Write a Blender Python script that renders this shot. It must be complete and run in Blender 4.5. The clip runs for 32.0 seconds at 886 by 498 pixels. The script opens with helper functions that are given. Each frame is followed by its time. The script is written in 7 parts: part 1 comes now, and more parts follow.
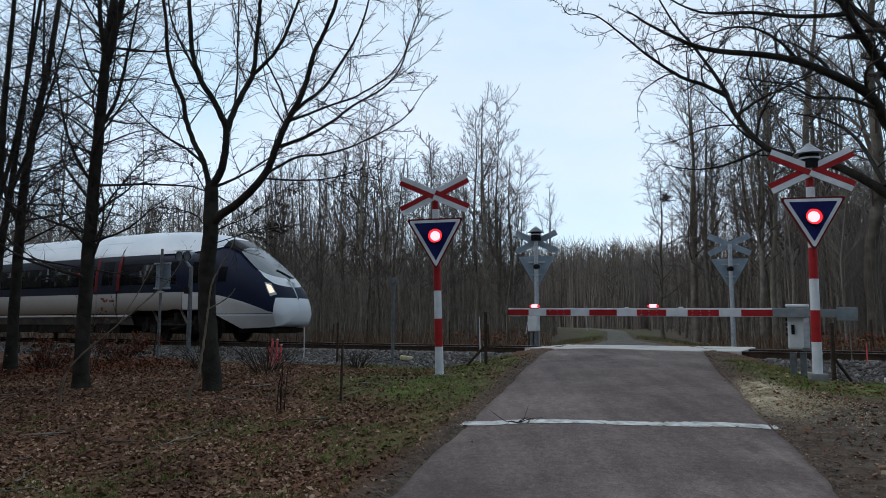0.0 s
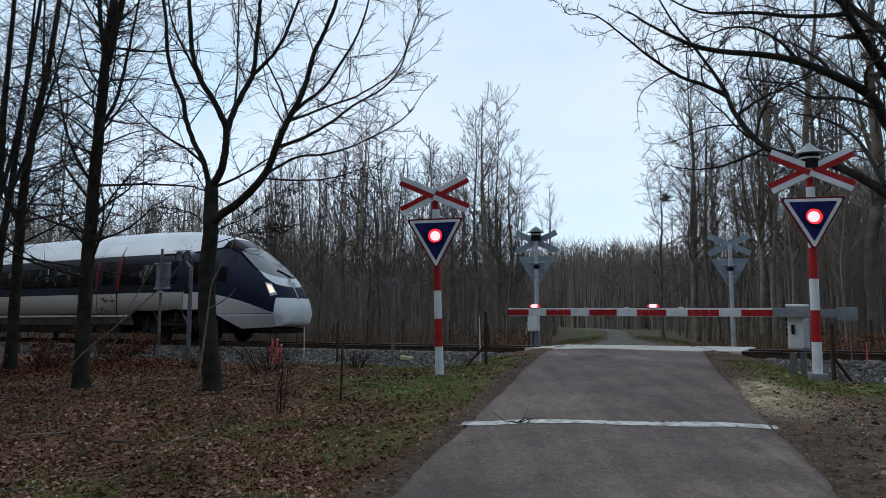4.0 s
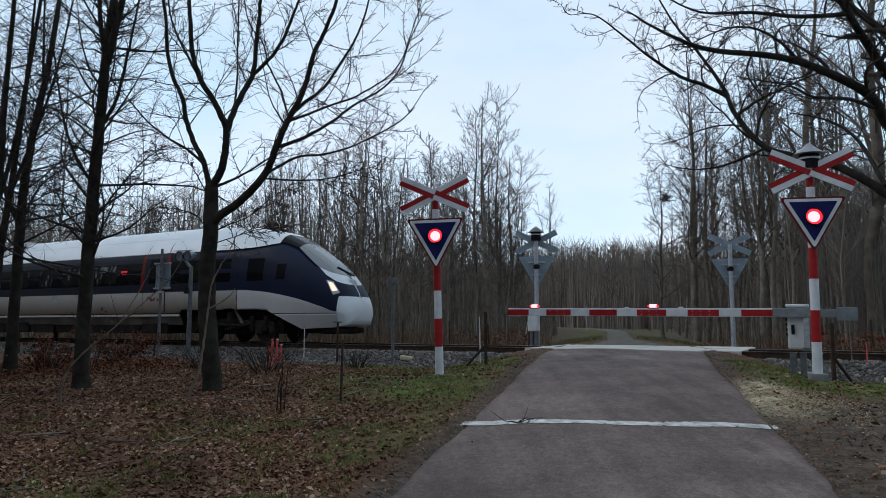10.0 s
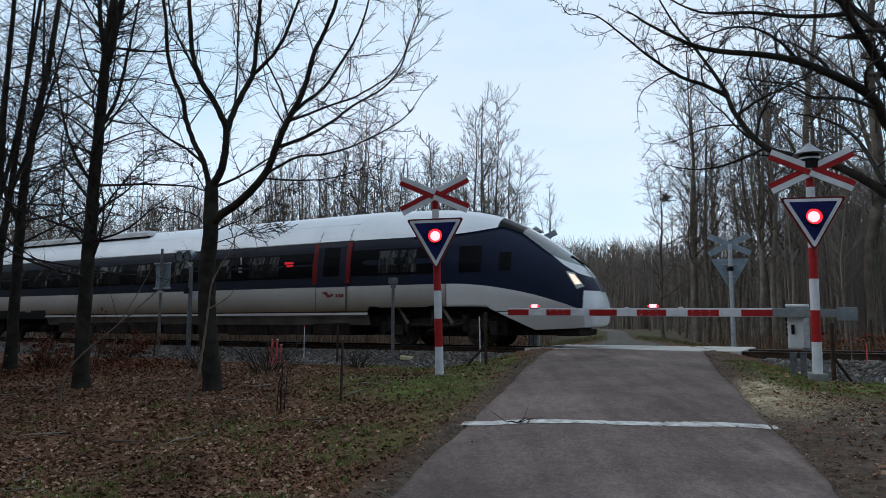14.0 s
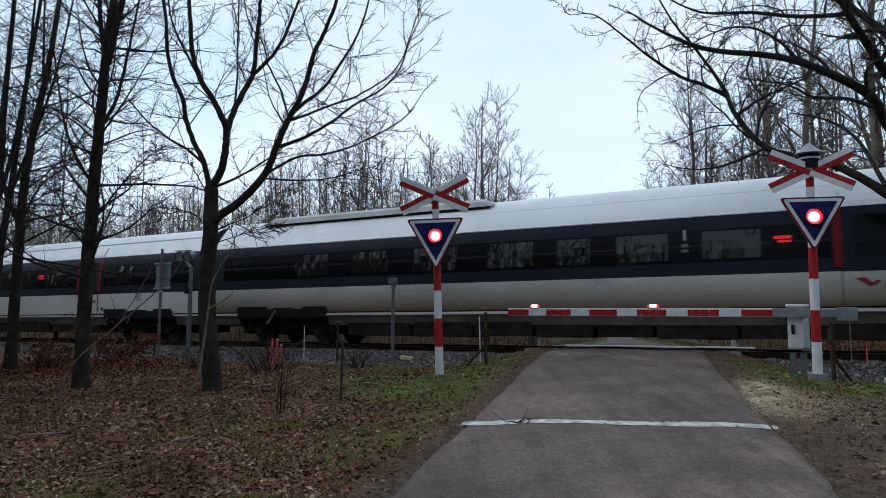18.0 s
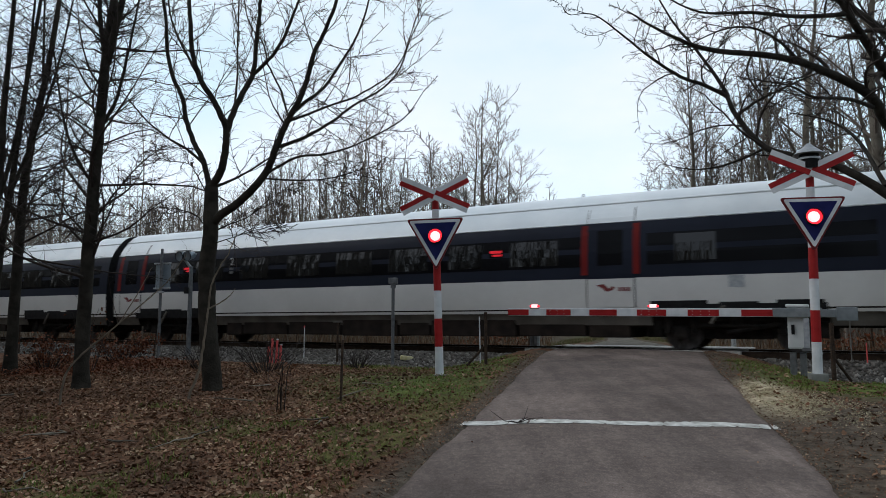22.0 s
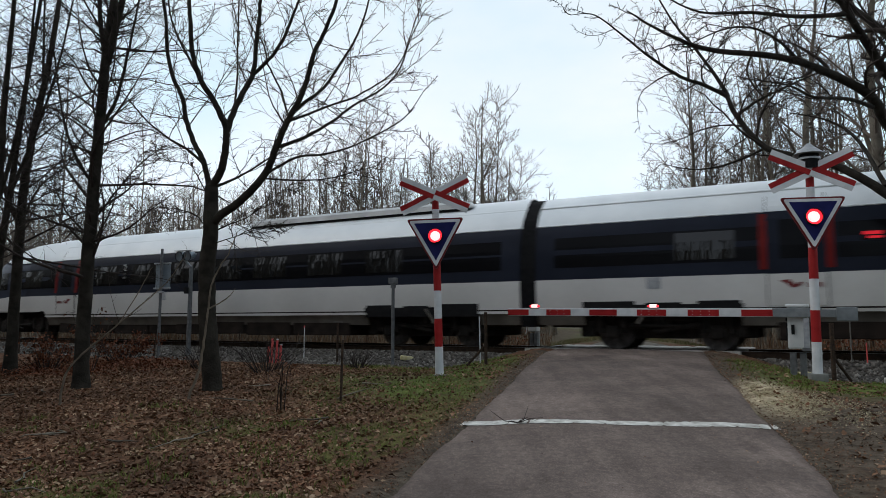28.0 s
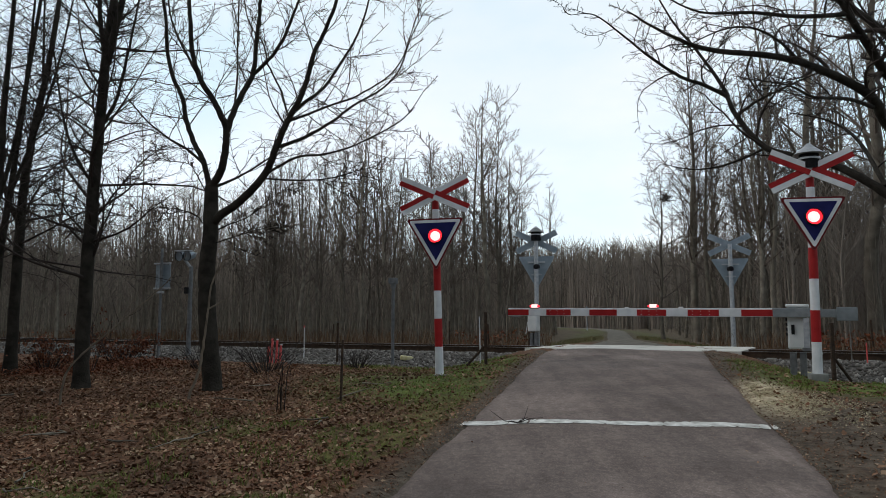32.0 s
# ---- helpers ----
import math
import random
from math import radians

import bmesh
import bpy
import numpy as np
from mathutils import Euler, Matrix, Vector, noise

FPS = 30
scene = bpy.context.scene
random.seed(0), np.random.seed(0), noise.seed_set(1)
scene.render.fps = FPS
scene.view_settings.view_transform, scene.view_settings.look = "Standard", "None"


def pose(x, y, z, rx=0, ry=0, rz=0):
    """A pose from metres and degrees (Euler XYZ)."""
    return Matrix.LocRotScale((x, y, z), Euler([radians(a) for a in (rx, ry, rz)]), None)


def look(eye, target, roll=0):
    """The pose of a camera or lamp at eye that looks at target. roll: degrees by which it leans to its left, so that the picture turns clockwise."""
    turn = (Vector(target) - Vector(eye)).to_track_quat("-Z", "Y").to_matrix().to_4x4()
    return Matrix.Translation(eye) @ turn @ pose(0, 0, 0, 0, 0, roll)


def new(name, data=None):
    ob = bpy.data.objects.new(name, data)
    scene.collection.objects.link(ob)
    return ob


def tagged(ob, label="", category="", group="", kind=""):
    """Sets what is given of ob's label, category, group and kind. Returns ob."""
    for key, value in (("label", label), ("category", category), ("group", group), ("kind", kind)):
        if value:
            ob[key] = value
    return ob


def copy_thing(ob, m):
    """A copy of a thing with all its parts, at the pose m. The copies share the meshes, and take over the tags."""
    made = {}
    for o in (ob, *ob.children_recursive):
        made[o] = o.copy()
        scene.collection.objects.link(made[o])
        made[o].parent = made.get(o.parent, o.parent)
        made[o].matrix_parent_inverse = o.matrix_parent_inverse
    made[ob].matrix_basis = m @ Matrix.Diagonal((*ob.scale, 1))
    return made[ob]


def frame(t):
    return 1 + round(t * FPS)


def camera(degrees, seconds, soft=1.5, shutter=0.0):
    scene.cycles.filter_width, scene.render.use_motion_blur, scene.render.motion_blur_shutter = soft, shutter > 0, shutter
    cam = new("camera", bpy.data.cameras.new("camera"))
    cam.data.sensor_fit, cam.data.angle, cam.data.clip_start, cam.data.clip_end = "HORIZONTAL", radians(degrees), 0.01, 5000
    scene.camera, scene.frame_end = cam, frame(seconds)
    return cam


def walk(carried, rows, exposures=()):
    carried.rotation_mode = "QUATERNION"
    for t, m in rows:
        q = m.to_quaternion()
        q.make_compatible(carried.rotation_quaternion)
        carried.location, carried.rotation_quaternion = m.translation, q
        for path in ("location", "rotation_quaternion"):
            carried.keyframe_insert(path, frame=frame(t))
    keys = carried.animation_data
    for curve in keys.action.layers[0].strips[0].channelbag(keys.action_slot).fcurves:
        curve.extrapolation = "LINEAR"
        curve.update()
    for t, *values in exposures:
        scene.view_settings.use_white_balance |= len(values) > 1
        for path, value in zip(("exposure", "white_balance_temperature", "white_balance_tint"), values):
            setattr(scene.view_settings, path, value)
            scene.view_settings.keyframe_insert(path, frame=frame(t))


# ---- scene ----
cam = camera(64.2, 32.0, soft=0.75, shutter=0.5)
EYE = 0.62
CAM_POSE = pose(0, 0, EYE, 90 + 6.03, 0, 0)
walk(cam, [(0.0, CAM_POSE), (32.0, CAM_POSE)], exposures=[(0.0, -0.12, 5950, 10), (14.0, -0.12, 5950, 10), (17.0, -0.03, 5950, 10), (20.0, 0.02, 6350, 10), (25.0, 0.02, 6450, 10), (32.0, 0.04, 6650, 10)])

# ---- light: a late, overcast winter day ----
SUN_EL, SUN_ROT = radians(38), radians(265)
world = bpy.data.worlds.new("overcast_sky")
scene.world = world
world.use_nodes = True
wn, wl = world.node_tree.nodes, world.node_tree.links
wn.clear()
sky = wn.new("ShaderNodeTexSky")
sky.sky_type, sky.sun_disc, sky.sun_elevation, sky.sun_rotation = "NISHITA", False, SUN_EL, SUN_ROT
sky.air_density, sky.dust_density = 1.0, 1.0
sky_bg = wn.new("ShaderNodeBackground")
sky_bg.inputs["Strength"].default_value = 0.05
wl.new(sky.outputs[0], sky_bg.inputs["Color"])
wco = wn.new("ShaderNodeTexCoord")
wmap = wn.new("ShaderNodeMapping")
wmap.inputs["Scale"].default_value = (1.0, 1.0, 2.6)
wnoise = wn.new("ShaderNodeTexNoise")
wnoise.inputs["Scale"].default_value, wnoise.inputs["Detail"].default_value = 2.2, 5.0
wramp = wn.new("ShaderNodeValToRGB")
wramp.color_ramp.elements[0].position, wramp.color_ramp.elements[1].position = 0.38, 0.62
wramp.color_ramp.elements[0].color = (0.70, 0.85, 0.92, 1)
wramp.color_ramp.elements[1].color = (0.90, 0.945, 0.97, 1)
cloud_bg = wn.new("ShaderNodeBackground")
# brighter towards the low sun behind the wood, dimmer behind the camera
wdot = wn.new("ShaderNodeVectorMath")
wdot.operation, wdot.inputs[1].default_value = "DOT_PRODUCT", (0.10, 0.93, 0.35)
wrange = wn.new("ShaderNodeMapRange")
wrange.interpolation_type = "SMOOTHSTEP"
wrange.inputs["From Min"].default_value, wrange.inputs["From Max"].default_value = -1.0, 0.9
wrange.inputs["To Min"].default_value, wrange.inputs["To Max"].default_value = 0.36, 0.89
wl.new(wco.outputs["Generated"], wdot.inputs[0])
wl.new(wdot.outputs["Value"], wrange.inputs["Value"])
wl.new(wrange.outputs[0], cloud_bg.inputs["Strength"])
wadd = wn.new("ShaderNodeAddShader")
wout = wn.new("ShaderNodeOutputWorld")
wl.new(wco.outputs["Generated"], wmap.inputs[0])
wl.new(wmap.outputs[0], wnoise.inputs["Vector"])
wl.new(wnoise.outputs[0], wramp.inputs[0])
wl.new(wramp.outputs[0], cloud_bg.inputs["Color"])
wl.new(sky_bg.outputs[0], wadd.inputs[0])
wl.new(cloud_bg.outputs[0], wadd.inputs[1])
wl.new(wadd.outputs[0], wout.inputs["Surface"])
sun = new("sun", bpy.data.lights.new("sun", "SUN"))
sun.data.energy, sun.data.angle, sun.data.color = 0.5, radians(25), (1.0, 0.96, 0.9)
sun.matrix_world = look((60 * math.sin(SUN_ROT) / math.tan(SUN_EL), 60 * math.cos(SUN_ROT) / math.tan(SUN_EL), 60), (0, 0, 0))


# ---- materials ----
def mat(name, a, b=None, scale=8.0, rough=0.8, bump=0.0, bump_scale=None, metal=0.0, detail=6.0, fine=0.0, spread=0.0, coat=0.0, spec=0.5):
    """A surface of two colours mixed by noise at real size, with finer grain, relief and a shift from object to object."""
    m = bpy.data.materials.new(name)
    m.use_nodes = True
    n, l = m.node_tree.nodes, m.node_tree.links
    bsdf = n["Principled BSDF"]
    bsdf.inputs["Roughness"].default_value = rough
    bsdf.inputs["Metallic"].default_value = metal
    bsdf.inputs["Coat Weight"].default_value = coat
    bsdf.inputs["Specular IOR Level"].default_value = min(spec, 0.15) if rough >= 0.8 else spec
    co = n.new("ShaderNodeTexCoord")
    tex = n.new("ShaderNodeTexNoise")
    tex.inputs["Scale"].default_value, tex.inputs["Detail"].default_value = scale, detail
    l.new(co.outputs["Object"], tex.inputs["Vector"])
    ramp = n.new("ShaderNodeValToRGB")
    ramp.color_ramp.elements[0].position, ramp.color_ramp.elements[1].position = 0.35, 0.68
    ramp.color_ramp.elements[0].color = (*a, 1)
    ramp.color_ramp.elements[1].color = (*(b or [min(1, c * 1.25) for c in a]), 1)
    l.new(tex.outputs[0], ramp.inputs[0])
    col = ramp.outputs[0]
    if fine or spread:
        hsv = n.new("ShaderNodeHueSaturation")
        l.new(col, hsv.inputs["Color"])
        val = n.new("ShaderNodeMath")
        val.operation, val.inputs[1].default_value, val.inputs[2].default_value = "MULTIPLY_ADD", 2 * (fine or spread), 1 - (fine or spread)
        if fine:
            t2 = n.new("ShaderNodeTexNoise")
            t2.inputs["Scale"].default_value, t2.inputs["Detail"].default_value = scale * 14, 3.0
            l.new(co.outputs["Object"], t2.inputs["Vector"])
            l.new(t2.outputs[0], val.inputs[0])
        else:
            info = n.new("ShaderNodeObjectInfo")
            l.new(info.outputs["Random"], val.inputs[0])
        l.new(val.outputs[0], hsv.inputs["Value"])
        col = hsv.outputs[0]
    l.new(col, bsdf.inputs["Base Color"])
    if bump:
        t3 = n.new("ShaderNodeTexNoise")
        t3.inputs["Scale"].default_value, t3.inputs["Detail"].default_value = bump_scale or scale * 4, 5.0
        l.new(co.outputs["Object"], t3.inputs["Vector"])
        bp = n.new("ShaderNodeBump")
        bp.inputs["Strength"].default_value, bp.inputs["Distance"].default_value = bump, 0.02
        l.new(t3.outputs[0], bp.inputs["Height"])
        l.new(bp.outputs[0], bsdf.inputs["Normal"])
    return m


def island(name, cols, rough=0.85, patch=0.0):
    """Scattered small pieces: each takes its own colour."""
    m = bpy.data.materials.new(name)
    m.use_nodes = True
    n, l = m.node_tree.nodes, m.node_tree.links
    bsdf = n["Principled BSDF"]
    bsdf.inputs["Roughness"].default_value = rough
    bsdf.inputs["Specular IOR Level"].default_value = 0.15
    geo = n.new("ShaderNodeNewGeometry")
    ramp = n.new("ShaderNodeValToRGB")
    els = ramp.color_ramp.elements
    while len(els) < len(cols):
        els.new(0.5)
    for i, c in enumerate(cols):
        els[i].position, els[i].color = i / (len(cols) - 1), (*c, 1)
    l.new(geo.outputs["Random Per Island"], ramp.inputs[0])
    col = ramp.outputs[0]
    if patch:
        co, t, r, mx = n.new("ShaderNodeTexCoord"), n.new("ShaderNodeTexNoise"), n.new("ShaderNodeMapRange"), n.new("ShaderNodeMix")
        t.inputs["Scale"].default_value, t.inputs["Detail"].default_value = 0.8, 4
        r.inputs["From Min"].default_value, r.inputs["From Max"].default_value = 0.36, 0.64
        r.inputs["To Min"].default_value, r.inputs["To Max"].default_value = 1 - patch, 1 + patch * 0.6
        mx.data_type, mx.blend_type = "RGBA", "MULTIPLY"
        mx.inputs[0].default_value = 1.0
        l.new(co.outputs["Object"], t.inputs["Vector"])
        l.new(t.outputs[0], r.inputs["Value"])
        l.new(col, mx.inputs[6])
        l.new(r.outputs[0], mx.inputs[7])
        col = mx.outputs[2]
    l.new(col, bsdf.inputs["Base Color"])
    return m


def glow(name, col, strength):
    m = bpy.data.materials.new(name)
    m.use_nodes = True
    bsdf = m.node_tree.nodes["Principled BSDF"]
    bsdf.inputs["Base Color"].default_value = (*[c * 0.4 for c in col], 1)
    bsdf.inputs["Emission Color"].default_value = (*col, 1)
    bsdf.inputs["Emission Strength"].default_value = strength
    return m


M = dict(
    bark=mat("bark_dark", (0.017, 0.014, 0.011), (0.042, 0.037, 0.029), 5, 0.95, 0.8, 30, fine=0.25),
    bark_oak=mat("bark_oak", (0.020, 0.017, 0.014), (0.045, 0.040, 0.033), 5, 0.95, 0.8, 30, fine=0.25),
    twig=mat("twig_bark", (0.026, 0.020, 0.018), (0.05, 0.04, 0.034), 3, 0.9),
    # grey bark and twigs of the wood, their colours also lightened for haze
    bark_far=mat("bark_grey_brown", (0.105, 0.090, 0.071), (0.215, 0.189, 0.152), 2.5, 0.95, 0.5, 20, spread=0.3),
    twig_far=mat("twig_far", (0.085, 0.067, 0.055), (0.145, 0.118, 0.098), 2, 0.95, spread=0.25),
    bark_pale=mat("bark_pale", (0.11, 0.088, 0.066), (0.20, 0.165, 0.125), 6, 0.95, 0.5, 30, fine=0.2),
    # deep and distant wood: the air's haze is mixed into this paler colour
    haze=mat("hazed_far_twigs", (0.165, 0.136, 0.112), (0.28, 0.236, 0.196), 0.2, 0.95),
    asphalt=None,
    concrete=mat("concrete_deck", (0.42, 0.40, 0.36), (0.56, 0.54, 0.49), 1.6, 0.85, 0.25, 40, fine=0.12),
    footing=mat("concrete_footing", (0.16, 0.16, 0.15), (0.24, 0.24, 0.22), 6, 0.9, 0.3, 40, fine=0.15),
    white=mat("sign_white", (0.54, 0.56, 0.57), (0.66, 0.67, 0.68), 6, 0.55, fine=0.05),
    red=mat("sign_red", (0.27, 0.010, 0.011), (0.35, 0.017, 0.017), 6, 0.5, fine=0.08, spec=0.2),
    darkred=mat("sign_dark_red", (0.11, 0.008, 0.010), (0.15, 0.011, 0.013), 6, 0.5, spec=0.2),
    blue=mat("sign_blue", (0.011, 0.013, 0.075), (0.017, 0.020, 0.105), 5, 0.5, spec=0.1),
    zinc=mat("galvanised_steel", (0.30, 0.32, 0.34), (0.42, 0.44, 0.46), 14, 0.5, metal=0.3, fine=0.1),
    boomgrey=mat("weathered_steel", (0.15, 0.17, 0.18), (0.22, 0.24, 0.25), 8, 0.6, metal=0.2, fine=0.12),
    dull=mat("dull_steel", (0.10, 0.105, 0.11), (0.17, 0.175, 0.18), 12, 0.6, metal=0.3, fine=0.12),
    signback=mat("weathered_sign_back", (0.18, 0.225, 0.26), (0.26, 0.31, 0.35), 3, 0.55, metal=0.2, fine=0.1),
    black=mat("black_rubber", (0.008, 0.008, 0.009), (0.016, 0.016, 0.017), 8, 0.85),
    iron=mat("rusty_iron", (0.030, 0.022, 0.018), (0.07, 0.045, 0.03), 20, 0.9, 0.3, fine=0.2),
    boxwhite=mat("grey_white_enamel", (0.52, 0.54, 0.54), (0.62, 0.63, 0.62), 5, 0.5, fine=0.06),
    rail=mat("rail_rust", (0.035, 0.024, 0.018), (0.07, 0.045, 0.03), 9, 0.8, fine=0.2),
    railtop=mat("rail_polished", (0.25, 0.25, 0.26), (0.4, 0.4, 0.41), 9, 0.35, metal=0.9),
    sleeper=mat("sleeper_concrete", (0.12, 0.11, 0.10), (0.20, 0.19, 0.17), 6, 0.9, 0.3, 40, fine=0.2),
    ballast=mat("ballast_bed", (0.030, 0.026, 0.023), (0.105, 0.096, 0.086), 22, 0.95, 1.0, 28, fine=0.3),
    stones=island("ballast_stones", [(0.028, 0.024, 0.021), (0.125, 0.113, 0.101), (0.055, 0.049, 0.043), (0.23, 0.215, 0.195), (0.04, 0.033, 0.027)], 0.9),
    leaves=island("fallen_leaves", [(0.105, 0.056, 0.035), (0.175, 0.088, 0.050), (0.235, 0.135, 0.080), (0.125, 0.066, 0.038), (0.39, 0.27, 0.175), (0.165, 0.066, 0.036), (0.195, 0.105, 0.060), (0.095, 0.052, 0.033), (0.150, 0.082, 0.048)], 0.75, 0.38),
    redleaf=island("rust_leaves", [(0.11, 0.034, 0.016), (0.17, 0.062, 0.03), (0.075, 0.026, 0.014), (0.20, 0.085, 0.045)], 0.8),
    grass=island("grass_blades", [(0.075, 0.115, 0.022), (0.125, 0.185, 0.036), (0.18, 0.18, 0.055), (0.10, 0.145, 0.028), (0.22, 0.18, 0.08)], 0.8),
    dullgrass=island("winter_grass", [(0.09, 0.10, 0.035), (0.14, 0.12, 0.06), (0.17, 0.13, 0.075), (0.08, 0.085, 0.03)], 0.85),
    dry=island("dry_stalks", [(0.10, 0.062, 0.036), (0.17, 0.115, 0.07), (0.07, 0.042, 0.027), (0.12, 0.055, 0.028)], 0.9),
    roofwhite=mat("train_roof_silver", (0.68, 0.73, 0.76), (0.78, 0.82, 0.84), 0.8, 0.4, coat=0.1, fine=0.04),
    bodywhite=mat("train_body_grey", (0.56, 0.56, 0.55), (0.64, 0.64, 0.625), 0.6, 0.42, coat=0.2, fine=0.05),
    nosewhite=mat("nose_white", (0.66, 0.68, 0.69), (0.74, 0.76, 0.77), 1.5, 0.35, coat=0.2, fine=0.05),
    navy=mat("train_navy", (0.012, 0.015, 0.025), (0.017, 0.021, 0.034), 0.8, 0.45, spec=0.08),
    noseblue=mat("nose_navy", (0.008, 0.012, 0.030), (0.012, 0.018, 0.042), 0.8, 0.35, spec=0.14),
    under=mat("underframe_grime", (0.012, 0.009, 0.008), (0.030, 0.022, 0.018), 3, 0.9, 0.4, 18, fine=0.25),
    bogie=mat("bogie_grime", (0.011, 0.010, 0.009), (0.035, 0.029, 0.025), 5, 0.85, 0.4, 18, fine=0.25),
    wheel=mat("wheel_steel", (0.05, 0.045, 0.042), (0.11, 0.10, 0.095), 8, 0.55, metal=0.6, fine=0.2),
    door=mat("door_red", (0.12, 0.009, 0.009), (0.16, 0.013, 0.012), 3, 0.5, spec=0.1),
    emblem=mat("emblem_maroon", (0.13, 0.012, 0.012), (0.17, 0.018, 0.018), 3, 0.5),
    fairing=mat("fairing_grey", (0.30, 0.31, 0.315), (0.42, 0.43, 0.43), 1.2, 0.5, fine=0.1),
    yellow=mat("pale_stone", (0.5, 0.44, 0.22), (0.6, 0.55, 0.35), 9, 0.8),
    redtape=mat("red_plastic", (0.55, 0.06, 0.06), (0.75, 0.12, 0.11), 9, 0.45),
    paint=mat("road_paint", (0.36, 0.345, 0.31), (0.70, 0.685, 0.64), 9, 0.8, 0.3, 60, fine=0.25),
    grit=island("brown_grit", [(0.09, 0.07, 0.05), (0.18, 0.145, 0.11), (0.06, 0.047, 0.035), (0.13, 0.10, 0.075)], 0.9),
    sawdust=island("sawdust", [(0.42, 0.36, 0.22), (0.55, 0.48, 0.32), (0.36, 0.30, 0.18)], 0.9),
    lamp_hot=glow("lamp_hot", (1.0, 0.27, 0.27), 3.4),
    lamp_red=glow("lamp_red", (1.0, 0.025, 0.045), 1.3),
    lamp_clear=mat("clear_lamp", (0.6, 0.6, 0.6), (0.75, 0.75, 0.75), 9, 0.3),
    head=glow("headlight", (1.0, 0.80, 0.56), 1.15),
    lampglass=mat("headlight_glass", (0.34, 0.36, 0.37), (0.46, 0.48, 0.49), 9, 0.2),
    led=glow("led_red", (1.0, 0.02, 0.04), 0.42),
)


def glass(name, tint, rough=0.06, ior=1.6):
    m = bpy.data.materials.new(name)
    m.use_nodes = True
    b = m.node_tree.nodes["Principled BSDF"]
    b.inputs["Base Color"].default_value = (*tint, 1)
    b.inputs["Roughness"].default_value = rough
    b.inputs["IOR"].default_value = ior
    return m


M["glass"] = glass("tinted_window_glass", (0.010, 0.010, 0.010), 0.03, 1.5)
M["blank"] = glass("black_glass_panel", (0.004, 0.004, 0.005), 0.2, 1.2)
M["screen"] = glass("windscreen_glass", (0.05, 0.07, 0.075), 0.08, 2.2)


def asphalt_material():
    m = mat("worn_asphalt", (0.118, 0.090, 0.078), (0.190, 0.147, 0.127), 0.9, 0.85, 0.35, 90, fine=0.3)
    n, l = m.node_tree.nodes, m.node_tree.links
    co = [x for x in n if x.type == "TEX_COORD"][0]
    bsdf = n["Principled BSDF"]
    old = bsdf.inputs["Base Color"].links[0].from_socket
    # worn streaks along the lane, and dark damp patches
    for scale, rot, size, lo, hi, dark, light in (((2.6, 0.22, 1), 14.6, 1.0, 0.3, 0.72, 0.76, 1.22), ((1, 1, 1), 0, 0.55, 0.35, 0.65, 0.86, 1.12), ((1, 0.42, 1), 14.6, 8, 0.32, 0.68, 0.90, 1.11), ((1, 0.6, 1), 14.6, 26, 0.35, 0.68, 0.88, 1.15), ((1, 1, 1), 0, 60, 0.5, 0.75, 0.92, 1.5)):
        mp, t, r, mx = n.new("ShaderNodeMapping"), n.new("ShaderNodeTexNoise"), n.new("ShaderNodeMapRange"), n.new("ShaderNodeMix")
        mp.inputs["Scale"].default_value, mp.inputs["Rotation"].default_value = scale, (0, 0, radians(rot))
        t.inputs["Scale"].default_value, t.inputs["Detail"].default_value = size, 5
        r.inputs["From Min"].default_value, r.inputs["From Max"].default_value = lo, hi
        r.inputs["To Min"].default_value, r.inputs["To Max"].default_value = dark, light
        mx.data_type, mx.blend_type = "RGBA", "MULTIPLY"
        mx.inputs[0].default_value = 1.0
        l.new(co.outputs["Object"], mp.inputs[0])
        l.new(mp.outputs[0], t.inputs["Vector"])
        l.new(t.outputs[0], r.inputs["Value"])
        l.new(old, mx.inputs[6])
        l.new(r.outputs[0], mx.inputs[7])
        old = mx.outputs[2]
    l.new(old, bsdf.inputs["Base Color"])
    return m


def grime(m, low, high, tint, strength=1.0):
    """Brown dirt thrown up on the lower side, in uneven clouds."""
    n, l = m.node_tree.nodes, m.node_tree.links
    co = [x for x in n if x.type == "TEX_COORD"][0]
    bsdf = n["Principled BSDF"]
    old = bsdf.inputs["Base Color"].links[0].from_socket
    sep, r, t, mul, mx = n.new("ShaderNodeSeparateXYZ"), n.new("ShaderNodeMapRange"), n.new("ShaderNodeTexNoise"), n.new("ShaderNodeMath"), n.new("ShaderNodeMix")
    r.inputs["From Min"].default_value, r.inputs["From Max"].default_value = high, low
    t.inputs["Scale"].default_value, t.inputs["Detail"].default_value = 0.45, 6
    mul.operation, mx.data_type = "MULTIPLY", "RGBA"
    mx.inputs[7].default_value = (*tint, 1)
    l.new(co.outputs["Object"], sep.inputs[0])
    l.new(sep.outputs[2], r.inputs["Value"])
    l.new(co.outputs["Object"], t.inputs["Vector"])
    l.new(r.outputs[0], mul.inputs[0])
    gain = n.new("ShaderNodeMapRange")
    gain.inputs["From Min"].default_value, gain.inputs["From Max"].default_value = 0.22, 0.22 + 0.45 / strength
    l.new(t.outputs[0], gain.inputs["Value"])
    l.new(gain.outputs[0], mul.inputs[1])
    l.new(mul.outputs[0], mx.inputs[0])
    l.new(old, mx.inputs[6])
    l.new(mx.outputs[2], bsdf.inputs["Base Color"])


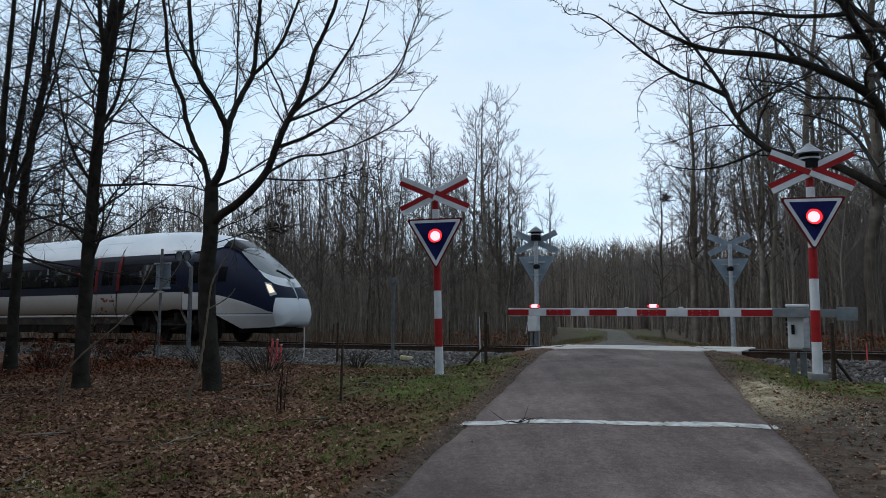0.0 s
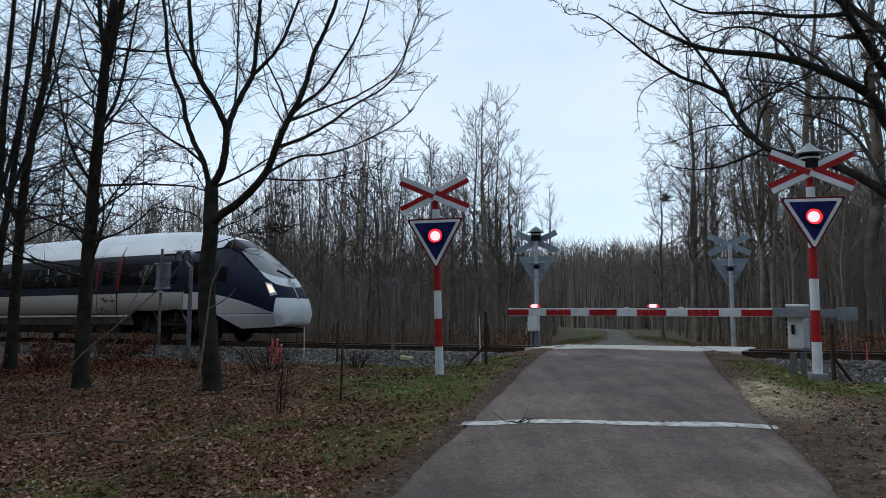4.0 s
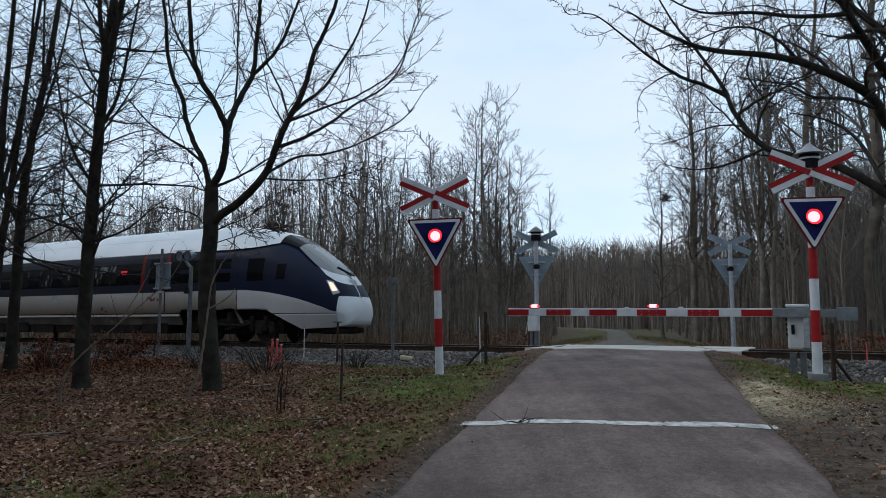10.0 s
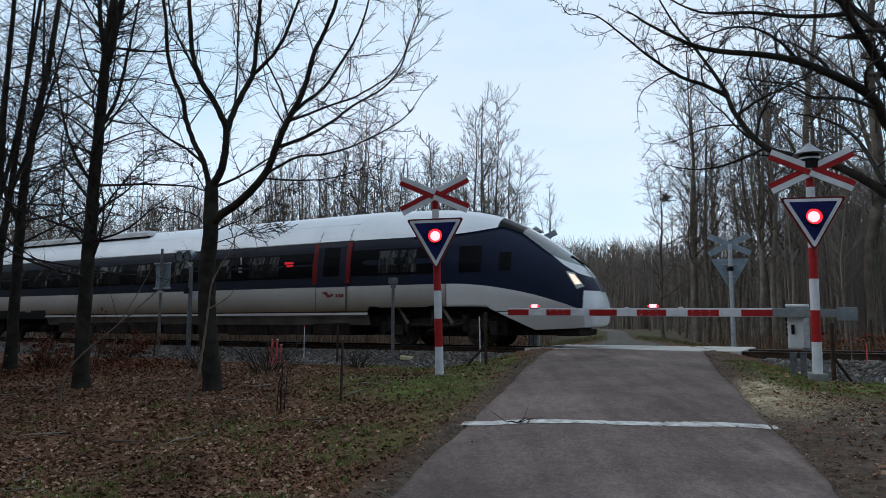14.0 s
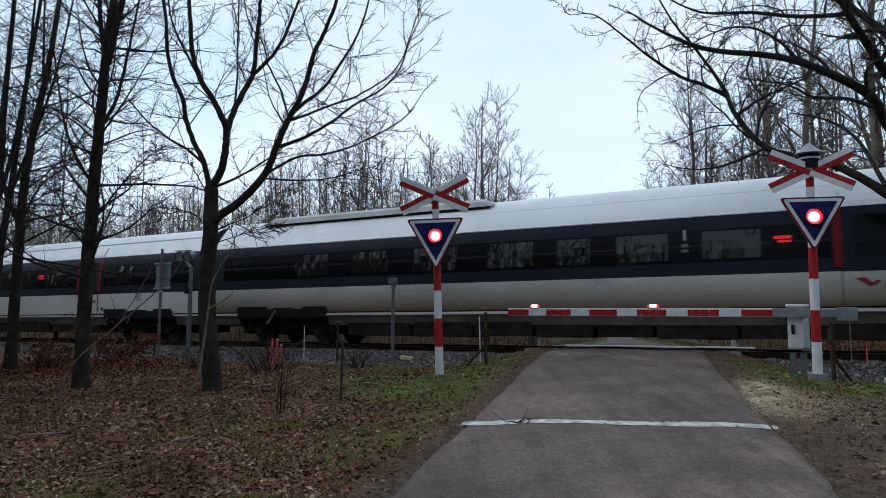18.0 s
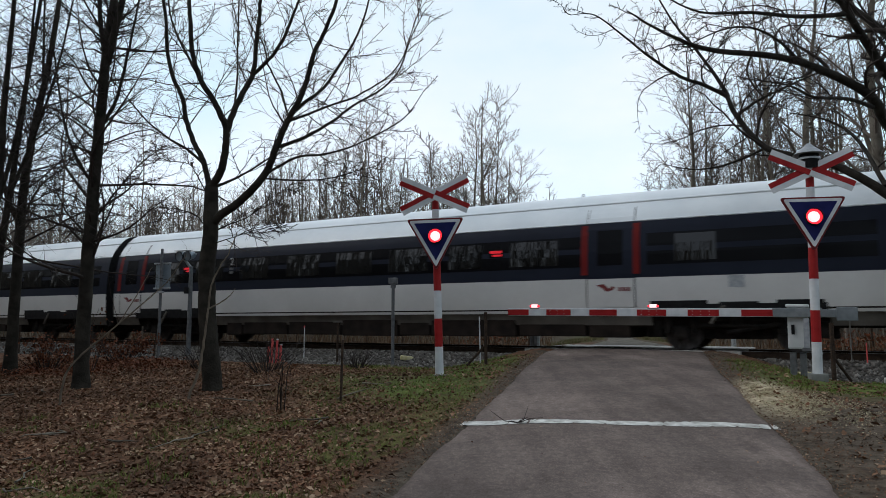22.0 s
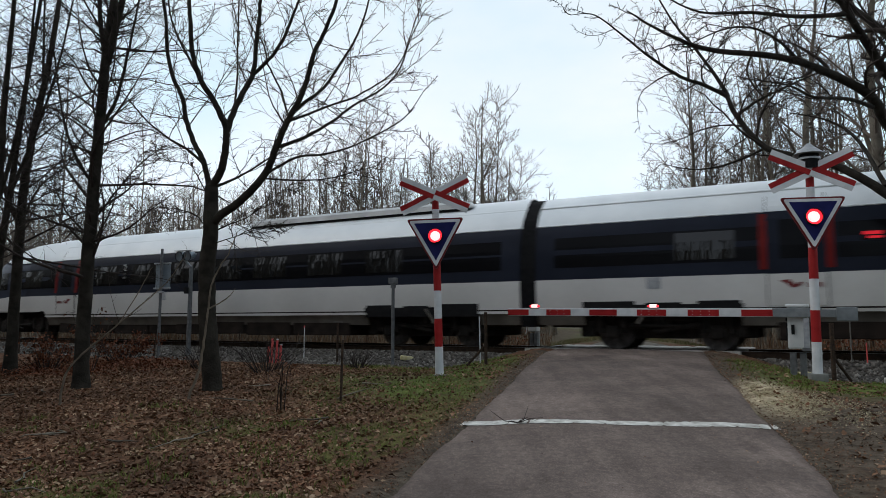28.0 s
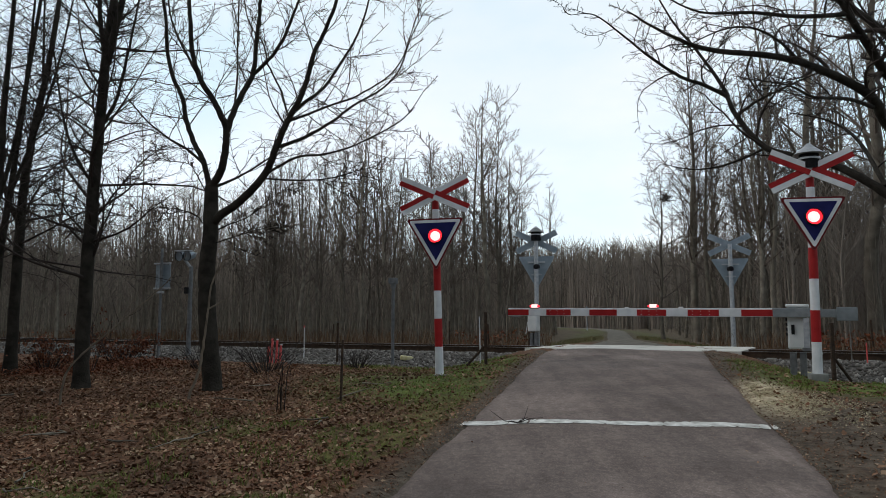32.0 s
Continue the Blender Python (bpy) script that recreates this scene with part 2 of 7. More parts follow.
M["bodydirty"] = mat("train_body_soiled", (0.37, 0.355, 0.325), (0.48, 0.465, 0.435), 0.5, 0.5, coat=0.1, fine=0.08)
grime(M["bodydirty"], 0.95, 1.62, (0.085, 0.050, 0.020), 2.2)
M["valance"] = mat("valance_grime", (0.085, 0.075, 0.062), (0.17, 0.152, 0.128), 1.5, 0.75, 0.2, 20, fine=0.2)
grime(M["bodywhite"], 0.60, 1.70, (0.17, 0.13, 0.085), 0.4)
M["asphalt"] = asphalt_material()


# ---- mesh helpers ----
def mesh_of(name, verts, faces, material):
    me = bpy.data.meshes.new(name)
    me.from_pydata([tuple(v) for v in verts], [], [tuple(f) for f in faces])
    if material:
        me.materials.append(material)
    return me


def part(name, bm, material, parent, label=""):
    """Links a bmesh (or a mesh) as one object under a thing or part."""
    if isinstance(bm, bmesh.types.BMesh):
        me = bpy.data.meshes.new(name)
        bm.to_mesh(me)
        bm.free()
        me.materials.append(material)
    else:
        me = bm
    ob = new(name, me)
    ob.parent = parent
    if label:
        ob["label"] = label
    return ob


def empty(name, m, label, category, group="", kind=""):
    ob = new(name)
    ob.empty_display_size = 0.2
    ob.matrix_basis = m
    return tagged(ob, label, category, group, kind)


def box(bm, cx, cy, cz, sx, sy, sz, bevel=0.0, rot=None):
    made = bmesh.ops.create_cube(bm, size=1.0)["verts"]
    mm = Matrix.Translation((cx, cy, cz)) @ (rot or Matrix()) @ Matrix.Diagonal((sx, sy, sz, 1))
    bmesh.ops.transform(bm, matrix=mm, verts=made)
    if bevel:
        edges = list({e for v in made for e in v.link_edges})
        bmesh.ops.bevel(bm, geom=edges, offset=bevel, segments=2, affect="EDGES", profile=0.6)
    return bm


def rod(bm, a, b, r1, r2=None, seg=12, caps=True):
    a, b = Vector(a), Vector(b)
    d = b - a
    made = bmesh.ops.create_cone(bm, cap_ends=caps, segments=seg, radius1=r1, radius2=r1 if r2 is None else r2, depth=d.length)["verts"]
    q = d.to_track_quat("Z", "Y").to_matrix().to_4x4()
    bmesh.ops.transform(bm, matrix=Matrix.Translation((a + b) / 2) @ q, verts=made)
    return bm


def boxed(*a, **k):
    return box(bmesh.new(), *a, **k)


def rodded(*a, **k):
    return rod(bmesh.new(), *a, **k)


def prism(bm, pts, y0, y1):
    """An upright outline in x, z, given thickness from y0 to y1."""
    f = [bm.verts.new((x, y0, z)) for x, z in pts]
    g = [bm.verts.new((x, y1, z)) for x, z in pts]
    bm.faces.new(f)
    bm.faces.new(g[::-1])
    for i in range(len(pts)):
        j = (i + 1) % len(pts)
        bm.faces.new((f[j], f[i], g[i], g[j]))
    bmesh.ops.recalc_face_normals(bm, faces=bm.faces)
    return bm


def smooth(ob):
    ob.data.polygons.foreach_set("use_smooth", [True] * len(ob.data.polygons))
    return ob


def fast_mesh(name, verts, quads, material):
    """A mesh from numpy arrays of vertices and of faces with 3 or 4 corners."""
    me = bpy.data.meshes.new(name)
    k = quads.shape[1]
    me.vertices.add(len(verts))
    me.vertices.foreach_set("co", np.asarray(verts, np.float32).ravel())
    me.loops.add(quads.size)
    me.loops.foreach_set("vertex_index", quads.astype(np.int32).ravel())
    me.polygons.add(len(quads))
    me.polygons.foreach_set("loop_start", np.arange(0, quads.size, k, dtype=np.int32))
    me.update(calc_edges=True)
    me.validate()
    me.materials.append(material)
    return me


# ---- the lie of the land: all levels follow the distance q from the track ----
TURN = -28.825
T2, N2, DIST = (0.87609, -0.48214), (0.48214, 0.87609), 18.128
TRACK = pose(N2[0] * DIST, N2[1] * DIST, 0, 0, 0, TURN)
ROAD_Q = ([-400, -30, -2, 2, 5.4, 7, 10, 12.4, 18, 30], [-0.05, -0.05, 0, 0, -0.15, -0.27, -0.546, -0.79, -1.02, -1.1])
SIDE_Q = ([-400, -14, -4.2, -3.2, 3.2, 4.2, 5.4, 7, 10, 12.4, 18, 30], [-0.3, -0.25, -0.40, -0.46, -0.46, -0.42, -0.38, -0.35, -0.60, -0.83, -1.05, -1.1])
EDGE_Y = [-60, 0, 6.0, 7.3, 9.0, 10.4, 12.5, 16.9, 22, 28.7, 64, 90, 120, 190, 900]
EDGE_L = [-20, -2.4, -0.62, -0.25, 0.26, 0.68, 1.24, 2.36, 4.3, 6.55, 14.6, 19.2, 19.6, 8, -200]
EDGE_R = [-16, 1.68, 3.30, 3.58, 3.97, 4.32, 4.85, 6.22, 7.1, 7.85, 16.6, 21.4, 21.8, 10.2, -197]


def away(x, y):
    return DIST - (N2[0] * x + N2[1] * y)


def off_road(x, y):
    return np.maximum(np.interp(y, EDGE_Y, EDGE_L) - x, x - np.interp(y, EDGE_Y, EDGE_R))


def road_level(x, y):
    return np.interp(away(x, y), *ROAD_Q)


def road_top(x, y):
    """The asphalt's surface, with its crown and dips."""
    a, b = np.interp(y, EDGE_Y, EDGE_L), np.interp(y, EDGE_Y, EDGE_R)
    f = np.clip(2 * (x - a) / (b - a) - 1, -1, 1)
    return road_level(x, y) + 0.015 - 0.04 * f ** 2 + 0.012 * np.sin(3 * x + 2 * y) * (1 - f ** 2)


def side_level(x, y):
    q = away(x, y)
    z = np.interp(q, *SIDE_Q)
    return z + (0.05 * np.sin(x * 1.3 + 0.4 * y) * np.sin(y * 0.9 - 0.3 * x) + 0.025 * np.sin(x * 3.1 + 1.7 * y) * np.sin(2.6 * y - x)) * np.clip((np.abs(q) - 3.2) / 2, 0, 1)


def land(x, y):
    """The ground's height."""
    e = off_road(x, y)
    w = np.clip((e - 0.1) / 2.4, 0, 1)
    w = w * w * (3 - 2 * w)
    z = road_level(x, y) * (1 - w) + side_level(x, y) * w
    return z - 0.06 * np.clip(-e / 0.15, 0, 1)


def spot(x, y):
    return Vector((x, y, float(land(np.float64(x), np.float64(y)))))


def rail_pose(s, n, z=0.0, turn=0.0):
    """A pose by the track: s along it, n across it (away from the near side)."""
    return TRACK @ pose(s, n, z, 0, 0, turn)


def at_rail(s, n):
    p = rail_pose(s, n).translation
    return p.x, p.y


def axis(lo, hi, fine_lo, fine_hi, step, grow_by=1.18):
    a = list(np.arange(fine_lo, fine_hi, step))
    d, p = step, a[-1]
    while p < hi:
        d *= grow_by
        p += d
        a.append(p)
    d, p = step, fine_lo
    while p > lo:
        d *= grow_by
        p -= d
        a.insert(0, p)
    return np.array(a)


def build_ground():
    xs, ys = axis(-1800, 1800, -16, 13, 0.17), axis(-600, 2400, 3, 26, 0.17)
    X, Y = np.meshgrid(xs, ys)
    Z = land(X, Y)
    rng = np.random.default_rng(3)
    near = (np.abs(X) < 18) & (Y > 2) & (Y < 28) & (off_road(X, Y) > 0.1)
    Z = Z + near * rng.normal(0, 0.012, Z.shape)
    w, h = len(xs), len(ys)
    i = np.arange(w * h).reshape(h, w)
    quads = np.stack([i[:-1, :-1], i[:-1, 1:], i[1:, 1:], i[1:, :-1]], -1).reshape(-1, 4)
    me = fast_mesh("ground", np.stack([X, Y, Z], -1).reshape(-1, 3), quads, None)
    me.materials.clear()
    green = grassy(X, Y)
    gravel = np.clip(1 - off_road(X, Y) / np.where(X < np.interp(Y, EDGE_Y, EDGE_L), 0.35, 0.7), 0, 1) * (Y < 17)
    gravel = np.maximum(gravel, np.clip((X - np.interp(Y, EDGE_Y, EDGE_R)) / 0.3, 0, 1) * np.clip((10.2 - Y) / 1.5, 0, 1) * 0.9)
    col = np.stack([green, gravel, np.clip(-(away(X, Y) + 4) / 3, 0, 1), np.clip((1.5 + 0.4 * np.sin(5 * X + 3 * Y) * np.sin(4 * Y)) * np.exp(-(((X - 4.35) * 0.97 - (Y - 9.57) * 0.26) / 0.4) ** 2 - (((X - 4.35) * 0.26 + (Y - 9.57) * 0.97) / 1.2) ** 2) - 0.15, 0, 1)], -1).reshape(-1, 4)
    at = me.color_attributes.new("cover", "FLOAT_COLOR", "POINT")
    at.data.foreach_set("color", col.astype(np.float32).ravel())
    m = bpy.data.materials.new("forest_floor")
    m.use_nodes = True
    n, l = m.node_tree.nodes, m.node_tree.links
    bsdf = n["Principled BSDF"]
    bsdf.inputs["Roughness"].default_value = 0.95
    bsdf.inputs["Specular IOR Level"].default_value = 0.1
    co, vc, sep = n.new("ShaderNodeTexCoord"), n.new("ShaderNodeVertexColor"), n.new("ShaderNodeSeparateColor")
    vc.layer_name = "cover"
    l.new(vc.outputs[0], sep.inputs[0])

    def tone(a, b, scale, detail=6):
        t, r = n.new("ShaderNodeTexNoise"), n.new("ShaderNodeValToRGB")
        t.inputs["Scale"].default_value, t.inputs["Detail"].default_value = scale, detail
        l.new(co.outputs["Object"], t.inputs["Vector"])
        r.color_ramp.elements[0].position, r.color_ramp.elements[1].position = 0.36, 0.66
        r.color_ramp.elements[0].color, r.color_ramp.elements[1].color = (*a, 1), (*b, 1)
        l.new(t.outputs[0], r.inputs[0])
        return r.outputs[0], t.outputs[0]

    def mix(f, a, b):
        x = n.new("ShaderNodeMix")
        x.data_type = "RGBA"
        l.new(f, x.inputs[0])
        l.new(a, x.inputs[6])
        l.new(b, x.inputs[7])
        return x.outputs[2]

    litter, grain = tone((0.062, 0.031, 0.019), (0.165, 0.086, 0.050), 16)
    grass, _ = tone((0.058, 0.062, 0.020), (0.115, 0.142, 0.036), 5)
    grit, _ = tone((0.052, 0.041, 0.031), (0.125, 0.101, 0.076), 9)
    farside, _ = tone((0.055, 0.040, 0.028), (0.11, 0.085, 0.055), 2)
    c = mix(sep.outputs[2], litter, farside)
    c = mix(sep.outputs[0], c, grass)
    c = mix(sep.outputs[1], c, grit)
    dust, _ = tone((0.26, 0.21, 0.13), (0.60, 0.50, 0.34), 8)
    c = mix(vc.outputs[1], c, dust)
    l.new(c, bsdf.inputs["Base Color"])
    bp = n.new("ShaderNodeBump")
    bp.inputs["Strength"].default_value, bp.inputs["Distance"].default_value = 0.8, 0.03
    t = n.new("ShaderNodeTexNoise")
    t.inputs["Scale"].default_value, t.inputs["Detail"].default_value = 24, 6
    l.new(co.outputs["Object"], t.inputs["Vector"])
    l.new(t.outputs[0], bp.inputs["Height"])
    l.new(bp.outputs[0], bsdf.inputs["Normal"])
    me.materials.append(m)
    return tagged(smooth(new("ground", me)), "forest floor of brown leaf litter with grassy verges", "ground", kind="structure")


def grassy(x, y):
    """Where grass grows: 0 to 1."""
    q, e = away(x, y), off_road(x, y)
    left = x < np.interp(y, EDGE_Y, EDGE_L)
    wob = 0.5 * np.sin(x * 1.1 + y * 0.7) + 0.3 * np.sin(2.3 * x - 1.9 * y)
    g = np.clip((4.4 + 0.9 * wob - e) / 2.4, 0, 1) * np.clip((q - 3.2) / 0.6, 0, 1) * np.clip((11.6 + 1.2 * wob - q) / 3.4, 0, 1)
    patch = np.sin(1.7 * x + 0.6 * y + 1.0) * np.sin(1.25 * y - 0.8 * x) + 0.5 * np.sin(4.1 * x - 2.2 * y) * np.sin(3.3 * y + 1.2 * x)
    moss = np.clip((patch - 0.12) / 0.5, 0, 0.6) * np.clip((4.6 - e) / 2.0, 0, 1) * np.clip((q - 6) / 2, 0, 1)
    g = np.maximum(g * np.clip(0.95 + 0.4 * patch, 0.55, 1), moss)
    g = np.where(left, g, np.clip((7.6 + 0.5 * wob - q) / 0.8, 0, 1) * np.clip((q - 2.6) / 0.6, 0, 1))
    far = 0.55 * np.clip((-q - 3.4) / 0.8, 0, 1) * np.clip((2.6 + wob - e) / 1.4, 0, 1)
    return np.clip(np.maximum(g, far), 0, 1) * np.clip(e / 0.35, 0, 1)


# ---- road, track and crossing ----
def strip(name, ys, left, right, level, lift, across, material, label, category, thick=0.05):
    rows, rng = [], np.random.default_rng(5)
    for y in ys:
        a, b = float(np.interp(y, EDGE_Y, left)), float(np.interp(y, EDGE_Y, right))
        a += 0.03 * math.sin(y * 2.3) + 0.012 * math.sin(y * 7.1) + rng.normal(0, 0.008)
        b += 0.03 * math.sin(y * 1.9 + 1) + 0.015 * math.sin(y * 6.3) + rng.normal(0, 0.008)
        x = np.linspace(a, b, across)
        f = np.linspace(-1, 1, across)
        z = level(x, np.full(across, y)) + lift - 0.04 * f ** 2 + 0.012 * np.sin(3 * x + 2 * y) * (1 - f ** 2)
        z[0] -= thick
        z[-1] -= thick
        rows.append(np.stack([x, np.full(across, y), z], -1))
    v = np.concatenate(rows)
    i = np.arange(len(v)).reshape(len(ys), across)
    quads = np.stack([i[:-1, :-1], i[:-1, 1:], i[1:, 1:], i[1:, :-1]], -1).reshape(-1, 4)
    return tagged(smooth(new(name, fast_mesh(name, v, quads, material))), label, category, kind="structure")


def build_road():
    # the sealed road ends in a skewed line along the deck
    ys = np.concatenate([np.arange(-60, 3, 1.0), np.arange(3, 20.2, 0.12)])
    ob = strip("road", ys, EDGE_L, EDGE_R, road_level, 0.015, 31, M["asphalt"], "worn grey asphalt lane rising to the level crossing", "road")
    me = ob.data
    bm = bmesh.new()
    bm.from_mesh(me)
    edge = rail_pose(0, -1.02)
    bmesh.ops.bisect_plane(bm, geom=bm.verts[:] + bm.edges[:] + bm.faces[:], plane_co=edge.translation, plane_no=(N2[0], N2[1], 0), clear_outer=True)
    bm.to_mesh(me)
    bm.free()
    gravel = mat("gravel_track", (0.085, 0.074, 0.060), (0.165, 0.148, 0.122), 3, 0.95, 0.5, 30, fine=0.2)
    ob = strip("road_beyond", np.concatenate([np.arange(16.0, 40, 0.3), np.arange(40, 200, 3.0)]), EDGE_L, EDGE_R, road_level, 0.012, 9, gravel, "unpaved gravel forest track beyond the railway", "road")
    bm = bmesh.new()
    bm.from_mesh(ob.data)
    bmesh.ops.bisect_plane(bm, geom=bm.verts[:] + bm.edges[:] + bm.faces[:], plane_co=rail_pose(0, 2.42).translation, plane_no=(N2[0], N2[1], 0), clear_inner=True)
    bm.to_mesh(ob.data)
    bm.free()
    # worn stop line, in flakes of paint
    rng = random.Random(4)
    a, b = Vector((0.0, 8.725)), Vector((3.76, 7.755))
    side = Vector((b.y - a.y, -(b.x - a.x))).normalized() * -1
    bm = bmesh.new()
    n = 150
    lo = [0.025 + 0.010 * math.sin(k * 0.21) + rng.uniform(-0.008, 0.008) + (rng.random() < 0.12) * rng.uniform(0.01, 0.05) for k in range(n + 1)]
    hi = [0.235 + 0.008 * math.sin(k * 0.17 + 1) + rng.uniform(-0.008, 0.008) - (rng.random() < 0.15) * rng.uniform(0.01, 0.05) for k in range(n + 1)]
    for i in range(n):
        if rng.random() < 0.012:
            continue
        pts = []
        for k, o in ((i, lo[i]), (i + 1, lo[i + 1]), (i + 1, hi[i + 1]), (i, hi[i])):
            p = a.lerp(b, k / n) + side * o
            pts.append(bm.verts.new((p.x, p.y, float(road_top(p.x, p.y)) + 0.005)))
        bm.faces.new(pts)
    bmesh.ops.remove_doubles(bm, verts=bm.verts, dist=0.0005)
    bmesh.ops.recalc_face_normals(bm, faces=bm.faces)
    ob = part("stop_line", bm, M["paint"], None)
    tagged(ob, "worn white stop line painted across the asphalt", "road marking", kind="structure")


def build_track():
    prof = [(-3.3, -0.47), (-2.9, -0.40), (-1.75, -0.19), (-1.3, -0.17), (1.3, -0.17), (1.75, -0.19), (2.9, -0.40), (3.3, -0.47)]
    ss = np.concatenate([np.arange(-160, -34, 2.0), np.arange(-34, 14, 0.25), np.arange(14, 160, 2.0)])
    rng = np.random.default_rng(8)
    pts = []
    fine_n = np.linspace(-3.3, 3.3, 45)
    fine_z = np.interp(fine_n, [p[0] for p in prof], [p[1] for p in prof])
    for s in ss:
        z = fine_z + rng.normal(0, 0.014, len(fine_n)) * (np.abs(fine_n) < 3.2)
        pts.append(np.stack([np.full(len(fine_n), s), fine_n, z], -1))
    v = np.concatenate(pts)
    i = np.arange(len(v)).reshape(len(ss), len(fine_n))
    quads = np.stack([i[:-1, :-1], i[1:, :-1], i[1:, 1:], i[:-1, 1:]], -1).reshape(-1, 4)
    bed = new("ballast_bed", fast_mesh("ballast_bed", v, quads, M["ballast"]))
    bed.matrix_basis = TRACK
    tagged(bed, "grey crushed stone ballast bed of the railway", "ballast", kind="structure")
    # loose stones on the near shoulder
    n = 15000
    s, nn = rng.uniform(-30, 12, n), -rng.uniform(1.0, 3.35, n)
    keep = ~((s > -7.3) & (s < -1.9) & (nn > -3.0) & (rng.random(n) < 0.97))
    s, nn = s[keep], nn[keep]
    z = np.interp(nn, fine_n, fine_z)
    scatter("ballast_stones", np.stack([s, nn, z], -1), rng.uniform(0.025, 0.078, len(s)), M["stones"], "loose grey crushed stones on the ballast shoulder", "stones", TRACK, rng)
    # rails and sleepers
    track = empty("railway_track", TRACK, "single railway track with rusty steel rails on concrete sleepers", "railway track", kind="structure")
    for y in (-0.75, 0.75):
        bm = bmesh.new()
        box(bm, 0, y, -0.02, 320, 0.07, 0.03, 0.008)
        box(bm, 0, y, -0.085, 320, 0.018, 0.11)
        box(bm, 0, y, -0.15, 320, 0.14, 0.02)
        part("rail", bm, M["rail"], track, "rusty steel rail")
        part("rail_head", boxed(0, y, -0.003, 320, 0.052, 0.006), M["railtop"], track, "polished running surface")
    proto = mesh_of("sleeper", *cuboid(0.25, 2.5, 0.2, 0.03), M["sleeper"])
    for k in range(-120, 90):
        s = k * 0.62
        if -7.0 < s < -1.75:
            continue
        ob = part("sleeper", proto, None, track)
        ob.matrix_basis = pose(s, 0, -0.235, 0, 0, 0)
    # concrete deck of the crossing, in panels
    deck = empty("crossing_deck", TRACK, "pale concrete panels of the level crossing between the rails", "crossing deck", kind="structure")
    for lo, hi, name in ((-1.02, -0.82, "edge_panel"), (-0.66, 0.66, "panel"), (0.82, 2.4, "panel")):
        for k in range(4):
            a = -7.02 + k * 1.295
            bm = boxed(a + 0.645, (lo + hi) / 2, -0.09 + 0.004 * (k % 2), 1.278, hi - lo, 0.18, 0.012)
            part(name, bm, M["concrete"], deck)
    bm = boxed(-4.43, 0.0, -0.13, 5.16, 3.2, 0.12)
    part("bedding", bm, M["footing"], deck)


def cuboid(sx, sy, sz, b):
    """A box with its top edges chamfered by b: vertices and faces."""
    x, y, z = sx / 2, sy / 2, sz / 2
    v = [(-x, -y, -z), (x, -y, -z), (x, y, -z), (-x, y, -z), (-x, -y, z - b), (x, -y, z - b), (x, y, z - b), (-x, y, z - b),
         (-x + b, -y + b, z), (x - b, -y + b, z), (x - b, y - b, z), (-x + b, y - b, z)]
    f = [(0, 3, 2, 1), (8, 9, 10, 11)]
    for a in (0, 4):
        for i in range(4):
            j = (i + 1) % 4
            f.append((a + i, a + j, a + 4 + j, a + 4 + i))
    return v, f


def scatter(name, places, sizes, material, label, category, base, rng):
    """Small angular stones, one closed piece each."""
    octa = np.array([(1, 0, 0), (0, 1, 0), (-1, 0, 0), (0, -1, 0), (0, 0, 1), (0, 0, -1)], float)
    tri = np.array([(0, 1, 4), (1, 2, 4), (2, 3, 4), (3, 0, 4), (1, 0, 5), (2, 1, 5), (3, 2, 5), (0, 3, 5)])
    n = len(places)
    a = rng.uniform(0, 2 * np.pi, n)
    c, s = np.cos(a), np.sin(a)
    v = octa[None] * rng.uniform(0.6, 1.3, (n, 6, 1)) * sizes[:, None, None]
    v[:, :, 2] *= 0.75
    v = np.stack([v[:, :, 0] * c[:, None] - v[:, :, 1] * s[:, None], v[:, :, 0] * s[:, None] + v[:, :, 1] * c[:, None], v[:, :, 2]], -1)
    v = (v + places[:, None]).reshape(-1, 3)
    f = (tri[None] + (np.arange(n) * 6)[:, None, None]).reshape(-1, 3)
    ob = new(name, fast_mesh(name, v, f, material))
    ob.matrix_basis = base
    return tagged(ob, label, category, kind="stuff")


# ---- crossing signals and barriers ----
def half_arm(angle, mirror, inner):
    """One half of a cross board's arm: its red inner strip or white outer strip."""
    w, L = 0.088, 0.67
    lo, hi = (-w, 0.0) if inner else (0.0, w)
    lo, hi = (lo * mirror, hi * mirror)
    bm = bmesh.new()
    box(bm, L / 2, 0, (lo + hi) / 2, L, 0.012, abs(hi - lo))
    bmesh.ops.transform(bm, matrix=Matrix.Rotation(-angle, 4, "Y"), verts=bm.verts)
    return bm


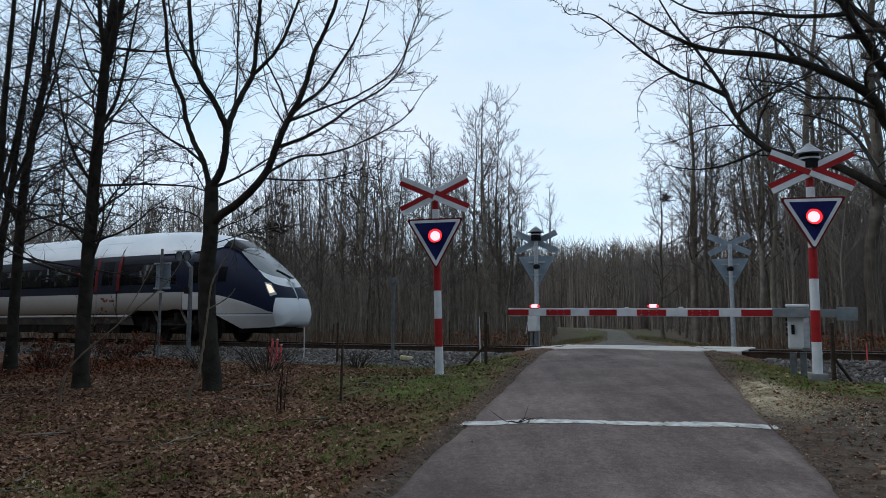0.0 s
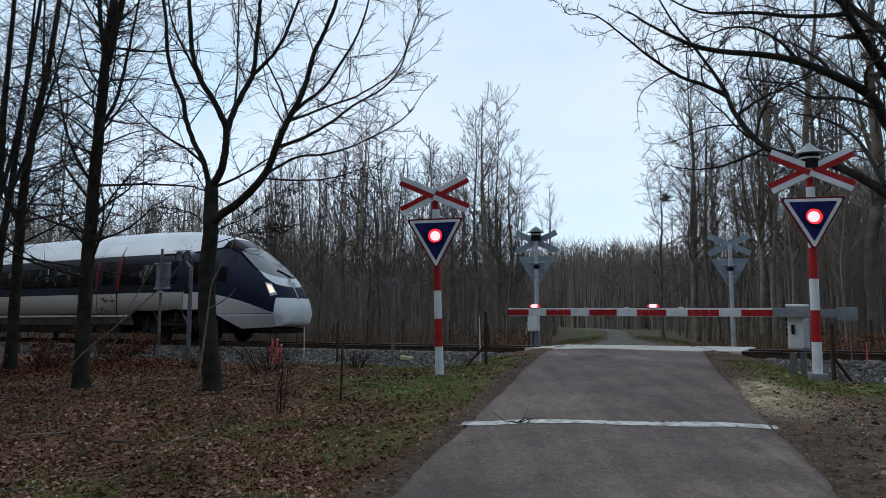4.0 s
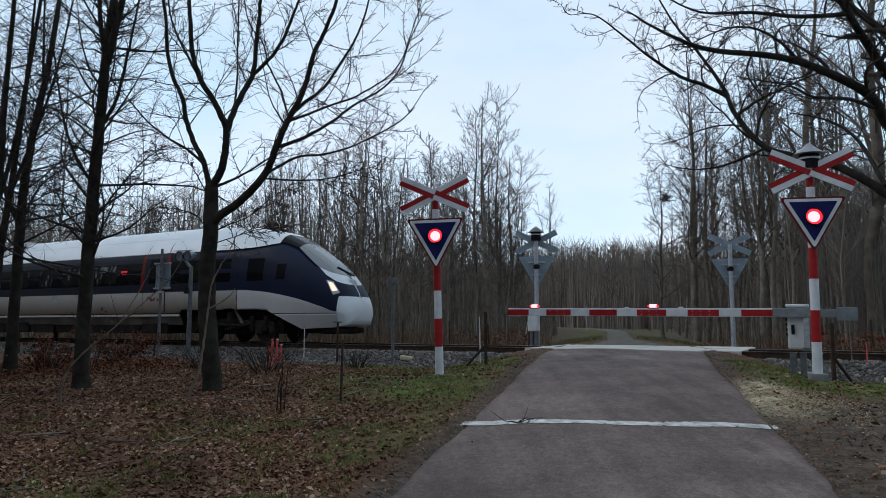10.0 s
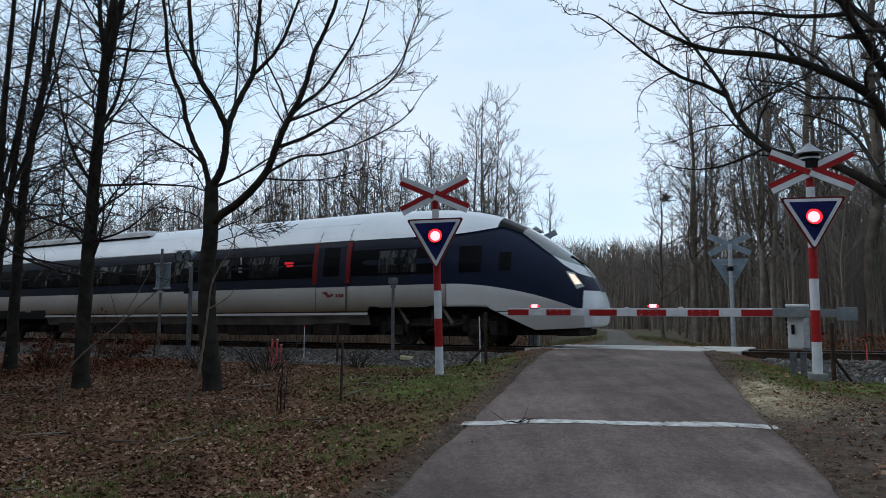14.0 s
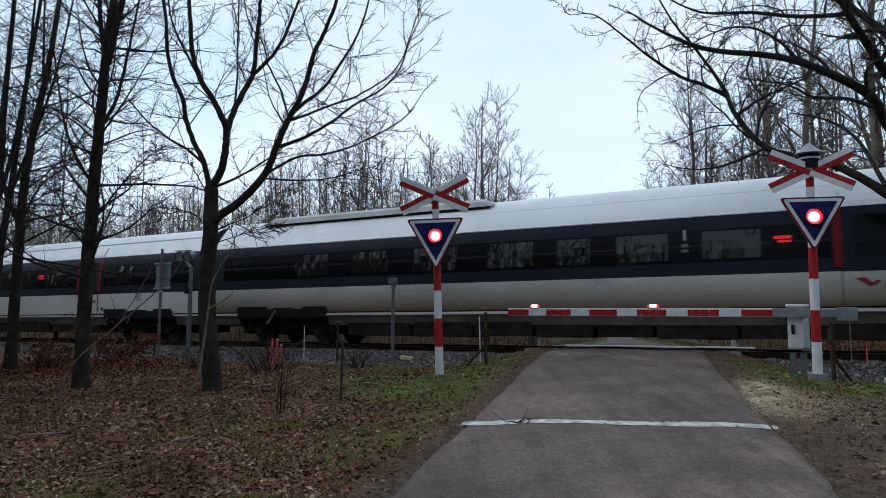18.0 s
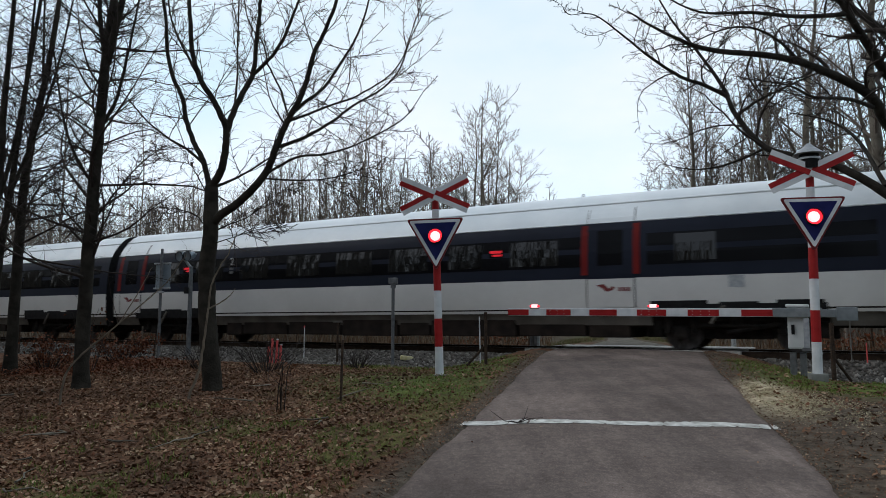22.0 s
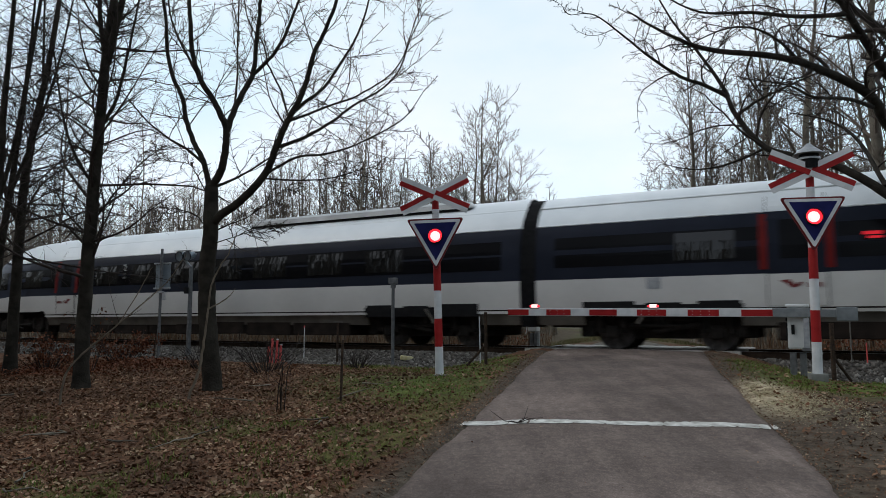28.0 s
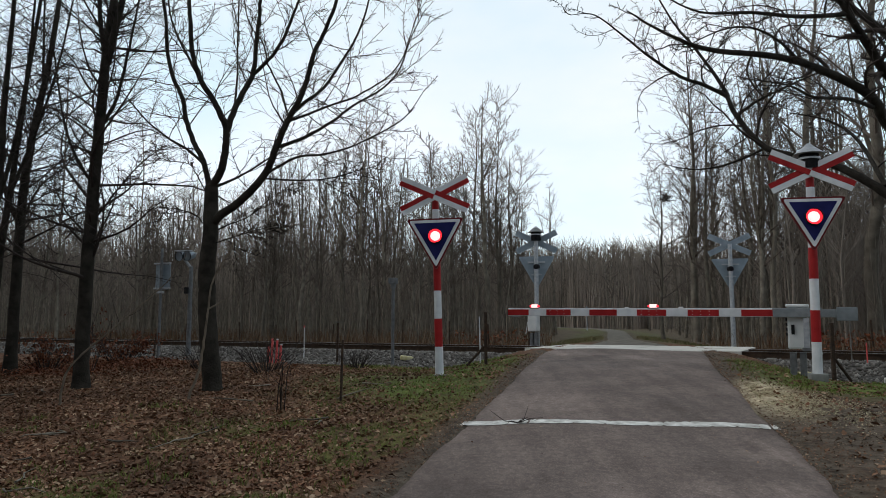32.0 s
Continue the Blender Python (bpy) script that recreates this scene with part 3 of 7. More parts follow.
def signal(m, bell, label, plain=False, board=1.0):
    """A crossing signal: banded mast, St Andrew's cross, triangular light board. Its face looks along -y."""
    sig = empty("crossing_signal", m, label, "crossing signal", "signals at the level crossing")
    part("footing", boxed(0, 0, -0.16, 0.25, 0.25, 0.34, 0.02), M["footing"], sig, "grey concrete footing")
    top = 3.30
    if plain:
        part("mast", rodded((0, 0, 0), (0, 0, top - 0.05), 0.075, 0.06, 16), M["zinc"], sig, "bare galvanised steel mast")
    else:
        z, k = 0.0, 0
        while z < top - 0.01:
            h = 0.5 if z < 1.99 else (0.62 if z < 2.1 else 0.18)
            h = min(h, top - z)
            r0, r1 = 0.075 - 0.004 * z, 0.075 - 0.004 * (z + h)
            part("mast_band", rodded((0, 0, z), (0, 0, z + h), r0, r1, 18, caps=z + h > top - 0.02), M["white"] if k % 2 == 0 else M["red"], sig, "white painted mast band" if k % 2 == 0 else "red painted mast band")
            z, k = z + h, k + 1
    back = M["signback"]
    for i, (deg, mirror) in enumerate(((25, 1), (155, -1), (205, 1), (335, -1))):
        a = radians(deg)
        for inner in (True, False):
            bm = half_arm(a, mirror, inner)
            bmesh.ops.translate(bm, verts=bm.verts, vec=(0, -0.10 if not i % 2 else -0.116, 3.24))
            part("cross_board", bm, back if plain else (M["red"] if inner else M["white"]), sig, "" if plain else ("red strip of the cross" if inner else "white strip of the cross"))
    tri = [(-0.485 * board, 2.80), (0.485 * board, 2.80), (0.0, 2.80 - 0.87 * board)]
    cz = sum(p[1] for p in tri) / 3

    def scaled(k, o=0.0):
        return [(x * k, cz + (z - cz) * k + o) for x, z in tri]

    def rounded(pts, r):
        out = []
        for i in range(3):
            p, a, b = Vector(pts[i]), Vector(pts[i - 1]), Vector(pts[(i + 1) % 3])
            u, w = (a - p).normalized(), (b - p).normalized()
            for t in (0, 0.33, 0.67, 1):
                out.append((p + u * r * (1 - t) ** 2 + w * r * t ** 2)[:])
        return out

    part("board_rim", prism(bmesh.new(), rounded(scaled(1.0), 0.06), -0.13, -0.08), back if plain else M["darkred"], sig)
    if plain:
        part("lamp_back", rodded((0, -0.08, 2.48), (0, 0.12, 2.48), 0.10, 0.07, 20), M["black"], sig, "black back of the lamp")
        part("bracket", boxed(0, -0.04, 2.62, 0.5, 0.05, 0.04), M["zinc"], sig)
        part("bracket", boxed(0, -0.04, 2.25, 0.3, 0.05, 0.04), M["zinc"], sig)
    else:
        part("board_border", prism(bmesh.new(), rounded(scaled(0.91), 0.05), -0.134, -0.128), M["white"], sig, "white border")
        part("board_field", prism(bmesh.new(), rounded(scaled(0.735, 0.004), 0.01), -0.138, -0.132), M["blue"], sig, "dark blue field")
        lampz = 2.48
        part("lamp_hood", rodded((0, -0.138, lampz), (0, -0.22, lampz), 0.135, 0.128, 28, caps=False), M["black"], sig, "black lamp hood")
        part("lamp_rim", rodded((0, -0.136, lampz), (0, -0.15, lampz), 0.128, 0.128, 28), M["lamp_red"], sig, "glowing red lens rim")
        part("lamp_lens", dome(0.088, 0.045, (0, -0.15, lampz)), M["lamp_hot"], sig, "lit red warning lamp")
    if bell:
        top += 0.10
        part("bell_neck", rodded((0, 0, top - 0.12), (0, 0, top + 0.12), 0.15, 0.15, 20), M["black"], sig, "dark bell body")
        part("bell_ring", rodded((0, 0, top + 0.03), (0, 0, top + 0.06), 0.17, 0.17, 20), M["zinc"], sig)
        part("bell_hood", rodded((0, 0, top + 0.12), (0, 0, top + 0.25), 0.24, 0.08, 24), M["dull"] if plain else M["zinc"], sig, "grey domed bell hood")
        part("bell_cap", rodded((0, 0, top + 0.25), (0, 0, top + 0.30), 0.08, 0.03, 16), M["zinc"], sig)
    return sig


def dome(r, h, at):
    bm = bmesh.new()
    bmesh.ops.create_uvsphere(bm, u_segments=24, v_segments=12, radius=1)
    bmesh.ops.delete(bm, geom=[v for v in bm.verts if v.co.y > 0.01], context="VERTS")
    bmesh.ops.transform(bm, matrix=Matrix.Translation(at) @ Matrix.Diagonal((r, h, r, 1)), verts=bm.verts)
    return bm


def barrier(m, label, lamps, length=4.82, tilt=0.0):
    """A half barrier: machine on a stand, lowered striped boom along -x, counterweight along +x."""
    bar = empty("barrier", m, label, "barrier", "barriers at the level crossing")
    part("housing", boxed(0.0, 0.04, 0.55, 0.31, 0.34, 0.70, 0.03), M["boxwhite"], bar, "grey-white machine housing")
    part("lid", boxed(0.0, 0.04, 0.915, 0.35, 0.38, 0.055, 0.025), M["boxwhite"], bar, "pale rounded lid")
    part("lock", boxed(-0.07, -0.155, 0.52, 0.05, 0.02, 0.16, 0.006), M["black"], bar, "black lock plate")
    part("side_plate", boxed(0.13, -0.18, 0.46, 0.09, 0.06, 0.5, 0.01), M["zinc"], bar)
    part("bracket", boxed(0.13, -0.19, 0.20, 0.14, 0.07, 0.06, 0.01), M["dull"], bar, "dull steel bracket")
    for z in (0.42, 0.50, 0.58, 0.66):
        part("hinge", rodded((-0.165, -0.10, z), (-0.165, -0.10, z + 0.05), 0.018, 0.014, 8), M["black"], bar, "black hinge knuckle")
    part("strap", rodded((0.27, -0.1, 0.50), (0.34, -0.1, 0.12), 0.012, 0.012, 8), M["white"], bar, "thin white strap")
    for x in (-0.09, 0.06):
        part("stand", boxed(x, 0.06, -0.22, 0.10, 0.16, 0.72, 0.01), M["dull"], bar, "galvanised stand leg")
    part("base", boxed(0, 0.06, -0.62, 0.4, 0.4, 0.2, 0.02), M["footing"], bar)
    boom = part("boom", boxed(-0.36 - length / 2, -0.2, 0.80, length, 0.035, 0.148, 0.008), M["white"], bar, "white aluminium boom")
    x = -0.36 - length
    for k, w in enumerate((0.44, 0.37, 0.49, 0.37, 0.52, 0.37, 0.52, 0.37, 0.52, 0.36, 0.49)):
        if k % 2 == 0:
            part("stripe", boxed(x + w / 2, -0.2205, 0.792, w, 0.006, 0.112), M["red"], boom, "red reflective stripe")
            if k in (2, 6, 8):
                for dx in (0.08, 0.22, 0.36):
                    for dz in (-0.03, 0.03):
                        part("rivet", boxed(x + dx, -0.225, 0.792 + dz, 0.012, 0.004, 0.012), M["white"], boom)
        x += w
    for at, lit in lamps:
        part("lamp_foot", boxed(at, -0.2, 0.875, 0.20, 0.05, 0.02, 0.005), M["zinc"], boom)
        part("boom_lamp", boxed(at, -0.2, 0.915, 0.13, 0.07, 0.065, 0.02), M["lamp_hot"] if lit else M["lamp_clear"], boom, "lit red boom lamp" if lit else "unlit pale boom lamp")
        if lit:
            part("lamp_glass", boxed(at, -0.2, 0.912, 0.20, 0.05, 0.04, 0.015), M["lamp_red"], boom, "red lamp glass")
    part("boom_root", boxed(0.0, -0.2, 0.80, 0.74, 0.05, 0.155, 0.012), M["boomgrey"], bar, "grey steel boom root")
    part("weight_arm", boxed(0.5, -0.2, 0.79, 0.3, 0.04, 0.13, 0.01), M["boomgrey"], bar, "grey counterweight arm")
    part("counterweight", boxed(0.72, -0.2, 0.78, 0.30, 0.10, 0.22, 0.015), M["boomgrey"], bar, "grey steel counterweight")
    return bar


def build_crossing():
    signal(pose(-0.06, 12.75, -0.29, 0, -1.5, -6), False, "red and white crossing signal beside the verge, lamp lit", board=1.075)
    signal(pose(5.90, 11.26, -0.17, 0, 0.7, -14), True, "red and white crossing signal with a bell on top, lamp lit")
    signal(pose(3.08, 23.25, -0.24, 0, 0, 166) @ Matrix.Scale(1.1, 4), True, "crossing signal seen from its grey back, with a bell", plain=True, board=1.14)
    signal(pose(9.75, 23.87, -0.26, 0, 0, 166) @ Matrix.Scale(1.1, 4), False, "crossing signal seen from its bare grey back", plain=True, board=1.14)
    barrier(pose(5.94, 11.90, 0.0, 0, 0.6, TURN), "lowered red and white half barrier across the lane", [(-4.62, True), (-2.33, True)])
    barrier(pose(2.96, 23.0, 0.17, 0, 0, TURN + 180), "lowered barrier on the far side of the railway", [(-2.95, False), (-4.55, False)], 4.82)
    # the mast's apron of damp concrete and a pale kerb stone
    p = spot(6.35, 12.6)
    st = empty("kerb_stone", pose(p.x, p.y, p.z, 0, 0, 20), "pale yellowish stone lying in the grass", "stone")
    part("block", boxed(0, 0, 0.03, 0.25, 0.13, 0.08, 0.025), M["yellow"], st)
    p = at_rail(-9.7, -2.45)
    st = empty("kerb_stone", pose(p[0], p[1], -0.30, 0, 8, 10), "pale yellowish stone lying on the ballast", "stone")
    part("block", boxed(0, 0, 0.03, 0.33, 0.2, 0.12, 0.035), M["yellow"], st)


def stake(name, x, y, h, r, material, label, category, lean=0.0, cap=None, z=None):
    p = spot(x, y)
    ob = empty(name, pose(x, y, p.z if z is None else z, 0, lean, 0), label, category)
    part("pole", rodded((0, 0, -0.15), (0, 0, h), r, r * 0.9, 10), material, ob)
    if cap:
        part("cap", rodded((0, 0, h - 0.02), (0, 0, h + 0.03), r * 1.6, r * 1.3, 10), cap, ob)
    return ob


def build_posts():
    stake("marker_stake", -3.88, 19.9, 0.85, 0.014, M["white"], "thin white marker stake in the ballast", "stake", cap=M["redtape"], z=-0.32)
    stake("marker_stake", 0.77, 14.7, 0.98, 0.013, M["white"], "thin white marker stake in the verge", "stake", lean=-1)
    stake("iron_post", -2.8, 18.9, 1.05, 0.03, M["iron"], "rusty iron post with a flat cap by the track", "post", z=-0.40)
    ob = bpy.data.objects["iron_post"]
    part("flat_cap", boxed(0, 0, 1.06, 0.24, 0.1, 0.03, 0.008), M["sleeper"], ob)
    stake("iron_post", -1.58, 11.1, 0.95, 0.022, M["iron"], "thin rusty iron post in the leaf litter", "post", lean=1)
    for x, y, s in ((0.86, 14.3, -1), (7.05, 12.9, 1)):
        fp = empty("fence_post", pose(x, y, spot(x, y).z, 0, 0, 0), "dark steel fence post with a slanting brace", "fence post")
        part("post", boxed(0, 0, 0.5, 0.06, 0.06, 1.1, 0.006), M["iron"], fp)
        part("brace", rodded((0.02, 0, 0.42), (0.38 * s, 0.1, -0.02), 0.026, 0.026, 8), M["iron"], fp)
    # instrument post with a small box
    ip = empty("instrument_post", pose(-1.27, 18.0, -0.38, 0, 0, -10), "grey steel post with a small box on its top", "post")
    part("pole", rodded((0, 0, -0.1), (0, 0, 2.0), 0.042, 0.042, 12), M["dull"], ip)
    part("box", boxed(0, 0, 2.08, 0.22, 0.16, 0.16, 0.02), M["dull"], ip)
    part("collar", rodded((0, 0, 1.9), (0, 0, 2.0), 0.07, 0.07, 12), M["dull"], ip)
    # red tubes
    rt = empty("cable_tubes", pose(-4.62, 19.5, -0.43, 0, 0, 0), "bundle of bright red plastic cable tubes sticking out of the ground", "tubes")
    for x, y, h, c in ((-0.15, 0.02, 0.42, 0), (-0.055, 0, 0.64, 0), (0.06, 0.02, 0.62, 4), (0.15, 0.05, 0.48, 8)):
        part("tube", rodded((x, y, -0.1), (x + 0.01 + 0.1 * x, y, h), 0.036, 0.034, 14), M["redtape"], rt)
        if c:
            part("end_cap", rodded((x + 0.01 + 0.1 * x, y, h - 0.02), (x + 0.01 + 0.1 * x, y, h + 0.012), 0.038, 0.038, 14), M["white"], rt, "pale end cap")
    # back of a track-side board
    sb = empty("trackside_board", pose(-8.35, 20.9, -0.42, 0, 0, -20), "grey back of a square railway board on a tube mast", "railway sign")
    part("mast", rodded((0, 0, -0.1), (0, 0, 3.25), 0.045, 0.04, 12), M["dull"], sb)
    part("board", boxed(0, 0.08, 2.42, 0.54, 0.03, 0.74, 0.02), M["signback"], sb, "blue-grey weathered board")
    for z in (2.08, 2.82):
        part("clamp", boxed(0, 0.045, z, 0.60, 0.05, 0.045, 0.008), M["zinc"], sb)
    part("foot_clamp", boxed(0, -0.01, 1.96, 0.2, 0.1, 0.06, 0.01), M["zinc"], sb)
    # mast with two floodlights
    lm = empty("light_mast", pose(-7.9, 22.1, -0.35, 0, 0, -25), "grey mast with an arm and two round lamps", "lamp mast")
    part("mast", rodded((0, 0, -0.1), (0, 0, 2.75), 0.075, 0.06, 14), M["dull"], lm)
    part("arm", rodded((0, 0, 2.7), (-0.42, 0, 3.1), 0.045, 0.045, 10), M["zinc"], lm)
    part("arm_beam", boxed(-0.2, 0, 3.14, 0.8, 0.05, 0.05, 0.01), M["zinc"], lm)
    for x in (-0.36, -0.02):
        hd = part("lamp_head", rodded((x, 0.08, 3.12), (x, -0.16, 3.07), 0.11, 0.15, 20), M["signback"], lm, "grey round lamp head")
        part("lamp_ring", rodded((x, -0.16, 3.07), (x, -0.19, 3.065), 0.15, 0.15, 20, caps=False), M["black"], hd)
        part("visor", boxed(x, -0.16, 3.24, 0.24, 0.2, 0.02, 0.006), M["zinc"], hd)
    part("junction_box", boxed(-0.07, -0.09, 2.0, 0.12, 0.1, 0.2, 0.015), M["black"], lm, "small black junction box")
    # fence stakes beyond and before the track
    rng = random.Random(12)
    for k in range(26):
        s = -34 + k * 1.75 + rng.uniform(-0.2, 0.2)
        if -9.5 < s < -0.5:
            continue
        x, y = at_rail(s, 5.6 + rng.uniform(-0.2, 0.2))
        ob = stake("fence_stake", x, y, rng.uniform(0.95, 1.2), 0.03, M["iron"], "dark wooden fence stake along the far side of the track", "fence stake", rng.uniform(-3, 3))
        ob["group"] = "fence stakes along the track"
    for s, n, h in ((-18.6, -3.0, 0.75), (-16.4, -3.0, 0.8), (-25.4, -3.2, 0.8), (-21.8, -3.1, 0.8)):
        x, y = at_rail(s, n)
        ob = stake("fence_stake", x, y, h, 0.025, M["iron"], "dark fence stake on the near side of the track", "fence stake", rng.uniform(-3, 3))
        ob["group"] = "fence stakes along the track"
    for u, y, h, m, lab in ((1500, 14.5, 1.15, M["sleeper"], "grey weathered marker post by the track"), (1527, 14.2, 0.7, M["redtape"], "thin red marker stake by the track")):
        x = (u - 784) / 1250 * y
        stake("marker_stake", x, y, h, 0.014, m, lab, "stake")
    # concrete cable trough along the track
    tr = empty("cable_trough", TRACK, "grey concrete cable trough lids along the ballast", "cable trough", kind="structure")
    lid = mesh_of("lid", *cuboid(0.98, 0.26, 0.08, 0.015), M["concrete"])
    for k in range(12):
        ob = part("lid", lid, None, tr)
        ob.matrix_basis = pose(1.2 + k, -3.75, -0.345, 0, 0, random.Random(k).uniform(-1.5, 1.5))
    # small far sign by the forest track
    fs = empty("forest_sign", pose(14.2, 70, -0.05, 0, 0, 0), "small blue-grey triangular sign far down the forest track", "sign")
    part("post", rodded((0, 0, 0), (0, 0, 1.7), 0.05, 0.05, 8), M["zinc"], fs)
    part("plate", prism(bmesh.new(), [(-0.45, 1.6), (0.45, 1.6), (0, 2.4)], -0.03, 0.03), M["signback"], fs)


# ---- the train: four articulated cars ----
END_LEN, MID_LEN = 26.7, 24.4
SIDE = [(0.30, 1.30), (0.55, 1.43), (0.95, 1.49), (1.7, 1.52), (2.4, 1.49), (2.9, 1.40), (3.2, 1.28), (3.44, 1.11), (3.60, 0.97), (3.78, 0.78), (3.91, 0.48), (3.96, 0.0)]


def half_width(z):
    return float(np.interp(z, [a for a, _ in SIDE], [b for _, b in SIDE]))


# the nose, by the distance d behind its tip
TIP = 0.14
NOSE_TOP = ([0.14, 0.15, 0.20, 0.37, 0.63, 1.0, 1.54, 2.36, 3.03, 4.3, 5.2, 6.5], [1.02, 1.14, 1.34, 1.69, 2.05, 2.42, 2.82, 3.31, 3.60, 3.84, 3.90, 3.96])
NOSE_LOW = ([0.14, 0.16, 0.20, 0.28, 0.42, 0.75, 1.7, 2.95], [0.97, 0.80, 0.68, 0.59, 0.545, 0.50, 0.46, 1.05])
NOSE_PLAN = ([0.14, 0.16, 0.20, 0.30, 0.48, 0.9, 1.5, 2.6, 4.0, 5.5, 7.2], [0.08, 0.30, 0.42, 0.53, 0.615, 0.70, 0.77, 0.84, 0.90, 0.955, 1.0])
NAVY_LOW = ([0.47, 0.50, 0.9, 1.64, 2.41, 3.22, 4.02, 5], [0.99, 0.99, 1.12, 1.35, 1.52, 1.64, 1.69, 1.69])
NAVY_TOP = ([2.15, 2.75, 2.85, 4.0, 5], [3.03, 3.23, 3.20, 3.06, 3.04])
SCREEN_LOW = ([0.60, 0.70, 1.0, 1.31, 1.7, 2.15], [2.06, 2.12, 2.24, 2.40, 2.69, 3.03])
SILL_LOW = ([0.40, 0.50, 0.67, 1.0, 1.33], [1.80, 1.84, 1.91, 2.13, 2.42])
# the cut-out of the side panels over the leading bogie
ARCH = ([2.95, 3.0, 3.3, 4.2, 4.3, 4.6, 4.75, 6.2, 6.3, 6.55, 6.62], [1.05, 1.05, 1.07, 1.07, 1.11, 1.11, 1.07, 1.07, 1.10, 1.09, 0.97])


def eased(table, steps=160):
    """A smooth, steady curve through the points of a table."""
    x, y = np.array(table[0], float), np.array(table[1], float)
    h, k = np.diff(x), np.diff(y) / np.diff(x)
    g = np.concatenate([[k[0]], np.where(k[:-1] * k[1:] > 0, 2 * k[:-1] * k[1:] / np.where(k[:-1] + k[1:] == 0, 1, k[:-1] + k[1:]), 0), [k[-1]]])
    t = np.unique(np.concatenate([np.linspace(x[0], x[-1], steps), x]))
    i = np.clip(np.searchsorted(x, t, side="right") - 1, 0, len(h) - 1)
    a = (t - x[i]) / h[i]
    v = y[i] * (1 + 2 * a) * (1 - a) ** 2 + h[i] * g[i] * a * (1 - a) ** 2 + y[i + 1] * a * a * (3 - 2 * a) + h[i] * g[i + 1] * a * a * (a - 1)
    return t, v


NOSE_TOP, NOSE_PLAN, NAVY_LOW, NAVY_TOP, SCREEN_LOW = (eased(t) for t in (NOSE_TOP, NOSE_PLAN, NAVY_LOW, NAVY_TOP, SCREEN_LOW))


def nose_lines(d):
    """The heights at d that part the nose's skin: chin, groove, navy band, sill, screen or roof, top."""
    top = float(np.interp(d, *NOSE_TOP))
    low = float(np.interp(d, *NOSE_LOW)) if d <= 2.95 else float(np.interp(d, *ARCH))
    navy = 1.45 if d < 0.47 else float(np.interp(d, *NAVY_LOW))
    upper = float(np.interp(d, *SCREEN_LOW)) if d <= 2.15 else float(np.interp(d, *NAVY_TOP))
    sill = min(upper, float(np.interp(d, *SILL_LOW))) if d < 1.34 else upper
    out = [low]
    for z in (0.935, navy, sill, upper, top):
        out.append(min(top, max(out[-1], z)))
    return out


def nose_region(band, d):
    if band < 2 and d < 0.47:
        return "cone"
    if band == 0:
        return "skirt" if d < 2.9 else "flank"
    if band == 1:
        return "flank" if d < 4.12 else "flank_rear"
    if band == 2:
        return "navy"
    if band == 3:
        return "sill" if d < 1.34 else "navy"
    return "sill" if d < 0.6 else ("screen" if d < 2.15 else ("header" if d < 2.82 else "roof"))


def nose_width(d, z):
    top = float(np.interp(d, *NOSE_TOP))
    low = float(np.interp(d, *NOSE_LOW)) if d < 1.7 else 0.46 - 0.11 * min(1.0, d - 1.7)
    plan = float(np.interp(d, *NOSE_PLAN))
    h = min(1, max(0, (z - low) / max(0.05, top - low)))
    base = half_width(0.5 + h * 3.40)
    end = 1.52 * (max(0.0, 1 - h ** 3.2)) ** 0.42 * (0.80 + 0.2 * min(1, h * 3))
    k = min(1, d / 3.6)
    return plan * (end * (1 - k) + base * k)


def shell(xs, lo, hi, rings, wide, material, name, parent, label=""):
    """Each flank between two lines lo(d) and hi(d)."""
    m = rings + 1
    for side in (-1, 1):
        verts, faces = [], []
        for d in xs:
            a, b = lo(d), hi(d)
            for i in range(m):
                z = a + (b - a) * i / rings
                verts.append((-d, side * wide(d, z), z))
        for j in range(len(xs) - 1):
            for i in range(rings):
                p = j * m + i
                q = p + m
                faces.append((p, q, q + 1, p + 1) if side < 0 else (p, p + 1, q + 1, q))
        smooth(part(name, mesh_of(name, verts, faces, material), material, parent, label))


def roof_shell(xs, lo, top, wide, material, name, parent, label="", rings=14):
    verts, faces = [], []
    for d in xs:
        a, b = lo(d), top(d)
        ring = []
        for i in range(rings + 1):
            h = math.sin(i / rings * math.pi / 2)
            z = a + (b - a) * h
            ring.append((wide(d, z), z))
        ring[-1] = (0.0, b)
        for w, z in [(-w, z) for w, z in ring] + ring[-2::-1]:
            verts.append((-d, w, z))
    m = 2 * rings + 1
    for j in range(len(xs) - 1):
        for i in range(m - 1):
            p = j * m + i
            faces.append((p, p + m, p + m + 1, p + 1))
    me = mesh_of(name, verts, faces, material)
    return smooth(part(name, me, material, parent, label))


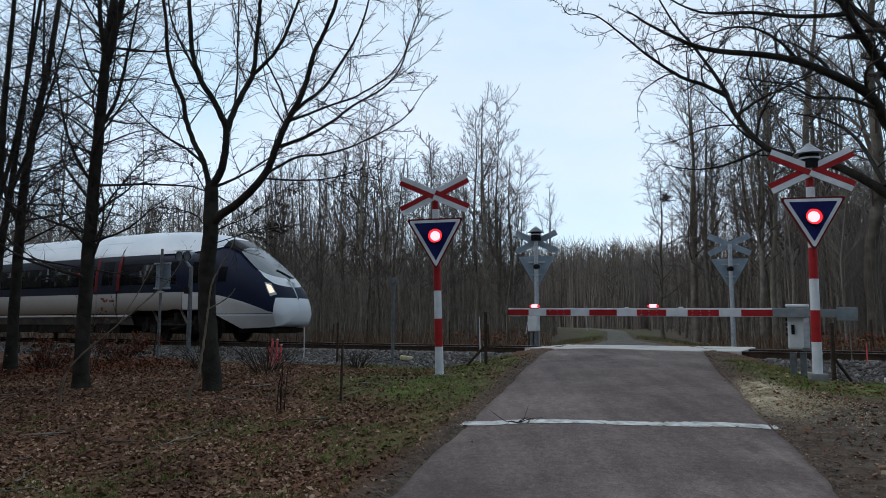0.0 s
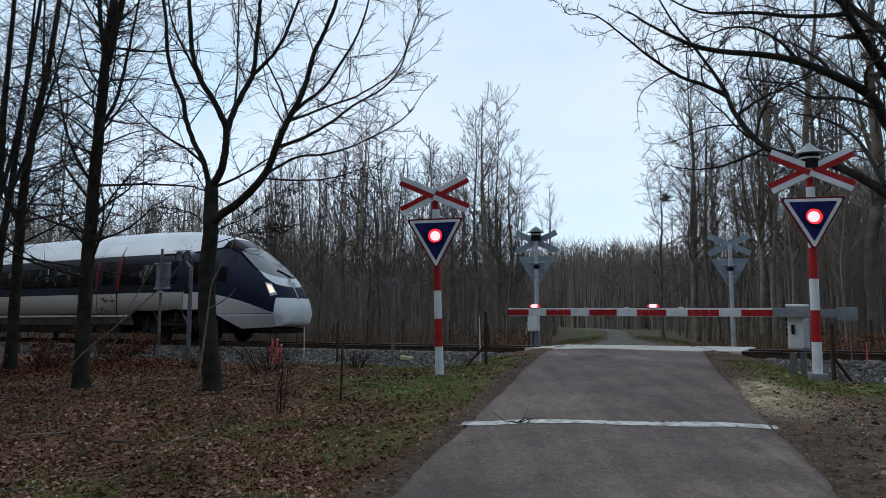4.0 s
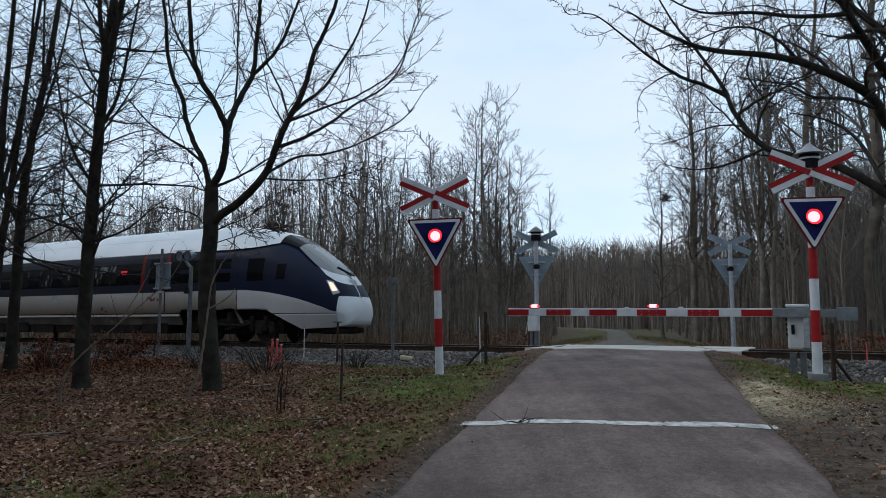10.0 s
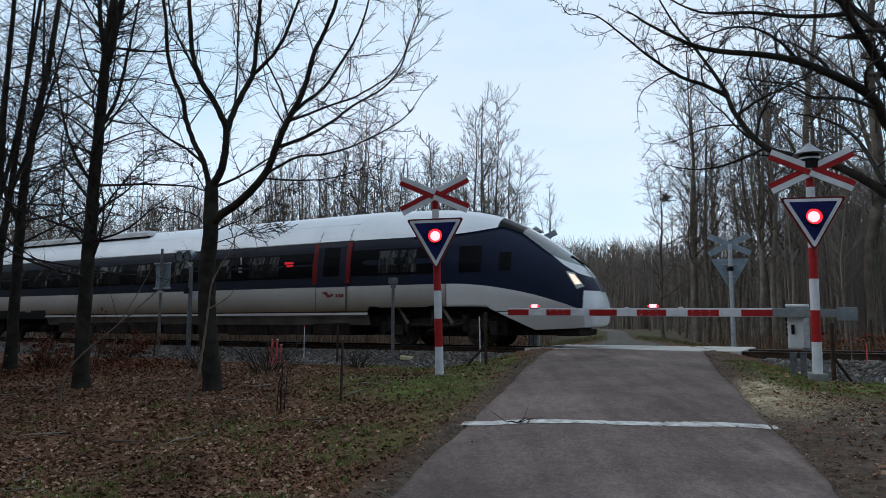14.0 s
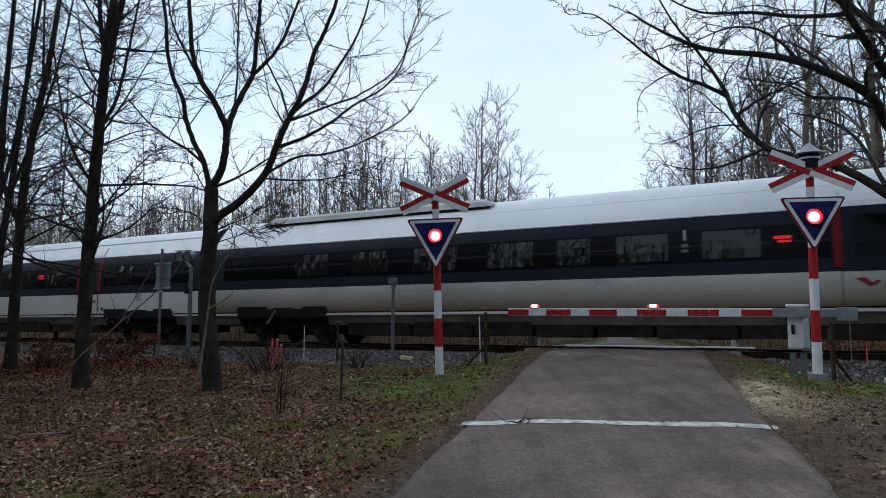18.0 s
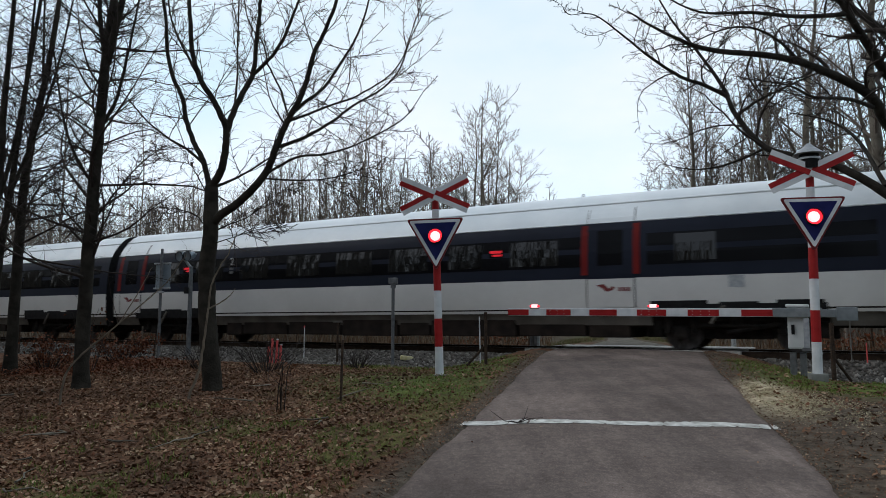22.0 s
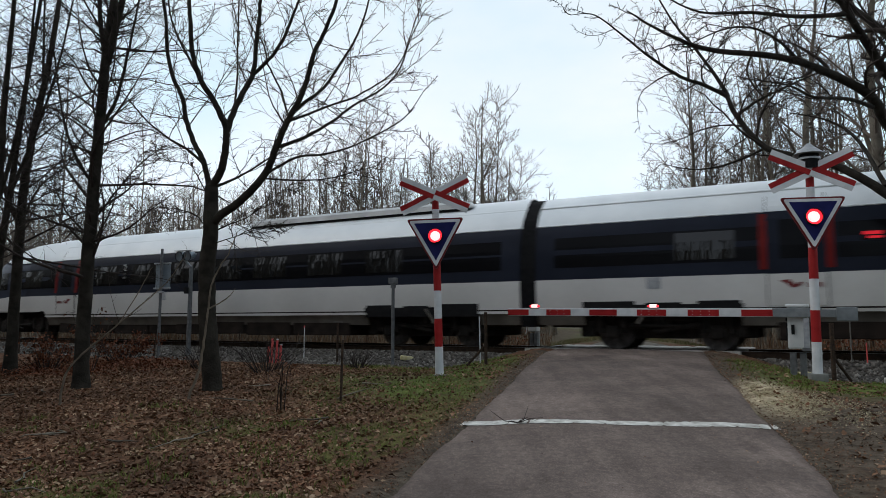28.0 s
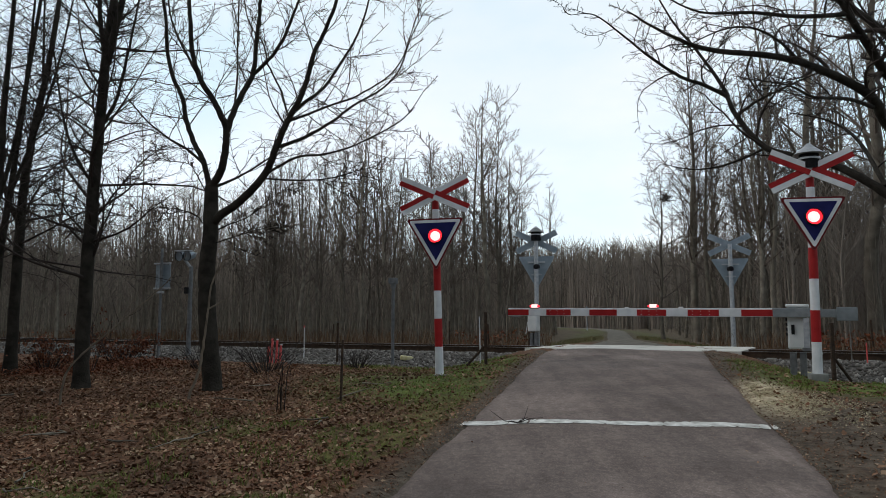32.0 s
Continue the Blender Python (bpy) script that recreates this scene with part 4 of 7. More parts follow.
def pane(parent, d0, d1, z0, z1, wide, material, name, label="", lift=0.006, cols=4, rows=3, sides=(-1, 1)):
    """A pane lying on the flank, slightly proud."""
    made = []
    for side in sides:
        verts, faces = [], []
        for i in range(cols + 1):
            for j in range(rows + 1):
                d, z = d0 + (d1 - d0) * i / cols, z0 + (z1 - z0) * j / rows
                verts.append((-d, side * (wide(d, z) + lift), z))
        m = rows + 1
        for i in range(cols):
            for j in range(rows):
                p = i * m + j
                q = (p, p + m, p + m + 1, p + 1)
                faces.append(q if side < 0 else q[::-1])
        n = len(verts)
        rim = [i * m for i in range(cols + 1)] + [cols * m + j for j in range(1, m)] + [i * m + rows for i in range(cols - 1, -1, -1)] + [j for j in range(rows - 1, 0, -1)]
        for k in rim:
            x, y, z = verts[k]
            verts.append((x, y - side * (lift + 0.01), z))
        for k in range(len(rim)):
            a, b = rim[k], rim[(k + 1) % len(rim)]
            q = (a, n + k, n + (k + 1) % len(rim), b)
            faces.append(q if side < 0 else q[::-1])
        made.append(part(name, mesh_of(name, verts, faces, material), material, parent, label))
    return made


WHEELS = []


def bogie(car, x, label="dark grimy bogie frame"):
    bg = part("bogie", bogie_mesh(), None, car, label)
    bg.matrix_basis = pose(x, 0, 0)
    for dx in (-1.2, 1.2):
        ws = part("wheelset", wheel_mesh(), None, bg, "steel wheels on their axle")
        ws.matrix_basis = pose(dx, 0, 0.43)
        WHEELS.append((ws, dx))
    return bg


CACHE = {}


def bogie_mesh():
    if "bogie" not in CACHE:
        bm = bmesh.new()
        for y in (-1.08, 1.08):
            box(bm, 0, y, 0.62, 3.3, 0.14, 0.24, 0.03)
            box(bm, 0, y, 0.74, 1.1, 0.16, 0.14, 0.03)
            for dx in (-1.2, 1.2):
                box(bm, dx, y, 0.43, 0.34, 0.2, 0.3, 0.05)
                rod(bm, (dx + 0.28, y * 1.06, 0.4), (dx + 0.28, y * 1.06, 0.86), 0.07, 0.07, 10)
                rod(bm, (dx - 0.28, y * 1.06, 0.4), (dx - 0.28, y * 1.06, 0.86), 0.09, 0.09, 10)
            rod(bm, (-0.2, y * 1.1, 0.42), (0.9, y * 1.1, 0.62), 0.05, 0.05, 8)
            rod(bm, (-0.75, y * 1.12, 0.58), (0.5, y * 1.12, 0.56), 0.045, 0.045, 8)
            rod(bm, (0, y * 1.02, 0.6), (0, y * 1.02, 1.0), 0.17, 0.17, 14)
            box(bm, -1.72, y * 0.98, 0.5, 0.2, 0.2, 0.36, 0.02)
            box(bm, 1.72, y * 0.98, 0.5, 0.2, 0.2, 0.36, 0.02)
        box(bm, 0, 0, 0.6, 0.6, 2.1, 0.2, 0.03)
        box(bm, 0, 0, 0.52, 1.45, 1.75, 0.5, 0.05)
        box(bm, 0, 0, 0.80, 3.6, 2.0, 0.16, 0.03)
        for dx in (-1.85, 1.85):
            box(bm, dx, 0, 0.55, 0.35, 1.9, 0.5, 0.03)
        me = bpy.data.meshes.new("bogie")
        bm.to_mesh(me)
        bm.free()
        me.materials.append(M["bogie"])
        CACHE["bogie"] = me
    return CACHE["bogie"]


def wheel_mesh():
    if "wheel" not in CACHE:
        bm = bmesh.new()
        rod(bm, (0, -1.0, 0), (0, 1.0, 0), 0.09, 0.09, 10)
        for s in (-1, 1):
            rod(bm, (0, s * 0.69, 0), (0, s * 0.82, 0), 0.43, 0.425, 28)
            rod(bm, (0, s * 0.66, 0), (0, s * 0.69, 0), 0.46, 0.46, 28)
            rod(bm, (0, s * 0.82, 0), (0, s * 0.86, 0), 0.16, 0.13, 14)
            for k in range(4):
                a = k * math.pi / 2
                rod(bm, (0.29 * math.cos(a), s * 0.815, 0.29 * math.sin(a)), (0.29 * math.cos(a), s * 0.835, 0.29 * math.sin(a)), 0.04, 0.04, 8)
        me = bpy.data.meshes.new("wheelset")
        bm.to_mesh(me)
        bm.free()
        me.materials.append(M["wheel"])
        CACHE["wheel"] = me
    return CACHE["wheel"]


def headlight(car, lit):
    """Slanting lamp glasses on both flanks of the nose, each with its lamp."""
    def quad(corners, side, lift):
        verts, faces = [], []
        for i in range(7):
            for j in range(5):
                u, w = i / 6, j / 4
                d, z = ((corners[0][k] * (1 - u) + corners[3][k] * u) * (1 - w) + (corners[1][k] * (1 - u) + corners[2][k] * u) * w for k in (0, 1))
                verts.append((-d, side * (nose_width(d, min(z, float(np.interp(d, *NOSE_TOP)) - 0.05)) + lift), z))
        for i in range(6):
            for j in range(4):
                p = i * 5 + j
                faces.append((p, p + 5, p + 6, p + 1))
        return verts, faces
    for side in (-1, 1):
        glass_ob = part("headlight", mesh_of("headlight", *quad(((0.92, 1.96), (0.74, 1.92), (0.47, 1.56), (0.62, 1.49)), side, 0.012), M["lampglass"]), None, car, "slanting headlight glass")
        part("lamp", mesh_of("lamp", *quad(((0.86, 1.91), (0.72, 1.86), (0.54, 1.63), (0.66, 1.60)), side, 0.018), M["head"] if lit else M["blank"]), None, glass_ob, "lit warm white lamp" if lit else "dark unlit lamp")


def straight(d, z):
    return half_width(z)


def flank(car, d0, d1, wide=straight, side="bodywhite"):
    """The plain length of a car's body from d0 to d1."""
    xs = sorted(set(np.linspace(d0, d1, 9)) | ({x for x in ARCH[0] if x > d0} if wide is nose_width else set()))
    lo = (lambda d: float(np.interp(d, *ARCH))) if wide is nose_width else (lambda d: 0.97)
    shell(xs, lo, lambda d: 1.69, 6, wide, M[side], "lower_panel", car, "light grey lower side panel")
    # sill and valance run between the bogies only
    ends = [(6.62, d1 - 4.75), (d1 - 1.2, d1)] if wide is nose_width else [(d0, 1.55), (5.2, d1 - 4.75), (d1 - 1.2, d1)]
    for a, b in ends:
        run = list(np.linspace(a, b, 7))
        shell(run, lambda d: 0.865, lambda d: 0.935, 1, wide, M["bodywhite"], "sill_stripe", car, "thin light sill stripe")
        shell(run, lambda d: 0.58, lambda d: 0.86, 3, lambda d, z: wide(d, z) - 0.07 - 0.25 * (0.86 - z), M["valance"], "valance", car, "grimy grey valance below the sill")
        shell(run, lambda d: 0.935, lambda d: 0.97, 1, lambda d, z: wide(d, z) - 0.02, M["under"], "groove", car)
    shell(xs, lambda d: 1.69, lambda d: 3.04, 12, wide, M["navy"], "window_band", car, "dark navy window band")
    roof_shell(xs, lambda d: 3.04, lambda d: float(np.interp(d, *NOSE_TOP)) if wide is nose_width else 3.96, wide, M["roofwhite"], "roof", car, "silver-white rounded roof", rings=12)
    for y in (-1, 1):
        for z, r in ((3.57, 0.035), (3.06, 0.018)):
            part("roof_rib", rodded((-d1, y * half_width(z), z), (-max(d0, 7.2 if wide is nose_width else 0), y * half_width(z), z), r, r, 8), M["roofwhite"], car, "raised rib along the roof")
    a, b = -d1 + 0.3, -d0 - 0.3
    part("floor_pan", boxed((a + b) / 2, 0, 0.70, b - a, 2.3, 0.34), M["under"], car, "dark underfloor")


def equipment(car, spans):
    rng = random.Random(int(spans[0] * 10))
    for a, b in zip(spans[::2], spans[1::2]):
        x = a
        while x < b - 0.5:
            w = min(rng.uniform(1.0, 2.6), b - x)
            part("equipment_box", boxed(-(x + w / 2), 0, 0.56 + rng.uniform(-0.03, 0.03), w - 0.08, 2.66 + rng.uniform(-0.1, 0.05), 0.56, 0.03), M["under"], car, "grimy underfloor equipment box")
            x += w


def windows(car, spans, blanks=()):
    for d0, d1 in spans:
        pane(car, d0, d1, 2.05, 2.68, straight, M["glass"], "window", "tinted window reflecting the forest", lift=0.008)
    for d0, d1 in blanks:
        pane(car, d0, d1, 1.98, 2.73, straight, M["blank"], "window_strip", "glossy black strip between the windows", lift=0.003, cols=2)


def train_door(car, d0, d1):
    dr = pane(car, d0, d1, 1.0, 3.42, straight, M["navy"], "door", "closed passenger door", lift=0.012, rows=9)
    for ob, side in zip(dr, (-1, 1)):
        pane(ob, d0, d1, 1.0, 1.68, straight, M["bodywhite"], "door_foot", "light grey door foot", lift=0.016, sides=(side,))
        pane(ob, d0, d1, 3.05, 3.42, straight, M["roofwhite"], "door_head", lift=0.016, sides=(side,))
        pane(ob, d0 + 0.26, d1 - 0.26, 2.0, 2.85, straight, M["blank"], "door_window", lift=0.018, sides=(side,))
        for a, b in ((d0 - 0.14, d0 + 0.02), (d1 - 0.02, d1 + 0.14)):
            pane(ob, a, b, 1.78, 3.0, straight, M["door"], "red_pillar", "red door pillar", lift=0.02, cols=1, rows=5, sides=(side,))
        for a in (d0 - 0.01, d1 - 0.005):
            pane(ob, a, a + 0.018, 1.0, 1.7, straight, M["under"], "door_seam", lift=0.019, cols=1, rows=2, sides=(side,))
            pane(ob, a, a + 0.018, 3.04, 3.42, straight, M["under"], "door_seam", lift=0.019, cols=1, rows=2, sides=(side,))
        mid = (d0 + d1) / 2
        # winged emblem as a plain shape
        bm = bmesh.new()
        w = straight(0, 1.45) + 0.022
        prism(bm, [(-mid + 0.02, 1.40), (-mid - 0.16, 1.56), (-mid - 0.34, 1.53), (-mid - 0.20, 1.46), (-mid - 0.10, 1.37)], side * w, side * (w - 0.01))
        prism(bm, [(-mid - 0.04, 1.42), (-mid + 0.03, 1.5), (-mid + 0.12, 1.48), (-mid + 0.05, 1.40)], side * w, side * (w - 0.01))
        part("emblem", bm, M["emblem"], ob, "dark red winged emblem")
        for k in range(3):
            part("lettering_bar", boxed(-mid + 0.23 + 0.1 * k, side * (w - 0.004), 1.43, 0.07, 0.012, 0.09), M["emblem"], ob, "dark red lettering bar")


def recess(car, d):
    """Black sheets on the side panels: shade of a bogie cut-out, uneven above."""
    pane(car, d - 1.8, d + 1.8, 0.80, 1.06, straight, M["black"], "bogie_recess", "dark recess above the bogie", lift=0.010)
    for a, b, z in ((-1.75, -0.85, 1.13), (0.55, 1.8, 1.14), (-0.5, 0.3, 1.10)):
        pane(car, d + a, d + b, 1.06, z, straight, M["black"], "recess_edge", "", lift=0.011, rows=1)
    for k in (-1, 1):
        part("recess_bracket", rodded((-d - 0.5, k * 1.5, 0.62), (-d - 0.2, k * 1.5, 1.02), 0.035, 0.03, 8), M["valance"], car, "grimy steel bracket at the recess")


def details(car, leds, digits, vents):
    for d in leds:
        for ob in pane(car, d - 0.2, d + 0.2, 2.32, 2.52, straight, M["blank"], "display", "black destination display", lift=0.008):
            side = -1 if ob.data.vertices[0].co.y < 0 else 1
            part("display_text", boxed(-d, side * (half_width(2.46) + 0.014), 2.46, 0.34, 0.008, 0.07), M["led"], ob, "glowing red destination text")
            part("display_text", boxed(-d + 0.04, side * (half_width(2.37) + 0.014), 2.37, 0.26, 0.008, 0.05), M["led"], ob, "glowing red destination text")
    for d, text in digits:
        for side in (-1, 1):
            cu = bpy.data.curves.new("class_number", "FONT")
            cu.body, cu.size, cu.extrude, cu.align_x = text, 0.34, 0.004, "CENTER"
            tmp = new("class_number", cu)
            me = bpy.data.meshes.new_from_object(tmp.evaluated_get(bpy.context.evaluated_depsgraph_get()))
            bpy.data.objects.remove(tmp)
            me.materials.clear()
            me.materials.append(M["white"])
            ob = part("class_number", me, None, car, "white class number")
            ob.matrix_basis = pose(-d, side * (half_width(2.55) + 0.012), 2.50, 90 + 3, 0, 0 if side < 0 else 180)
            for k in range(2):
                part("pictogram", boxed(-d, side * (half_width(2.3) + 0.008), 2.38 - 0.12 * k, 0.15, 0.01, 0.07), M["dull"], car, "small grey pictogram")
    for d in vents:
        pane(car, d - 0.16, d + 0.16, 1.42, 1.68, straight, M["zinc"], "vent", "grey vent grille", lift=0.008, cols=1, rows=2)


def roof_gear(car, d0, d1):
    """A long raised fairing on the roof."""
    bm = bmesh.new()
    prof = [(-0.95, 3.79), (-0.90, 3.94), (-0.7, 4.04), (0.7, 4.04), (0.90, 3.94), (0.95, 3.79)]
    rings = []
    for d, k in ((d0, 0.35), (d0 + 0.35, 1.0), (d1 - 0.35, 1.0), (d1, 0.35)):
        rings.append([bm.verts.new((-d, y * (0.9 + 0.1 * k), 3.79 + (z - 3.79) * k)) for y, z in prof])
    for a, b in zip(rings, rings[1:]):
        for i in range(len(prof) - 1):
            bm.faces.new((a[i], a[i + 1], b[i + 1], b[i]))
    for r in (rings[0], rings[-1]):
        bm.faces.new(r)
    bmesh.ops.recalc_face_normals(bm, faces=bm.faces)
    part("roof_fairing", bm, M["fairing"], car, "long grey roof fairing")
    # the fairing's shadow on the roof, built as a thin black box
    part("fairing_gap", boxed(-(d0 + d1) / 2, 0, 3.765, d1 - d0 - 0.2, 1.84, 0.07), M["black"], car, "dark shadow gap under the fairing")


def aerials(car, spots):
    for d in spots:
        part("aerial", rodded((-d, 0.0, 3.86), (-d, 0.0, 4.06), 0.04, 0.03, 8), M["zinc"], car, "short grey roof aerial")


def bellows(car, d):
    """Black folds between two cars, carried by this one, at d."""
    folds = []
    for k, (o, r) in enumerate(((-0.19, 0.0), (-0.12, 0.06), (-0.05, 0.0), (0.02, 0.06), (0.09, 0.0), (0.16, 0.06), (0.21, 0.0))):
        folds.append((d + o, r))
    verts, faces = [], []
    ring_z = [0.55, 1.0, 1.6, 2.2, 2.7, 3.0, 3.25, 3.45, 3.60, 3.76, 3.86]
    for x, r in folds:
        ring = [(-x, -half_width(z) - 0.02 + r, z) for z in ring_z] + [(-x, 0, 3.95 - r)] + [(-x, half_width(z) + 0.02 - r, z) for z in ring_z[::-1]]
        verts += ring
    m = 2 * len(ring_z) + 1
    for j in range(len(folds) - 1):
        for i in range(m - 1):
            p = j * m + i
            faces.append((p, p + m, p + m + 1, p + 1))
    part("bellows", mesh_of("bellows", verts, faces, M["black"]), None, car, "black rubber gangway bellows")
    part("gangway", boxed(-d, 0, 2.0, 0.44, 2.3, 2.7), M["black"], car)


def nose_shell(car, top, dirt):
    """The nose as one closed skin, cut into its parts along their outlines."""
    ds = np.concatenate([[TIP, 0.145, 0.152, 0.16, 0.17, 0.185], np.arange(0.20, 0.47, 0.0225), np.arange(0.47, 2.95, 0.031), np.linspace(2.95, 4.12, 26), np.linspace(4.165, 5.2, 12)])
    cuts = [0.4695, 0.4705, 0.6, 1.34, 2.15, 2.82, 2.95, 4.12]
    ds = np.sort(np.concatenate([[d for d in ds if min(abs(d - c) for c in cuts) > 0.008], cuts]))
    counts, grid = (6, 10, 14, 4, 22), []
    rings = sum(counts)
    bands = [b for b, n in enumerate(counts) for k in range(n)]
    bands = bands + bands[::-1]
    for d in ds:
        lines, zs = nose_lines(d), []
        for b, n in enumerate(counts):
            steps = np.arange(n) / n
            if b == 4:
                steps = np.sin(steps * math.pi / 2)
            zs += list(lines[b] + (lines[b + 1] - lines[b]) * steps)
        half = [(-d, -nose_width(d, z), z) for z in zs]
        grid.append(half + [(-d, 0.0, lines[-1])] + [(x, -y, z) for x, y, z in half[::-1]])
    m = 2 * rings + 1
    names = dict(chin=("nose_chin", "nosewhite", "light grey underside of the nose cone"), cone=("nose_cone", "nosewhite", "light grey rounded nose cone"), skirt=("skirt", "bodywhite", "light grey nose skirt"), flank=("lower_panel", "bodywhite", "light grey side panel sweeping down to the nose"),
                 flank_rear=("side_panel", dirt, "light grey side panel above the bogie"), navy=("window_band", "noseblue", "dark navy band sweeping over the cab"), sill=("screen_sill", "nosewhite", "light grey crescent below the windscreen"),
                 screen=("windscreen", "screen", "large raked windscreen reflecting the sky"), header=("screen_header", "blank", "dark header above the windscreen"), roof=("cab_roof", "roofwhite", "silver-white cab roof"))
    faces = {k: [] for k in names}
    for j in range(len(ds) - 1):
        for i in range(m - 1):
            faces[nose_region(bands[i], (ds[j] + ds[j + 1]) / 2)].append((j * m + i, (j + 1) * m + i, (j + 1) * m + i + 1, j * m + i + 1))
    faces["cone"].append(tuple(range(m)))
    # the chin closes the cone from below
    for j in range(len(ds) - 1):
        if ds[j] < 0.75:
            faces["chin"].append((j * m, j * m + m - 1, (j + 1) * m + m - 1, (j + 1) * m))
    flat = np.array([p for ring in grid for p in ring])
    for key, (name, material, label) in names.items():
        sides = [faces[key]] if "flank" not in key else [[f for f in faces[key] if f[0] % m < rings], [f for f in faces[key] if f[0] % m >= rings]]
        for fs in sides:
            used = sorted({v for f in fs for v in f})
            at = {v: n for n, v in enumerate(used)}
            smooth(part(name, mesh_of(name, flat[used], [[at[v] for v in f] for f in fs], M[material]), None, car, label))
    low = [d for d in ds if 0.75 <= d <= 2.4]
    me = mesh_of("belly", [(-d, y * nose_width(d, float(np.interp(d, *NOSE_LOW))), float(np.interp(d, *NOSE_LOW))) for d in low for y in (-1, 1)], [(2 * i, 2 * i + 2, 2 * i + 3, 2 * i + 1) for i in range(len(low) - 1)], M["under"])
    part("belly", me, None, car, "dark underside of the nose")


def end_car(label):
    """A driving car. Its nose tip is at x = 0, its tail at -END_LEN; z = 0 is the rail."""
    car = new("train_car")
    car.empty_display_size = 0.3
    tagged(car, label, "train car", "cars of the train")
    top = lambda d: float(np.interp(d, *NOSE_TOP))
    dirt = "bodywhite" if "rear" in label else "bodydirty"
    nose_shell(car, top, dirt)
    headlight(car, "rear" not in label)
    shell([0.49, 0.6, 0.8, 1.0, 1.3, 1.6, 2.0, 2.4, 2.7], lambda d: 0.925, lambda d: 0.945, 1, lambda d, z: nose_width(d, z) + 0.004, M["under"], "groove", car)
    shell([0.49, 0.6, 0.8, 1.0, 1.3, 1.6, 2.0, 2.4, 2.6], lambda d: 0.875, lambda d: 0.92, 1, lambda d, z: nose_width(d, z) + 0.006, M["roofwhite"], "sill_stripe", car, "thin light sill stripe")
    part("under_skirt", boxed(-1.35, 0, 0.40, 1.5, 1.5, 0.16, 0.05), M["under"], car, "dark lower skirt")
    part("coupler_cover", boxed(-1.0, 0, 0.40, 0.7, 1.1, 0.2, 0.06), M["under"], car, "dark coupler opening")
    part("wiper", rodded((-0.95, -0.25, top(0.95) + 0.02), (-0.65, 0.25, top(0.65) + 0.05), 0.025, 0.02, 8), M["black"], car, "black windscreen wiper")
    flank(car, 5.2, END_LEN - 0.2, nose_width, dirt)
    pane(car, 3.12, 3.75, 1.98, 2.70, nose_width, M["blank"], "cab_window", "dark cab side window")
    pane(car, 2.30, 2.62, 2.0, 2.5, nose_width, M["blank"], "cab_window", "small cab side window")
    pane(car, 4.12, 4.14, 1.1, 3.5, nose_width, M["under"], "panel_seam", lift=0.004, cols=1, rows=10)
    pane(car, 5.05, 6.25, 2.05, 2.68, nose_width, M["glass"], "window", "tinted window reflecting the forest", lift=0.010)
    train_door(car, 7.35, 8.45)
    a = END_LEN
    rest = [(17.41, 18.73), (19.6, 20.85), (21.7, 22.95)]
    if "rear" in label:
        windows(car, [(9.61, 10.87), (11.61, 12.87), (13.77, 15.02), (15.68, 16.88)] + rest, [(8.62, 25.95)])
        details(car, [9.22], [(11.22, "2")], [13.27])
    else:
        windows(car, [(9.96, 11.16), (11.92, 13.1), (13.76, 14.58), (15.23, 16.51)] + rest, [(8.62, 25.95)])
        details(car, [9.53], [(11.54, "1")], [13.5])
    pane(car, 4.45, 7.18, 1.98, 2.73, nose_width, M["blank"], "window_strip", "glossy black strip between the windows", lift=0.003, cols=8)
    bogie(car, -4.55)
    bogie(car, -(a - 3.2))
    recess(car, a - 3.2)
    equipment(car, (7.3, a - 5.6))
    part("wheel_well", boxed(-4.7, 0, 1.03, 4.0, 2.1, 0.4), M["black"], car, "dark well over the leading bogie")
    for d in (4.0, 5.4):
        part("well_bracket", rodded((-d, -1.2, 0.62), (-d - 0.35, -1.2, 1.08), 0.05, 0.04, 8), M["valance"], car, "grimy steel bracket in the well")
    aerials(car, (7.2, 9.4))
    roof_gear(car, a - 10.1, a - 1.85)
    return car


def middle_car(label, doors, wins, blanks, leds, digits, vents, gear, vents_top):
    """A middle car from x = 0 back to -MID_LEN, with bellows at both ends."""
    car = new("train_car")
    car.empty_display_size = 0.3
    tagged(car, label, "train car", "cars of the train")
    flank(car, 0.2, MID_LEN - 0.2)
    for d0, d1 in doors:
        train_door(car, d0, d1)
    windows(car, wins, blanks)
    details(car, leds, digits, vents)
    bogie(car, -3.4)
    bogie(car, -(MID_LEN - 3.2))
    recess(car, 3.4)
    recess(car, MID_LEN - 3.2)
    equipment(car, (5.7, MID_LEN - 5.6))
    if gear:
        roof_gear(car, *gear)
    aerials(car, vents_top)
    for d in (0.9, 1.35, 2.0):
        part("roof_vent", boxed(-d, -0.3, 3.90, 0.26, 0.3, 0.08, 0.02), M["dull"], car, "small dark roof vent")
    bellows(car, 0.0)
    bellows(car, MID_LEN)
    return car


